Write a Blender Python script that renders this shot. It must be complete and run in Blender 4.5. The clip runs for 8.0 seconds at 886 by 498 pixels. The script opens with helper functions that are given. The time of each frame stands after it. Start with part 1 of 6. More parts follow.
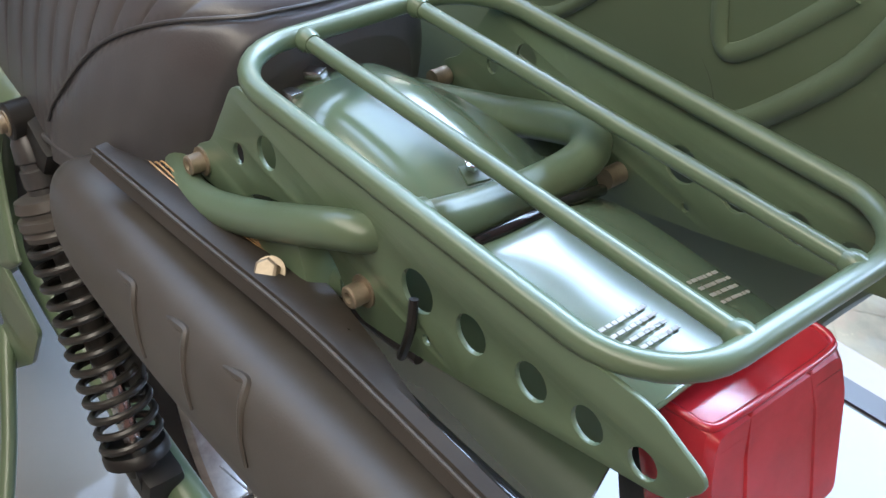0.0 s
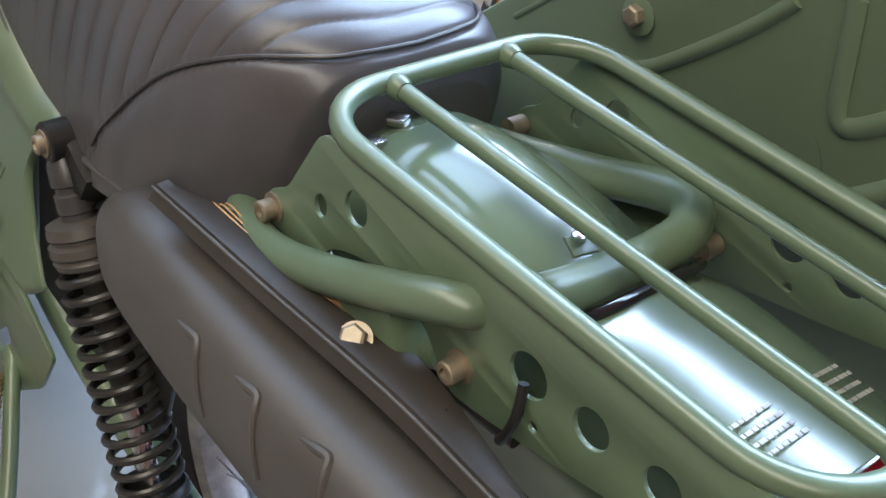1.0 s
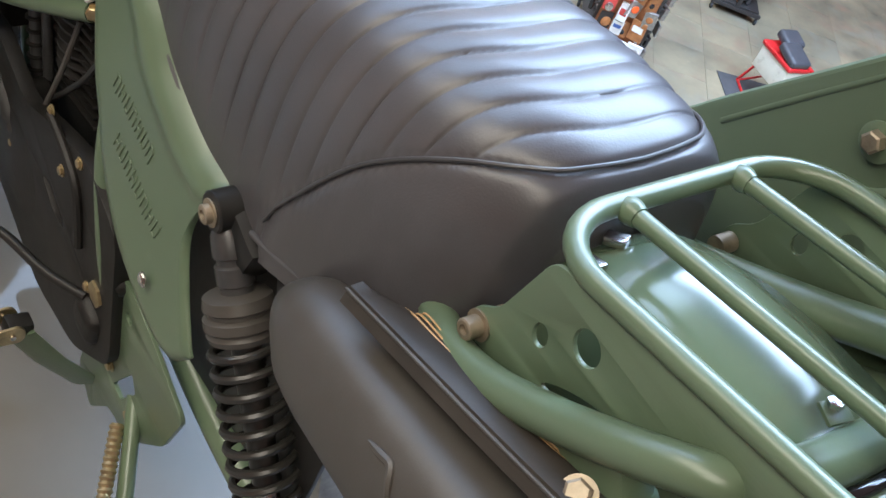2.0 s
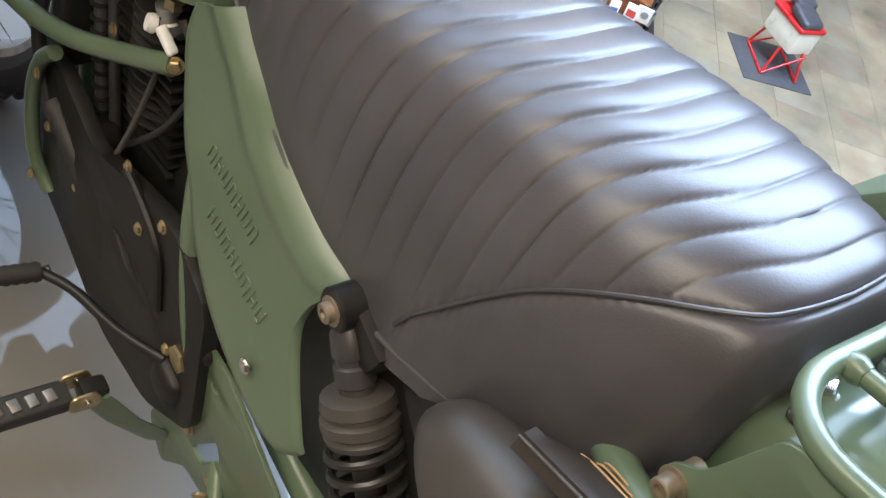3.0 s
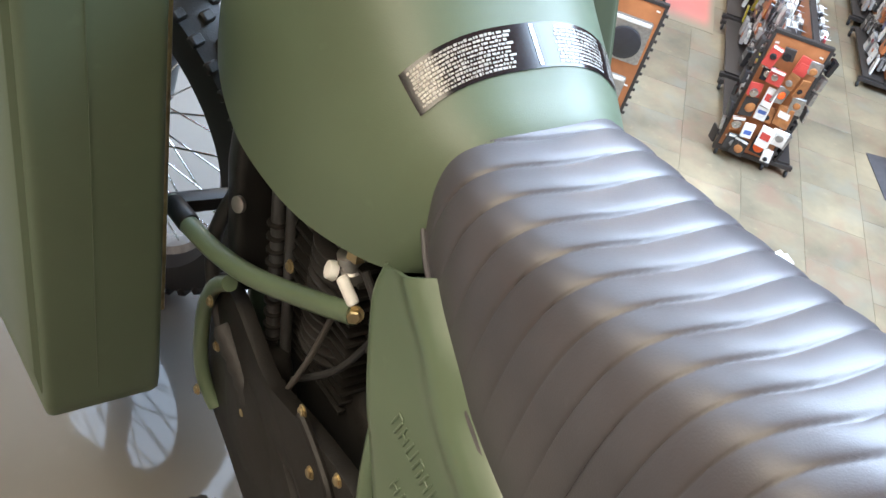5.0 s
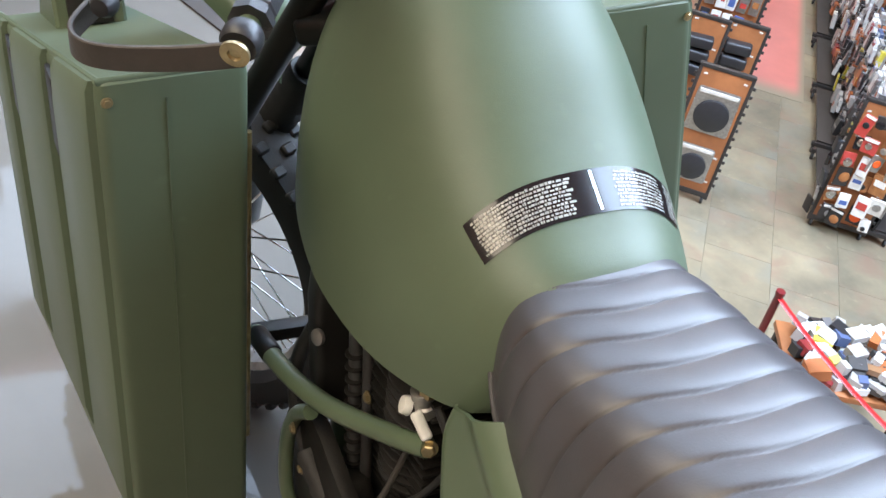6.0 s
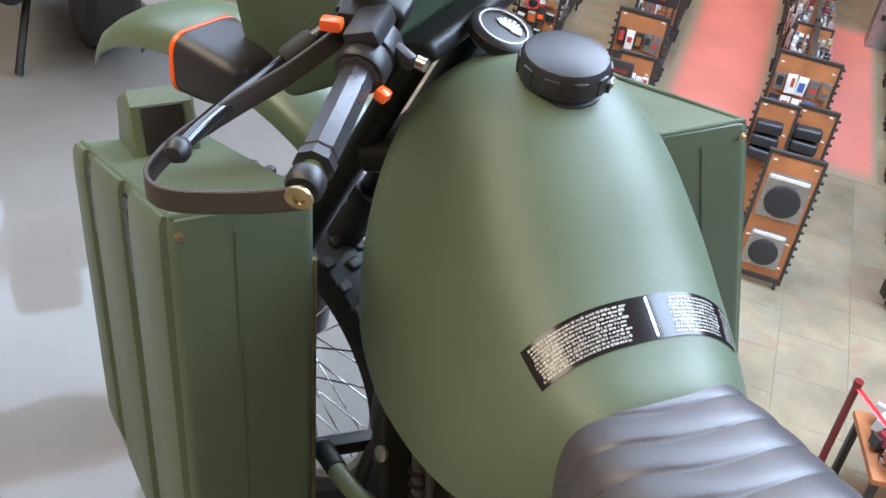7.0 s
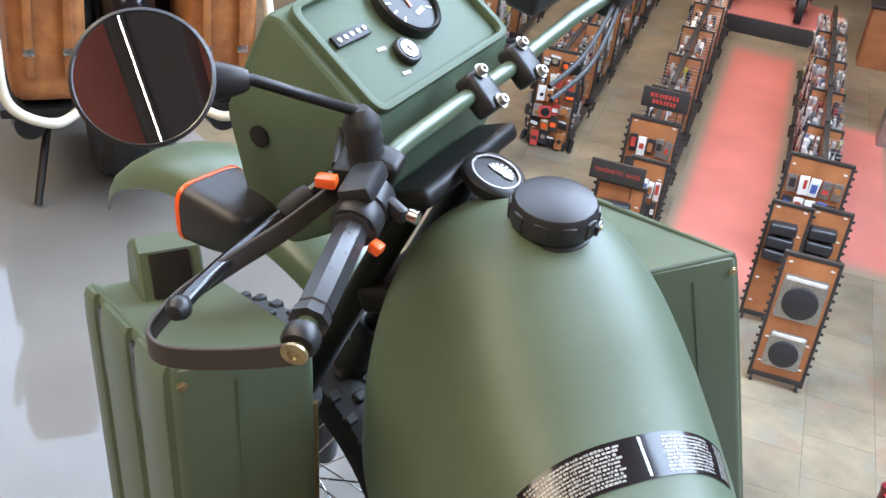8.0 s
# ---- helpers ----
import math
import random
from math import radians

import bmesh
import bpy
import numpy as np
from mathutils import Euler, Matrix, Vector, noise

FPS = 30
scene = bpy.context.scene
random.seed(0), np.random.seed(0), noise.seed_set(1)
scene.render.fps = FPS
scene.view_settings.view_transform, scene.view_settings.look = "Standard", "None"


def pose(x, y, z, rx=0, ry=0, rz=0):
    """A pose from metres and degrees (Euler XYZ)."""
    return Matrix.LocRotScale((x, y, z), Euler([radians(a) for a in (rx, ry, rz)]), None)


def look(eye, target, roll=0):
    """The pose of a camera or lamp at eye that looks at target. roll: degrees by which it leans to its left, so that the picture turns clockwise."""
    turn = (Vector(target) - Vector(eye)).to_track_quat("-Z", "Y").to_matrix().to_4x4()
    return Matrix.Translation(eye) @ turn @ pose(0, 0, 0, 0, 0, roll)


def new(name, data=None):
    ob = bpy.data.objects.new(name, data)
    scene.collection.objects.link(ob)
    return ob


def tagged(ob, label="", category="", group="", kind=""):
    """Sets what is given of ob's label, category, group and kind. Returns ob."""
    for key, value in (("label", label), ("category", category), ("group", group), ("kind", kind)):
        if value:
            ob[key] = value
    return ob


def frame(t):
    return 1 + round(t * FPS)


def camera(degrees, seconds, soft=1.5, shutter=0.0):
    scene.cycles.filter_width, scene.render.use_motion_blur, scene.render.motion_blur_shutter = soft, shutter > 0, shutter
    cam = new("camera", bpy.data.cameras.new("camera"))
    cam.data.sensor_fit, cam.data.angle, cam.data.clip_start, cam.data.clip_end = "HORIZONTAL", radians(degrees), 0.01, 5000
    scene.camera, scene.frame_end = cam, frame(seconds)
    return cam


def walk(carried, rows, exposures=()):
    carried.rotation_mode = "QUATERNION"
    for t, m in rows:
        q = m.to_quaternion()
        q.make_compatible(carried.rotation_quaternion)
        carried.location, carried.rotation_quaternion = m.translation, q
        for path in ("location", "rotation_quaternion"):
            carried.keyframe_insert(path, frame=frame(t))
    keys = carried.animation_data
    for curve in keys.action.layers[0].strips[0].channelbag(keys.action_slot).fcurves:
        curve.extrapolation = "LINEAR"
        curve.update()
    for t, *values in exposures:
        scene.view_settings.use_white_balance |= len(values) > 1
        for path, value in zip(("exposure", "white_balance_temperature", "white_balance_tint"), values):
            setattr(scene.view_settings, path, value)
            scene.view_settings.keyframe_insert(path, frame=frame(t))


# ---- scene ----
# ---- camera and its walk ----
cam = camera(43.0, 8.0)
PATH = [
    (0, (-0.6237, -0.5765, 1.4714), (-0.0282, -0.1172, 0.8123), 19.17),
    (0.5, (-0.6342, -0.5312, 1.4577), (-0.0296, -0.0782, 0.8026), 20.67),
    (1, (-0.6478, -0.4691, 1.4401), (-0.0265, -0.0243, 0.7950), 23.62),
    (1.5, (-0.6673, -0.3928, 1.4255), (-0.0606, 0.0817, 0.7878), 25.94),
    (1.7, (-0.6742, -0.3702, 1.4202), (-0.0785, 0.1170, 0.7816), 26.37),
    (2.8, (-0.6959, -0.1748, 1.4047), (-0.1195, 0.2875, 0.7309), 25.61),
    (3, (-0.7063, -0.1373, 1.4056), (-0.1251, 0.3184, 0.7314), 26.41),
    (3.5, (-0.7177, -0.0619, 1.3871), (-0.1450, 0.4022, 0.7114), 26.20),
    (4, (-0.7360, -0.0017, 1.3731), (-0.1828, 0.4846, 0.6967), 25.53),
    (4.5, (-0.7245, 0.0343, 1.4046), (-0.1879, 0.5607, 0.7451), 23.88),
    (5, (-0.7020, 0.0343, 1.4544), (-0.1931, 0.6094, 0.8140), 20.05),
    (5.2, (-0.6929, 0.0431, 1.4644), (-0.2177, 0.6358, 0.8140), 18.15),
    (6.3, (-0.6881, 0.0447, 1.5564), (-0.2484, 0.7195, 0.9636), 13.27),
    (6.5, (-0.6887, 0.0444, 1.5639), (-0.2590, 0.7321, 0.9787), 12.69),
    (7, (-0.6850, 0.0452, 1.5887), (-0.2872, 0.7690, 1.0248), 10.59),
    (7.5, (-0.6784, 0.0384, 1.6174), (-0.2851, 0.7934, 1.0927), 9.39),
    (7.7, (-0.6794, 0.0391, 1.6339), (-0.2900, 0.8023, 1.1183), 8.94),
    (8, (-0.6708, 0.0320, 1.6456), (-0.2802, 0.8121, 1.1569), 8.23),
]
EXPOSURES = [(0, 0.10, 6000, 12), (1.7, 0.10, 6000, 11), (3, 0.16, 6350, 12), (4.5, 0.32, 6700, 12), (5.2, 0.24, 6700, 12), (6.5, -0.06, 6700, 14), (8, -0.08, 6700, 15)]
walk(cam, [(t, look(e, g, r)) for t, e, g, r in PATH], EXPOSURES)

# ---- world, large lights, exposure ----
FLOOR_Z = -4.0          # shop floor below the display deck
CEIL_Z = 5.2

world = bpy.data.worlds.new("world")
scene.world = world
world.use_nodes = True
wn = world.node_tree
sky = wn.nodes.new("ShaderNodeTexSky")
sky.sky_type = "NISHITA"
sky.sun_disc = False
sky.sun_elevation = radians(48)
sky.sun_rotation = radians(60)
wn.links.new(sky.outputs[0], wn.nodes["Background"].inputs[0])
wn.nodes["Background"].inputs[1].default_value = 0.10


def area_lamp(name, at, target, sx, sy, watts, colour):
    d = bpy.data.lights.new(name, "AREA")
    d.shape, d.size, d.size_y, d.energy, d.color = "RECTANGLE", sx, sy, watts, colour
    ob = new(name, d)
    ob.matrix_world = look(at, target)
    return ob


# daylight in the four roof openings over the shop, a ceiling strip, added fill
ROOF_LIGHTS = [(-1.6, 9.7, 8.0, 4.5, 21), (0.4, 5.0, 3.4, 3.6, 24), (5.5, 2.75, 5.8, 7.7, 74), (7.6, -3.7, 4.4, 3.6, 95)]      # x, y, width, depth, watts a square metre
for lx, ly, lw, ld, lp in ROOF_LIGHTS:
    area_lamp("skylight_daylight", (lx, ly, CEIL_Z + 0.30), (lx, ly, 0), lw, ld, lp * lw * ld, (0.56, 0.75, 1.0))
# the wide second row is an unseen warm fill added from the left
STRIPS_AND_FILL = [(-1.56, -0.5, 0.006, 10.0, 3.5), (-3.6, 0.4, 2.80, 10.0, 740)]        # x, y, width, length, watts
for lx, ly, lw, ld, lp in STRIPS_AND_FILL:
    area_lamp("strip_and_fill_glow", (lx, ly, CEIL_Z - 0.21), (lx, ly, 0), lw, ld, lp, (1.0, 0.89, 0.70))
# unseen lamp added to brighten the far end of the shop
area_lamp("shop_fill_light", (9.0, 14.0, CEIL_Z - 0.10), (9.0, 14.0, 0), 9.0, 0.5, 1000, (1.0, 0.92, 0.82))

# ---- materials ----
def material(name, colour, rough=0.5, metal=0.0, spec=0.5, vary=0.25, scale=8.0, bump=0.0, bump_scale=200.0,
             rough_vary=0.1, second=None, coat=0.0, spots=0.0, world=False):
    """A surface with broad variation and fine grain; second: a colour that is mixed in by stains."""
    m = bpy.data.materials.new(name)
    m.use_nodes = True
    nt = m.node_tree
    b = nt.nodes["Principled BSDF"]
    b.inputs["Metallic"].default_value = metal
    b.inputs["Specular IOR Level"].default_value = spec
    b.inputs["Coat Weight"].default_value = coat
    b.inputs["Coat Roughness"].default_value = 0.25
    co = nt.nodes.new("ShaderNodeTexCoord")
    place = nt.nodes.new("ShaderNodeNewGeometry").outputs["Position"] if world else co.outputs["Object"]
    n1 = nt.nodes.new("ShaderNodeTexNoise")
    n1.inputs["Scale"].default_value = scale
    n1.inputs["Detail"].default_value = 6
    n1.inputs["Roughness"].default_value = 0.62
    nt.links.new(place, n1.inputs["Vector"])
    ramp = nt.nodes.new("ShaderNodeValToRGB")
    ramp.color_ramp.elements[0].position, ramp.color_ramp.elements[1].position = 0.3, 0.72
    lo = [c * (1 - vary) for c in (second or colour)]
    hi = [min(1, c * (1 + vary * 0.6)) for c in colour]
    ramp.color_ramp.elements[0].color = (*lo, 1)
    ramp.color_ramp.elements[1].color = (*hi, 1)
    nt.links.new(n1.outputs["Fac"], ramp.inputs[0])
    colour_out = ramp.outputs[0]
    n2 = nt.nodes.new("ShaderNodeTexNoise")
    n2.inputs["Scale"].default_value = bump_scale
    n2.inputs["Detail"].default_value = 3
    nt.links.new(place, n2.inputs["Vector"])
    if spots:
        r2 = nt.nodes.new("ShaderNodeValToRGB")
        r2.color_ramp.elements[0].position, r2.color_ramp.elements[1].position = 0.66, 0.74
        n3 = nt.nodes.new("ShaderNodeTexNoise")
        n3.inputs["Scale"].default_value = scale * 9
        n3.inputs["Detail"].default_value = 4
        nt.links.new(place, n3.inputs["Vector"])
        nt.links.new(n3.outputs["Fac"], r2.inputs[0])
        mx = nt.nodes.new("ShaderNodeMix")
        mx.data_type = "RGBA"
        mu = nt.nodes.new("ShaderNodeMath")
        mu.operation = "MULTIPLY"
        mu.inputs[1].default_value = spots
        nt.links.new(r2.outputs[0], mu.inputs[0])
        nt.links.new(mu.outputs[0], mx.inputs["Factor"])
        nt.links.new(colour_out, mx.inputs["A"])
        mx.inputs["B"].default_value = (*[min(1, c * 1.7 + 0.02) for c in colour], 1)
        colour_out = mx.outputs["Result"]
    nt.links.new(colour_out, b.inputs["Base Color"])
    mr = nt.nodes.new("ShaderNodeMapRange")
    mr.inputs["To Min"].default_value = max(0.02, rough - rough_vary)
    mr.inputs["To Max"].default_value = min(1, rough + rough_vary)
    nt.links.new(n1.outputs["Fac"], mr.inputs["Value"])
    nt.links.new(mr.outputs[0], b.inputs["Roughness"])
    if bump:
        bu = nt.nodes.new("ShaderNodeBump")
        bu.inputs["Strength"].default_value = bump
        bu.inputs["Distance"].default_value = 0.002
        nt.links.new(n2.outputs["Fac"], bu.inputs["Height"])
        nt.links.new(bu.outputs[0], b.inputs["Normal"])
    return m


def varied(m, amount=0.5):
    """Lets each object with this material differ a little in lightness."""
    nt = m.node_tree
    b = nt.nodes["Principled BSDF"]
    link = b.inputs["Base Color"].links[0]
    src = link.from_socket
    info = nt.nodes.new("ShaderNodeObjectInfo")
    hs = nt.nodes.new("ShaderNodeHueSaturation")
    mr = nt.nodes.new("ShaderNodeMapRange")
    mr.inputs["To Min"].default_value, mr.inputs["To Max"].default_value = 1 - amount, 1 + amount
    nt.links.new(info.outputs["Random"], mr.inputs["Value"])
    nt.links.new(mr.outputs[0], hs.inputs["Value"])
    nt.links.new(src, hs.inputs["Color"])
    nt.links.new(hs.outputs[0], b.inputs["Base Color"])
    return m


OLIVE = material("olive_paint", (0.090, 0.127, 0.078), 0.30, spec=0.5, vary=0.14, scale=5, bump=0.05, bump_scale=900, rough_vary=0.06, spots=0.10)
OLIVE_SATIN = material("olive_satin_plastic", (0.092, 0.126, 0.079), 0.47, spec=0.45, vary=0.12, scale=4, bump=0.08, bump_scale=700, spots=0.08)
VINYL = material("black_vinyl", (0.058, 0.055, 0.059), 0.41, spec=0.38, vary=0.22, scale=9, bump=0.10, bump_scale=520, rough_vary=0.07, coat=0.22, spots=0.10)
PIPING = material("black_piping", (0.05, 0.048, 0.05), 0.42, vary=0.2)
HEATBLACK = material("matt_black_exhaust_coat", (0.053, 0.050, 0.047), 0.46, spec=0.45, vary=0.34, scale=9, bump=0.05, bump_scale=500, second=(0.064, 0.055, 0.045))
BLACK = material("black_steel", (0.014, 0.0135, 0.013), 0.42, spec=0.3, vary=0.3, scale=20, bump=0.05)
SHIELD = material("smoked_shield_steel", (0.034, 0.029, 0.024), 0.5, spec=0.35, vary=0.35, scale=14, bump=0.06, bump_scale=300)
BLACK_GLOSS = material("gloss_black_enamel", (0.012, 0.012, 0.013), 0.14, vary=0.2, scale=10)
RUBBER = material("black_rubber", (0.02, 0.02, 0.02), 0.62, vary=0.3, scale=30, bump=0.2, bump_scale=300)
PLASTIC = material("black_plastic", (0.022, 0.022, 0.024), 0.4, vary=0.2, scale=20, bump=0.12, bump_scale=900)
FIN = material("worn_black_fin", (0.026, 0.024, 0.023), 0.45, spec=0.4, vary=0.4, scale=40, bump=0.2, bump_scale=300, spots=0.2)
ENGINE = material("blackened_engine_casting", (0.012, 0.011, 0.010), 0.5, spec=0.3, vary=0.35, scale=25, bump=0.35, bump_scale=400, spots=0.3)
STEEL = material("bright_steel", (0.55, 0.54, 0.52), 0.25, metal=1.0, vary=0.2, scale=40, bump=0.05)
DULL = material("dull_alloy", (0.42, 0.41, 0.39), 0.42, metal=0.9, vary=0.3, scale=40, bump=0.1)
BRASS = material("yellow_zinc_bolt", (0.46, 0.37, 0.21), 0.36, metal=0.85, vary=0.35, scale=60, bump=0.1)
SHOCK = material("worn_satin_black_alloy", (0.055, 0.054, 0.055), 0.36, metal=0.3, vary=0.3, scale=30)
SPRING = material("black_coil_paint", (0.02, 0.019, 0.017), 0.34, vary=0.3, scale=30)
RED_LENS = material("red_lens", (0.46, 0.022, 0.035), 0.20, vary=0.3, scale=14, coat=0.6, bump=0.55, bump_scale=20)
RED_LENS.node_tree.nodes["Principled BSDF"].inputs["Transmission Weight"].default_value = 0.25
ORANGE = material("orange_reflector", (0.9, 0.12, 0.02), 0.25, vary=0.1, scale=20)
WHITE = material("white_marking", (0.75, 0.75, 0.72), 0.45, vary=0.12, scale=30)
DECK = material("pale_display_deck", (0.150, 0.143, 0.130), 0.05, spec=0.30, vary=0.06, scale=1.6, bump=0.9, bump_scale=3.2, second=(0.130, 0.124, 0.113), rough_vary=0.02, spots=0.05, world=True)
ZINC = material("dull_zinc_bolt", (0.32, 0.27, 0.20), 0.52, metal=0.8, vary=0.35, scale=60, bump=0.15)
ORANGE_WIRE = material("orange_brown_wire", (0.42, 0.26, 0.12), 0.4, vary=0.3, scale=40)
LABEL_TEXT = material("silver_label_print", (0.33, 0.32, 0.29), 0.42, metal=0.2, vary=0.2, scale=60)
OLIVE_GLOSS = material("glossy_olive_enamel", (0.090, 0.127, 0.080), 0.15, spec=0.6, vary=0.12, scale=5, rough_vary=0.05, coat=0.4)
EMBLEM = material("dull_silver_emblem", (0.45, 0.45, 0.47), 0.5, metal=0.4, vary=0.3, scale=90, bump=0.3, bump_scale=160)
COWL = material("olive_cowl_enamel", (0.088, 0.128, 0.082), 0.50, spec=0.22, vary=0.14, scale=6, bump=0.06, bump_scale=800, spots=0.10)

# ---- mesh helpers ----
def finish(bm, name, smooth=True, angle=40):
    bmesh.ops.recalc_face_normals(bm, faces=bm.faces)
    me = bpy.data.meshes.new(name)
    for f in bm.faces:
        f.smooth = smooth
    if smooth:
        lim = radians(angle)
        for e in bm.edges:
            e.smooth = e.calc_face_angle(0) < lim
    bm.to_mesh(me)
    bm.free()
    return me


def part(name, bm, mat, parent=None, label="", smooth=True, at=None, angle=40):
    """One mesh object, under a thing or a part, or standing alone."""
    me = bm if isinstance(bm, bpy.types.Mesh) else finish(bm, name, smooth, angle)
    if mat and not me.materials:
        me.materials.append(mat)
    ob = new(name, me)
    if parent:
        ob.parent = parent
    if at:
        ob.matrix_basis = at
    if label:
        ob["label"] = label
    return ob


def curve_points(pts, closed=False, steps=8):
    """Catmull-Rom through the points."""
    p = [Vector(q) for q in pts]
    n = len(p)
    out = []
    for i in range(n if closed else n - 1):
        if closed:
            a, b, c, d = p[i - 1], p[i], p[(i + 1) % n], p[(i + 2) % n]
        else:
            a, b, c, d = p[max(i - 1, 0)], p[i], p[i + 1], p[min(i + 2, n - 1)]
        for k in range(steps):
            t = k / steps
            out.append(0.5 * ((2 * b) + (c - a) * t + (2 * a - 5 * b + 4 * c - d) * t * t + (3 * b - a - 3 * c + d) * t ** 3))
    if not closed:
        out.append(p[-1])
    return out


def sweep(pts, r, n=12, closed=False, bm=None, cap=True, flat=1.0, up=None):
    """A round bar along the points; r: one radius or one for each point."""
    bm = bm or bmesh.new()
    p = [Vector(q) for q in pts]
    m = len(p)
    rr = r if isinstance(r, (list, tuple)) else [r] * m
    tang = []
    for i in range(m):
        if closed:
            t = p[(i + 1) % m] - p[i - 1]
        else:
            t = p[min(i + 1, m - 1)] - p[max(i - 1, 0)]
        tang.append(t.normalized())
    ref = Vector(up) if up else (Vector((0, 0, 1)) if abs(tang[0].z) < 0.9 else Vector((1, 0, 0)))
    nrm = (ref - tang[0] * ref.dot(tang[0])).normalized()
    rings = []
    for i in range(m):
        t = tang[i]
        nrm = (nrm - t * nrm.dot(t)).normalized()
        bi = t.cross(nrm)
        rings.append([bm.verts.new(p[i] + (nrm * math.cos(a) * flat + bi * math.sin(a)) * rr[i]) for a in [2 * math.pi * k / n for k in range(n)]])
    for i in range(m if closed else m - 1):
        a, b = rings[i], rings[(i + 1) % m]
        for k in range(n):
            bm.faces.new((a[k], a[(k + 1) % n], b[(k + 1) % n], b[k]))
    if cap and not closed:
        bm.faces.new(list(reversed(rings[0])))
        bm.faces.new(rings[-1])
    return bm


def bar(a, b, r, n=12, bm=None, r2=None):
    return sweep([a, b], [r, r if r2 is None else r2], n, bm=bm)


def turned(profile, m=None, n=24, bm=None, caps=True):
    """A turned body round z from (radius, height) pairs, laid at the pose m."""
    bm = bm or bmesh.new()
    m = m or Matrix()
    rings = []
    for r, h in profile:
        if r < 1e-6:
            rings.append([bm.verts.new(m @ Vector((0, 0, h)))])
        else:
            rings.append([bm.verts.new(m @ Vector((r * math.cos(2 * math.pi * k / n), r * math.sin(2 * math.pi * k / n), h))) for k in range(n)])
    for a, b in zip(rings, rings[1:]):
        for k in range(n):
            j = (k + 1) % n
            if len(a) == 1 and len(b) > 1:
                bm.faces.new((a[0], b[k], b[j]))
            elif len(b) == 1 and len(a) > 1:
                bm.faces.new((a[k], a[j], b[0]))
            elif len(a) > 1:
                bm.faces.new((a[k], a[j], b[j], b[k]))
    for ring, flip in ((rings[0], True), (rings[-1], False)):
        if caps and len(ring) > 1:
            bm.faces.new(list(reversed(ring)) if flip else ring)
    return bm


def aim(at, way, spin=0):
    """A pose at a place whose z axis points along way."""
    q = Vector(way).to_track_quat("Z", "Y").to_matrix().to_4x4()
    return Matrix.Translation(at) @ q @ pose(0, 0, 0, 0, 0, spin)


def block(size, at=None, bevel=0.004, seg=2, bm=None):
    """A bevelled box of that size round the pose's origin."""
    b2 = bmesh.new()
    bmesh.ops.create_cube(b2, size=1)
    for v in b2.verts:
        v.co = Vector((v.co.x * size[0], v.co.y * size[1], v.co.z * size[2]))
    if bevel:
        bmesh.ops.bevel(b2, geom=b2.edges[:], offset=min(bevel, min(size) * 0.45), segments=seg, profile=0.6, affect="EDGES")
    if at is not None:
        b2.transform(at if isinstance(at, Matrix) else Matrix.Translation(at))
    if bm is None:
        return b2
    me = bpy.data.meshes.new("tmp")
    b2.to_mesh(me)
    b2.free()
    bm.from_mesh(me)
    bpy.data.meshes.remove(me)
    return bm


def hexbolt(at, way, r=0.0065, h=0.006, mat=None, parent=None, name="bolt", socket=False):
    m = aim(at, way)
    bm = turned([(r * 1.45, 0), (r * 1.45, 0.0016), (r * 1.1, 0.0017)], m, 20)
    if socket:
        turned([(r, 0.0016), (r, h + 0.002), (r * 0.85, h + 0.003), (r * 0.5, h + 0.003), (r * 0.45, h - 0.001), (0, h - 0.001)], m, 18, bm)
    else:
        turned([(r * 1.1, 0.0016), (r * 1.1, h), (r * 0.85, h + 0.0012), (0, h + 0.0012)], m, 6, bm)
    return part(name, bm, mat or BRASS, parent, angle=30)


def plate(outline, holes, thick, m, steps=1):
    """A flat plate with holes: outline and holes are closed lists of 2D points; m lays its plane."""
    cu = bpy.data.curves.new("plate", "CURVE")
    cu.dimensions, cu.fill_mode, cu.extrude, cu.bevel_depth, cu.bevel_resolution = "2D", "BOTH", thick / 2 - 0.0006, 0.0006, 1
    for loop in [outline] + list(holes):
        sp = cu.splines.new("POLY")
        sp.points.add(len(loop) - 1)
        for q, (a, b) in zip(sp.points, loop):
            q.co = (a, b, 0, 1)
        sp.use_cyclic_u = True
    ob = bpy.data.objects.new("plate", cu)
    me = bpy.data.meshes.new_from_object(ob)
    bpy.data.objects.remove(ob)
    bpy.data.curves.remove(cu)
    bm = bmesh.new()
    bm.from_mesh(me)
    bpy.data.meshes.remove(me)
    bmesh.ops.remove_doubles(bm, verts=bm.verts, dist=1e-5)
    bm.transform(m)
    return bm


def ring2d(cx, cy, r, n=20, sx=1.0):
    return [(cx + r * sx * math.cos(2 * math.pi * k / n), cy + r * math.sin(2 * math.pi * k / n)) for k in range(n)]


def rounded(pts, r, n=5):
    """The 2D outline with its corners rounded."""
    out = []
    m = len(pts)
    for i in range(m):
        p, a, b = Vector(pts[i]), Vector(pts[i - 1]), Vector(pts[(i + 1) % m])
        da, db = (a - p), (b - p)
        k = min(r, da.length * 0.45, db.length * 0.45)
        s, e = p + da.normalized() * k, p + db.normalized() * k
        for j in range(n + 1):
            t = j / n
            q = (1 - t) ** 2 * s + 2 * t * (1 - t) * p + t * t * e
            out.append((q.x, q.y))
    return out


def loft(rings, closed=True, caps=True, bm=None):
    bm = bm or bmesh.new()
    vs = [[bm.verts.new(p) for p in r] for r in rings]
    n = len(vs[0])
    for a, b in zip(vs, vs[1:]):
        for k in range(n if closed else n - 1):
            j = (k + 1) % n
            bm.faces.new((a[k], a[j], b[j], b[k]))
    if caps and closed:
        bm.faces.new(list(reversed(vs[0])))
        bm.faces.new(vs[-1])
    return bm


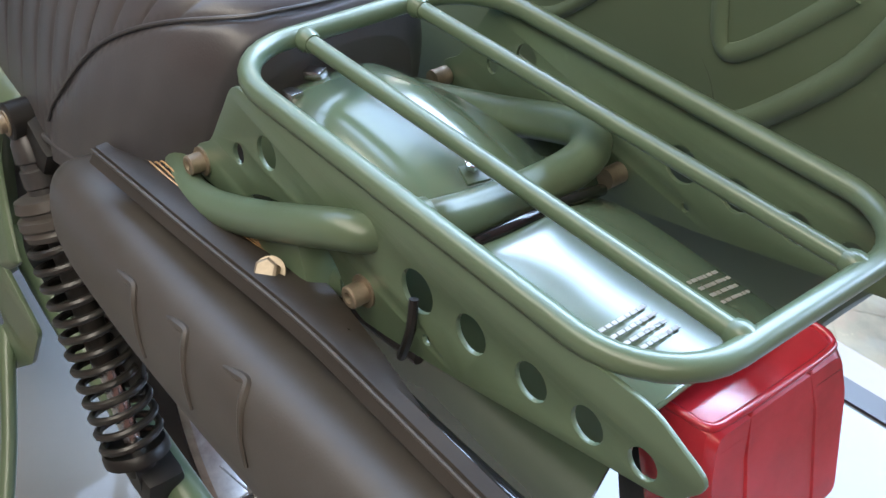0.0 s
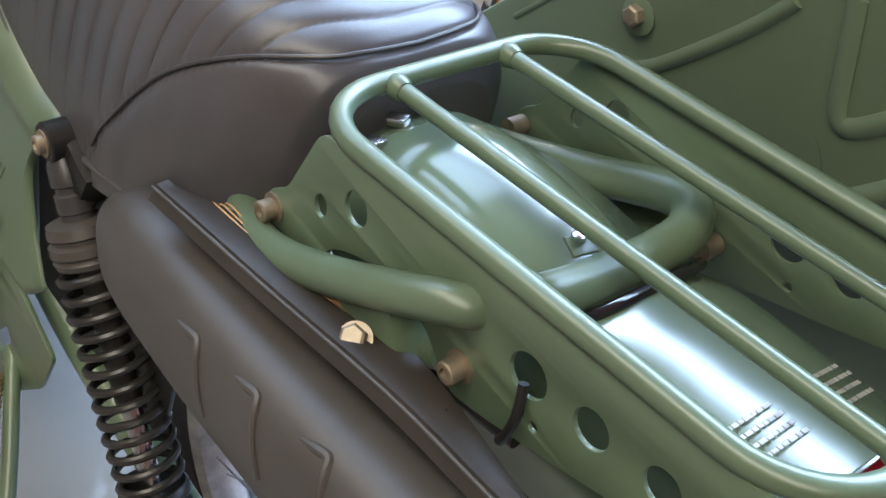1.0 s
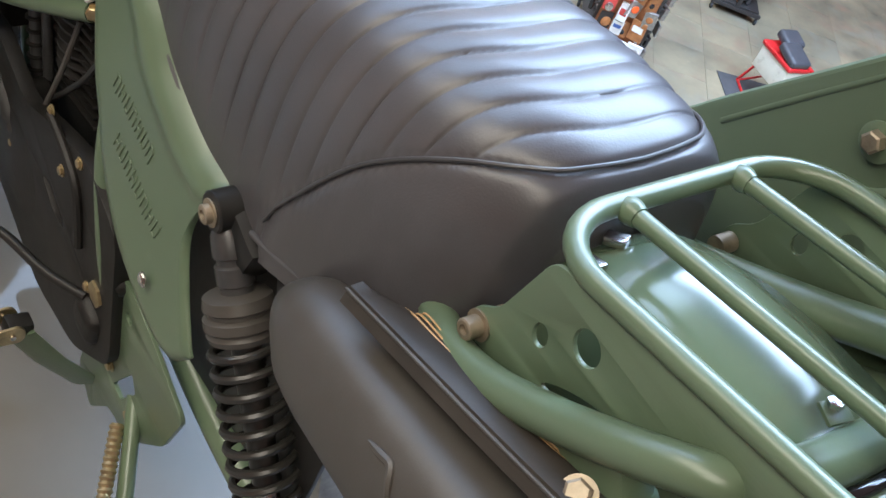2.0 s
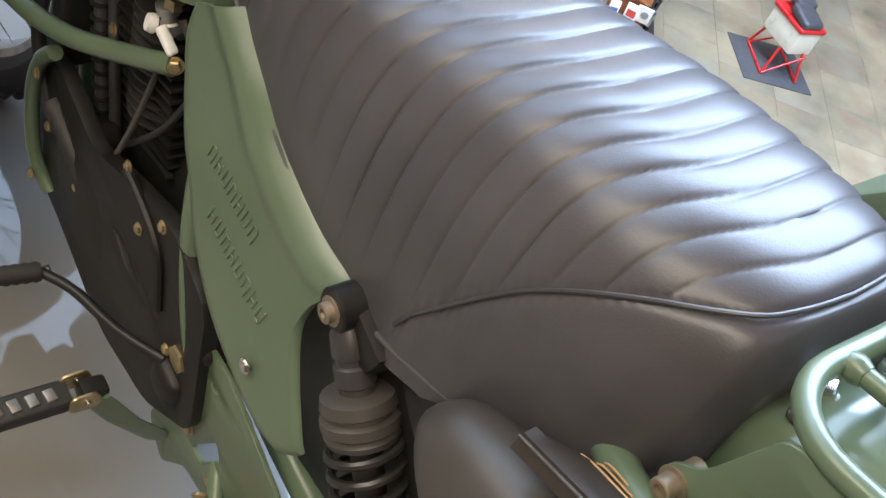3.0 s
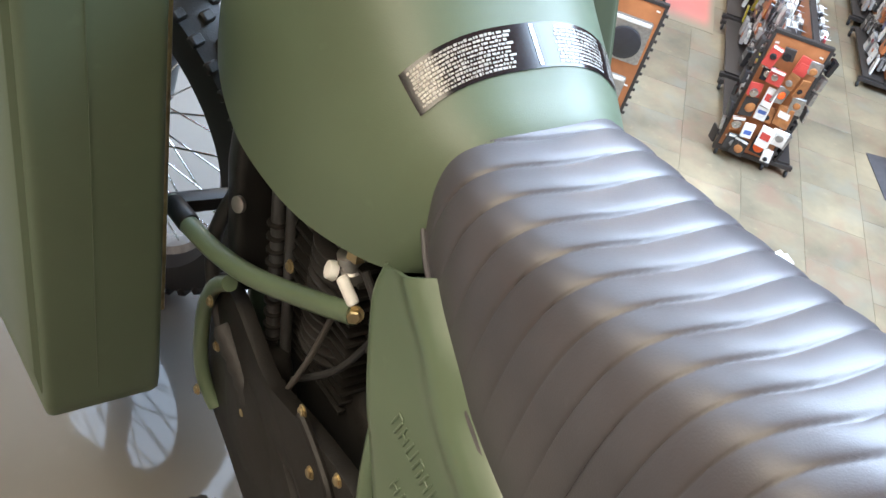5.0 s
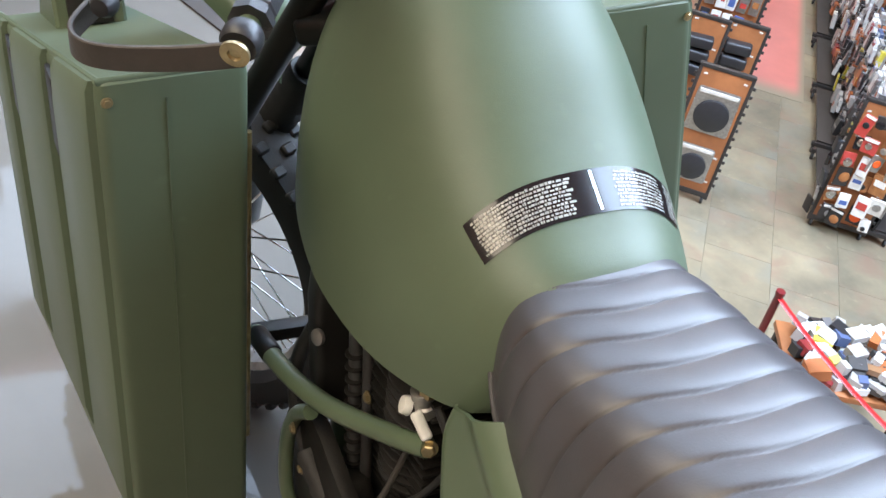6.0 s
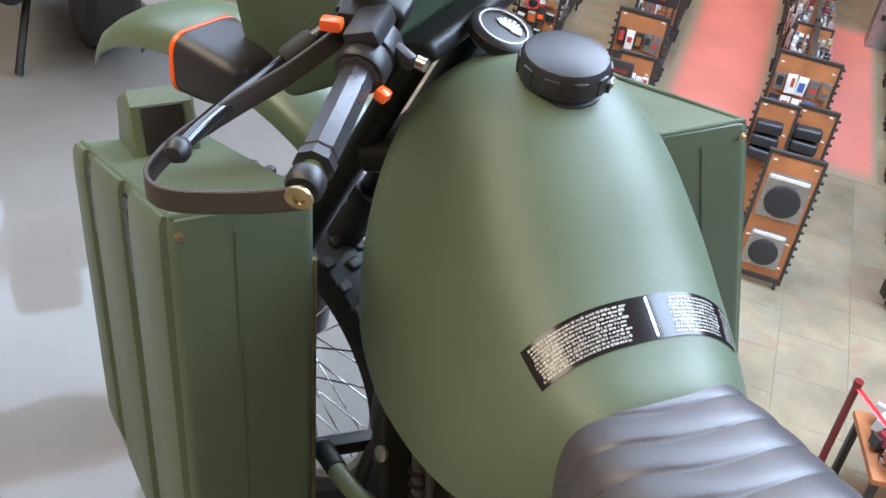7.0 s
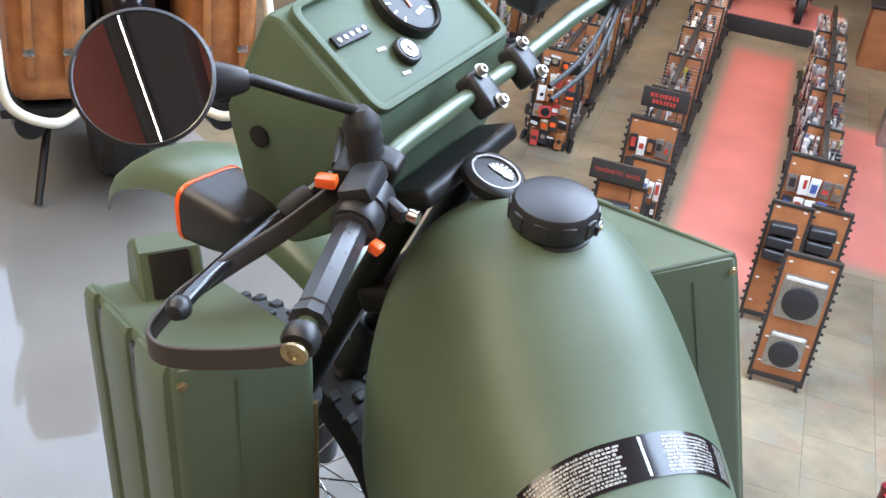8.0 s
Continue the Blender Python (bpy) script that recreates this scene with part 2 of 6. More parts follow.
def table(pairs, x):
    """Smooth reading of a table of (x, value...) rows."""
    xs = [p[0] for p in pairs]
    x = min(max(x, xs[0]), xs[-1])
    for i in range(len(xs) - 1):
        if x <= xs[i + 1]:
            break
    a, b, c, d = pairs[max(i - 1, 0)], pairs[i], pairs[i + 1], pairs[min(i + 2, len(xs) - 1)]
    t = (x - b[0]) / (c[0] - b[0])
    res = []
    for k in range(1, len(b)):
        h = c[0] - b[0]
        m0 = (c[k] - a[k]) / max(c[0] - a[0], 1e-6) * h
        m1 = (d[k] - b[k]) / max(d[0] - b[0], 1e-6) * h
        res.append((2 * t ** 3 - 3 * t * t + 1) * b[k] + (t ** 3 - 2 * t * t + t) * m0 + (-2 * t ** 3 + 3 * t * t) * c[k] + (t ** 3 - t * t) * m1)
    return res if len(res) > 1 else res[0]


# plane of the (y, z) side view at a given x, for plate()
def side(x):
    return Matrix(((0, 0, 1, x), (1, 0, 0, 0), (0, 1, 0, 0), (0, 0, 0, 1)))

# ---- the motorcycle ----
bike = tagged(new("motorcycle"), "olive green military motorcycle leaning on a pale display deck", "motorcycle")
bike.matrix_basis = pose(0, 0, 0, 0, -5.0, 0)


def rack_z(y):
    return 0.998 - 0.196 * (y + 0.012)


# luggage rack
def build_rack():
    rack = part("luggage_rack", sweep(rack_loop(), 0.0085, 14, closed=True), OLIVE, bike, "olive tube luggage rack behind the seat")
    for x in (-0.053, 0.056):
        pts = [(x, -0.008 - k * 0.0605, rack_z(-0.008 - k * 0.0605)) for k in range(8)]
        part("rack_tube", sweep(pts, 0.0068, 12), OLIVE, rack)
        for y in (-0.012, -0.425):
            part("weld", turned([(0.0078, -0.008), (0.0098, -0.002), (0.0098, 0.002), (0.0078, 0.008)], aim((x, y, rack_z(y)), (0, 1, -0.19)), 12), OLIVE, rack)
    holes = [(-0.045, 0.939, 0.0105, 0.75), (-0.080, 0.968, 0.0145, 0.9), (-0.254, 0.990, 0.0165, 1), (-0.305, 1.001, 0.0145, 1),
             (-0.357, 1.013, 0.0140, 1), (-0.401, 1.024, 0.0130, 1), (-0.440, 1.036, 0.0110, 1), (-0.272, 0.960, 0.0045, 1)]
    outline = rounded([(0.013, 0.874), (0.016, 0.900), (-0.006, 0.920), (-0.030, rack_z(-0.03) - 0.006), (-0.43, rack_z(-0.43) - 0.006),
                       (-0.478, 1.062), (-0.462, 1.030), (-0.296, 0.952), (-0.236, 0.926), (-0.205, 0.915), (-0.165, 0.945),
                       (-0.120, 0.925), (-0.040, 0.885)], 0.012)
    slot = []
    for k in range(24):
        a = 2 * math.pi * k / 24
        u, v = math.cos(a) * 0.034 * (1 if abs(math.cos(a)) > 0.4 else 1), math.sin(a) * 0.0075
        slot.append((-0.092 + u * 0.86 + v * 0.5, 0.925 - u * 0.5 + v * 0.86))
    for sx in (-1, 1):
        x = sx * 0.129
        pl = part("side_plate", plate(outline, [ring2d(a, b, r, 20, s) for a, b, r, s in holes] + [slot], 0.004, side(x)), OLIVE, rack,
                  "drilled olive steel side plate", angle=30)
        for y, z in ((0.004, 0.892), (-0.207, 0.944)):
            hexbolt((x + sx * 0.002, y, z), (sx, 0, 0), 0.0085, 0.011, ZINC, pl, socket=True)
            part("spacer", turned([(0.009, 0), (0.009, 0.018)], aim((x - sx * 0.021, y, z), (sx, 0, 0)), 16), ZINC, pl)
    return rack


def rack_loop():
    x, y0, y1, c = 0.127, -0.002, -0.432, 0.062
    pts = []
    for cx, cy, a0 in ((x - c, y0 - c, 0), (-x + c, y0 - c, 90), (-x + c, y1 + c, 180), (x - c, y1 + c, 270)):
        for k in range(9):
            a = radians(a0 + 90 * k / 8)
            px, py = cx + c * math.cos(a), cy + c * math.sin(a)
            pts.append((px, py, rack_z(py)))
    return pts


rack = build_rack()

# grab tubes of the rear frame
subframe = part("rear_subframe", block((0.16, 0.05, 0.03), pose(0, 0.12, 0.80), 0.01), OLIVE, bike, "bent olive rear frame tubes")
for sx in (-1, 1):
    if sx < 0:
        part("grab_tube", sweep(curve_points([(sx * 0.080, 0.17, 0.800), (sx * 0.106, 0.085, 0.832), (sx * 0.141, 0.012, 0.864), (sx * 0.151, -0.04, 0.890), (sx * 0.151, -0.095, 0.925), (sx * 0.149, -0.145, 0.962), (sx * 0.143, -0.178, 0.985), (sx * 0.134, -0.194, 0.992), (sx * 0.120, -0.200, 0.990)]), 0.0145, 16), OLIVE, subframe)
    part("frame_rail", sweep(curve_points([(sx * 0.12, -0.185, 0.925), (sx * 0.122, -0.08, 0.855), (sx * 0.12, 0.12, 0.76), (sx * 0.115, 0.45, 0.68), (sx * 0.11, 0.62, 0.70)]), 0.013, 12), OLIVE, subframe)
    part("gusset", block((0.030, 0.062, 0.050), pose(sx * 0.136, -0.140, 0.912, -34, 0, 0), 0.007), OLIVE, subframe)
# the hoop goes on across the rack and bends forward again inside the other plate
cross = part("hoop_tube", sweep(curve_points([(-0.124, -0.200, 0.991), (-0.09, -0.210, 0.991), (-0.03, -0.213, 0.984), (0.04, -0.211, 0.981), (0.078, -0.203, 0.980), (0.100, -0.184, 0.976), (0.106, -0.155, 0.962), (0.104, -0.10, 0.930), (0.100, -0.03, 0.893), (0.094, 0.05, 0.855)]), 0.0165, 16), OLIVE, subframe)
part("hoop_sleeve", turned([(0.0168, 0), (0.0182, 0.001), (0.0182, 0.026), (0.0168, 0.027)], aim((-0.112, -0.204, 0.991), (1, -0.2, 0)), 18), OLIVE, subframe)
tab = part("hoop_tab", block((0.020, 0.016, 0.003), pose(-0.030, -0.190, 0.996, 12, 0, -10), 0.001), OLIVE, subframe)
part("tab_nut", turned([(0.0055, 0), (0.0055, 0.005), (0.003, 0.006), (0, 0.006)], aim((-0.030, -0.187, 0.9975), (0, 0.2, 1)), 6), STEEL, tab)


# rear mudguard: a shell with a rounded channel section
def build_mudguard():
    rows = [(0.06, 0.895, 0.072), (0.0, 0.930, 0.080), (-0.05, 0.950, 0.086), (-0.11, 0.960, 0.090), (-0.17, 0.963, 0.092), (-0.21, 0.966, 0.092), (-0.25, 0.983, 0.092), (-0.32, 0.996, 0.092), (-0.42, 1.013, 0.090), (-0.48, 1.022, 0.088)]
    outer, inner = [], []
    for i in range(61):
        y = 0.06 - 0.468 * i / 60
        z, w = table([(-r[0], r[1], r[2]) for r in rows], -y)
        dome = max(0.0, min(1.0, (y + 0.205) / 0.05)) * max(0.0, min(1.0, (0.03 - y) / 0.05))
        dome = dome * dome * (3 - 2 * dome)
        up = 0.014 * dome
        prof = [(-w - 0.008, -0.175), (-w - 0.003, -0.04), (-w, -0.022), (-w * 0.95, -0.009), (-w * 0.86, -0.002 + up * 0.2), (-w * 0.6, 0.003 + up * 0.75), (-w * 0.25, 0.005 + up), (0.0, 0.0055 + up * 1.05), (w * 0.18, 0.005 + up),
                (w * 0.30, 0.002 + up * 0.8), (w * 0.45, -0.003 + up * 0.4), (w * 0.66, -0.012), (w * 0.90, -0.022), (w, -0.030), (w + 0.003, -0.050), (w + 0.008, -0.175)]
        outer.append([(a, y, z + b) for a, b in prof])
        inner.append([(a * 0.965, y, z + b - 0.004) for a, b in prof])
    bm = loft([o + list(reversed(n)) for o, n in zip(outer, inner)])
    return part("rear_mudguard", bm, OLIVE_GLOSS, bike, "glossy olive rear mudguard under the rack", angle=50)


mudguard = build_mudguard()
# two small blocks of unreadable caution print on the tail
rnd_print = random.Random(9)
caution = bmesh.new()
for k in range(4):
    for x0, x1, zz, tip in ((-0.062, -0.022, 1.0075, 0), (0.024, 0.058, 1.0045, 12)):
        y = -0.348 - 0.0085 * k
        x = x0 + 0.0015 * k
        while x < x1:
            ln = rnd_print.uniform(0.003, 0.007)
            block((ln, 0.0030, 0.0005), pose(x + ln / 2, y, zz + 0.0015 * k - (x - x0) * math.tan(radians(tip)), -10, tip, 0), 0, bm=caution)
            x += ln + 0.0013
tagged(part("caution_print", caution, LABEL_TEXT, mudguard, smooth=False), kind="stuff")
part("tail_edge", sweep([(-0.090, -0.408, 1.002), (-0.05, -0.409, 1.014), (0.02, -0.409, 1.014), (0.085, -0.409, 0.994)], 0.0022, 8), OLIVE_GLOSS, mudguard)
# black bar drawn for the shade in the gap behind the hoop
part("hoop_shadow", sweep(curve_points([(-0.088, -0.222, 0.965), (-0.05, -0.234, 0.982), (0, -0.236, 0.984), (0.04, -0.234, 0.979), (0.085, -0.222, 0.955)]), 0.005, 10), BLACK_GLOSS, mudguard)
for k, (x, y, z) in enumerate(((-0.060, -0.010, 0.945), (-0.030, 0.002, 0.948))):
    part("seat_clip", block((0.012, 0.018, 0.008), pose(x, y, z, -20, 0, 25 * k), 0.002), STEEL, mudguard)


# tail lamp
def build_tail_lamp():
    m = pose(0.010, -0.436, 0.946, -26, 0, 0)
    base = part("tail_lamp", block((0.135, 0.03, 0.10), m @ pose(0, 0.035, -0.01), 0.008), BLACK, bike, "red tail lamp below the rack")
    rings = []
    for y, grow, drop in [(0.022, 0.97, 0), (0.014, 1.0, 0), (-0.012, 1.0, 0.002), (-0.026, 0.97, 0.005), (-0.032, 0.92, 0.008)]:
        w, h = 0.076 * grow, 0.060 * grow
        pts = rounded([(-w * 0.9, -h), (w * 0.9, -h), (w, h * 0.4), (w * 0.9, h), (-w * 0.9, h), (-w, h * 0.4)], 0.008, 3)
        rings.append([(a, y, b - drop) for a, b in pts])
    bm = loft(rings)
    bm.transform(m)
    lens = part("lens", bm, RED_LENS, base, "shiny red plastic lens", angle=25)
    # raised lip round the dished top of the lens
    lip = [(-0.066, 0.012, 0.0595), (-0.067, -0.012, 0.0575), (-0.064, -0.024, 0.0535), (-0.052, -0.028, 0.0520), (0.0, -0.029, 0.0520), (0.052, -0.028, 0.0520), (0.064, -0.024, 0.0535), (0.067, -0.012, 0.0575), (0.066, 0.012, 0.0595)]
    part("lens_lip", sweep(curve_points([m @ Vector(q) for q in lip], steps=5), 0.0030, 10), RED_LENS, lens)
    for sx in (-1, 1):
        part("lens_flute", sweep([m @ Vector((sx * 0.030, -0.0295, 0.050)), m @ Vector((sx * 0.036, -0.031, 0.02)), m @ Vector((sx * 0.036, -0.031, -0.055))], 0.0026, 8), RED_LENS, lens)
    part("lens_band", block((0.13, 0.004, 0.003), m @ pose(0, -0.030, 0.036), 0.001), RED_LENS, lens)
    for sx in (-1, 1):
        part("lamp_stay", sweep([(sx * 0.112, -0.452, 1.028), (sx * 0.118, -0.478, 1.012), (sx * 0.122, -0.497, 0.998)], 0.0032, 10, flat=0.5), STEEL, base)
        part("stalk_boss", turned([(0.010, 0), (0.0115, 0.004), (0.0115, 0.026), (0.008, 0.031), (0, 0.032)], aim((sx * 0.112, -0.502, 0.992), (sx * 0.97, -0.1, -0.12)), 18), DULL, base)
    part("lens_screw", turned([(0.008, 0), (0.007, 0.005), (0, 0.006)], aim(m @ Vector((-0.070, 0.022, 0.056)), (-0.3, -0.1, 1)), 14), DULL, lens)
    return base


build_tail_lamp()

# ---- seat ----
SEAT = [  # y, top, bottom, half width at the bottom, roundness of the crown
    (0.012, 0.955, 0.865, 0.085), (0.03, 0.988, 0.838, 0.112), (0.07, 1.000, 0.800, 0.132), (0.14, 0.998, 0.752, 0.146), (0.24, 0.985, 0.706, 0.150),
    (0.33, 0.965, 0.685, 0.148), (0.44, 0.938, 0.712, 0.144), (0.54, 0.918, 0.752, 0.137), (0.62, 0.908, 0.785, 0.124), (0.668, 0.902, 0.808, 0.108)]


SEAM = [(0.0, 0.270), (0.03, 0.248), (0.06, 0.222), (0.10, 0.195), (0.15, 0.165), (0.19, 0.138), (0.25, 0.097), (0.30, 0.068), (0.36, 0.046), (0.43, 0.037), (0.5, 0.033)]


def seat_seam(a):
    """Where along the seat the seam runs at the angle a of the section (0 at the lower left edge, 1 at the lower right)."""
    return table(SEAM, min(a, 1 - a))


def seat_point(y, a, lift=0.0):
    zt, zb, w = table(SEAT, y)
    ang = math.pi * (1 - a)
    c, s = math.cos(ang), math.sin(ang)
    x = w * math.copysign(abs(c) ** 0.62, c)
    z = zb + (zt - zb) * abs(s) ** 0.60
    p = Vector((x, y, z))
    mid = Vector((0, y, zb + (zt - zb) * 0.35))
    return p + (p - mid).normalized() * lift


# where the cross seams lie along the middle of the seat
CREASES = [0.000, 0.031, 0.062, 0.093, 0.124, 0.156, 0.188, 0.221, 0.255, 0.291, 0.327, 0.364, 0.402, 0.442, 0.482, 0.522, 0.563, 0.604, 0.645, 0.686]


def pleat(x, y):
    """How far through its pleat a point lies, 0 to 1; the seams bow forward towards the sides."""
    y -= (0.015 if x < 0 else 0.004) * (1 - math.cos(math.pi * min(abs(x) / 0.125, 1)))
    y = min(max(y, CREASES[0]), CREASES[-1] - 1e-5)
    for lo, hi in zip(CREASES, CREASES[1:]):
        if y < hi:
            return (y - lo) / (hi - lo)


def build_seat():
    ny, na = 540, 80
    rings = []
    for i in range(ny + 1):
        y = 0.012 + (0.668 - 0.012) * i / ny
        ring = []
        for k in range(na + 1):
            a = k / na
            d = y - seat_seam(a)
            lift = 0.0
            if d > 0:
                f = pleat(seat_point(y, a).x, y)
                # each pleat swells towards its rear edge and rolls down sharply there
                wave = max(0.0, math.sin(math.pi * f ** 0.78)) ** 0.34 * (1 - 0.22 * f)
                edge = min(1, d / 0.02)
                lift = 0.0042 * (wave - 0.75) * edge * min(1, max(0.0, min(a, 1 - a) - 0.012) * 12)
            else:
                lift = 0.003 * min(1, -d / 0.02) + 0.0012 * noise.noise(Vector((a * 9, y * 30, 0)))
            lift -= 0.0026 * math.exp(-(d / 0.0042) ** 2)
            ring.append(seat_point(y, a, lift))
        rings.append(ring)
    bm = loft(rings, closed=False, caps=False)
    bm.verts.ensure_lookup_table()
    n = na + 1
    bm.faces.new([bm.verts[k] for k in range(n)])
    bm.faces.new([bm.verts[ny * n + k] for k in reversed(range(n))])
    seat = part("seat", bm, VINYL, bike, "pleated black vinyl bench seat", angle=60)
    pts = [seat_point(seat_seam(k / 60), k / 60, 0.0015) for k in range(1, 60)]
    part("piping", sweep(pts, 0.0019, 8), PIPING, seat)
    low = [seat_point(0.03 + 0.63 * k / 60, 0.004, 0.001) for k in range(61)]
    for sx in (1, -1):
        part("hem", sweep([(sx * p.x, p.y, p.z) for p in low], 0.0035, 8), PIPING, seat)
    part("seat_base", block((0.19, 0.5, 0.02), pose(0, 0.33, 0.75, -2, 0, 0), 0.006), BLACK, seat)
    return seat


seat = build_seat()

# ---- tank ----
TANK_X = 0.010
TANK = [  # y, top, bottom, half width
    (0.640, 0.885, 0.765, 0.106), (0.655, 0.904, 0.752, 0.124), (0.70, 0.922, 0.738, 0.152), (0.78, 0.970, 0.722, 0.180), (0.86, 1.030, 0.716, 0.194),
    (0.94, 1.074, 0.720, 0.199), (1.02, 1.082, 0.752, 0.192), (1.08, 1.062, 0.80, 0.166), (1.115, 1.03, 0.85, 0.126), (1.13, 0.99, 0.90, 0.07)]


def tank_point(y, a, lift=0.0):
    zt, zb, w = table(TANK, y)
    ang = math.pi * (1 - a)
    c, s = math.cos(ang), math.sin(ang)
    crown = 0.80 - 0.10 * max(0, 1 - abs(y - 0.68) / 0.12)
    x = w * math.copysign(abs(c) ** crown, c)
    z = zb + (zt - zb) * abs(s) ** 0.92
    p = Vector((x + TANK_X * (y - 0.64) / 0.3, y, z))
    mid = Vector((0, y, zb + (zt - zb) * 0.4))
    return p + (p - mid).normalized() * lift


def build_tank():
    rings = []
    for i in range(61):
        y = 0.640 + 0.49 * i / 60
        rings.append([tank_point(y, k / 48) for k in range(49)] + [(0.7 * table(TANK, y)[2] * (1 - k / 4), y, table(TANK, y)[1] - 0.012) for k in range(0, 9, 1)])
    bm = loft(rings)
    tank = part("fuel_tank", bm, OLIVE_SATIN, bike, "olive fuel tank with a warning label", angle=50)
    m = aim((0.022, 0.972, 1.064), (0, -0.10, 1))
    cap = part("filler_cap", turned([(0.044, 0), (0.046, 0.005), (0.046, 0.011), (0.043, 0.013), (0.043, 0.016), (0.0475, 0.019), (0.0495, 0.024), (0.0495, 0.041), (0.0455, 0.0485), (0.036, 0.0515), (0, 0.0525)], m, 20), PLASTIC, tank, "black ribbed filler cap")
    for k in range(10):
        a = radians(36 * k + 10)
        part("cap_rib", block((0.006, 0.017, 0.021), m @ pose(0.0478 * math.cos(a), 0.0478 * math.sin(a), 0.032, 0, 0, 36 * k + 10), 0.0028), PLASTIC, cap)
    part("lock_cover", block((0.018, 0.006, 0.012), m @ pose(0.036, -0.036, 0.028, 0, 0, 45), 0.001), BLACK_GLOSS, cap)
    part("lock_barrel", block((0.007, 0.002, 0.005), m @ pose(0.0385, -0.0385, 0.029, 0, 0, 45), 0.0006, 1), BRASS, cap)
    part("cap_flange", turned([(0.052, -0.012), (0.050, -0.002), (0.047, 0.000), (0.046, -0.001)], m, 40), OLIVE_SATIN, cap)
    # warning label: two framed panels with unreadable rows
    def wrap(y0, y1, a0, a1, lift, nu=24, nv=6):
        return loft([[tank_point(y0(u / nu) + (y1(u / nu) - y0(u / nu)) * v / nv, a0 + (a1 - a0) * u / nu, lift) for v in range(nv + 1)] for u in range(nu + 1)], closed=False)
    lo = lambda u: 0.712
    hi = lambda u: 0.752
    label = part("warning_label", wrap(lo, hi, 0.30, 0.735, 0.0012), BLACK_GLOSS, tank, "black warning label with rows of tiny silver text")
    rnd = random.Random(4)
    for r in range(10):
        yy = 0.7152 + 0.0034 * r
        for a0, a1 in ((0.312, 0.490), (0.545, 0.668), (0.690, 0.722)):
            bm = bmesh.new()
            a = a0 + rnd.uniform(0, 0.006)
            while a < a1:
                ln = rnd.uniform(0.002, 0.008)
                hgt = rnd.uniform(0.0016, 0.0026)
                rows = [[tank_point(yy, q, 0.0018), tank_point(yy + hgt, q, 0.0018)] for q in (a, a + ln * 0.5, a + ln)]
                loft(rows, closed=False, bm=bm)
                a += ln + rnd.choice((0.0012, 0.0014, 0.0026))
            part("print_line", bm, LABEL_TEXT, label, smooth=False)
    part("label_rule", wrap(lambda u: 0.714, lambda u: 0.750, 0.512, 0.516, 0.002, 1, 2), STEEL, label)
    return tank


tank = build_tank()


# ---- side panels ----
def panel_x(z, y):
    return -0.150 - 0.20 * (0.755 - z) - 0.02 * max(0, (0.62 - y)) * 1.0


def letter_bars(at, k):
    """A low raised glyph-sized mark of plain bars."""
    bm = block((0.0016, 0.0030, 0.020), at @ pose(0, 0.0045, 0), 0.0007, 1)
    block((0.0016, 0.0030, 0.020 - 0.005 * (k % 2)), at @ pose(0, -0.0045, 0.002 * (k % 3 - 1)), 0.0008, 1, bm)
    block((0.0016, 0.008, 0.0030), at @ pose(0, 0, 0.0087 - 0.0087 * (k % 3)), 0.0008, 1, bm)
    return bm


def build_side_panel(sx):
    low = curve_points([(0, 0.664, 0.762), (0, 0.664, 0.728), (0, 0.645, 0.690), (0, 0.612, 0.640), (0, 0.573, 0.603), (0, 0.530, 0.562), (0, 0.470, 0.527), (0, 0.401, 0.509), (0, 0.346, 0.503), (0, 0.300, 0.512), (0, 0.274, 0.540)], steps=6)
    upp = curve_points([(0, 0.590, 0.808), (0, 0.562, 0.796), (0, 0.515, 0.776), (0, 0.475, 0.752), (0, 0.430, 0.738), (0, 0.375, 0.728), (0, 0.318, 0.727), (0, 0.338, 0.690), (0, 0.345, 0.645), (0, 0.318, 0.600), (0, 0.270, 0.548)], steps=6)
    n = len(low)
    outer, inner = [], []
    for i in range(n):
        ro, ri = [], []
        for v in range(21):
            f = v / 20
            p = low[i] * (1 - f) + upp[i] * f
            d = (upp[i] - p).length
            e = (low[i] - p).length
            top = 1 if i < n * 0.58 else 0
            x = -panel_x(p.z, p.y)
            x -= 0.022 * max(0, 1 - d / 0.030) ** 1.5 * top + 0.004 * max(0, 1 - d / 0.012) * (1 - top)
            x -= 0.007 * max(0, 1 - e / 0.016) ** 2
            x += 0.005 * math.exp(-((d - 0.036) / 0.014) ** 2) * top
            ro.append((sx * x, p.y, p.z))
            ri.append((sx * (x - 0.004), p.y, p.z))
        outer.append(ro + list(reversed(ri)))
    bm = loft(outer)
    p = part("side_panel", bm, OLIVE, bike, "olive side panel with raised lettering", angle=60)
    # raised maker's lettering, as plain bars
    for row, (ya, yb, za, zb) in enumerate(((0.556, 0.440, 0.672, 0.660), (0.520, 0.385, 0.622, 0.606))):
        n = 7 + row
        for k in range(n):
            f = (k + 0.5) / n
            y, z = ya + (yb - ya) * f, za + (zb - za) * f
            at = pose(sx * (-panel_x(z, y) + 0.0008), y, z, 0, -sx * 11, 0) @ pose(0, 0, 0, 12, 0, 0)
            part("raised_letter", letter_bars(at, k + row), OLIVE, p)
    hexbolt((sx * -panel_x(0.54, 0.375) + sx * 0.003, 0.375, 0.556), (sx, 0, 0.15), 0.006, 0.003, STEEL, p, name="screw")
    return p


for sx in (-1, 1):
    build_side_panel(sx)


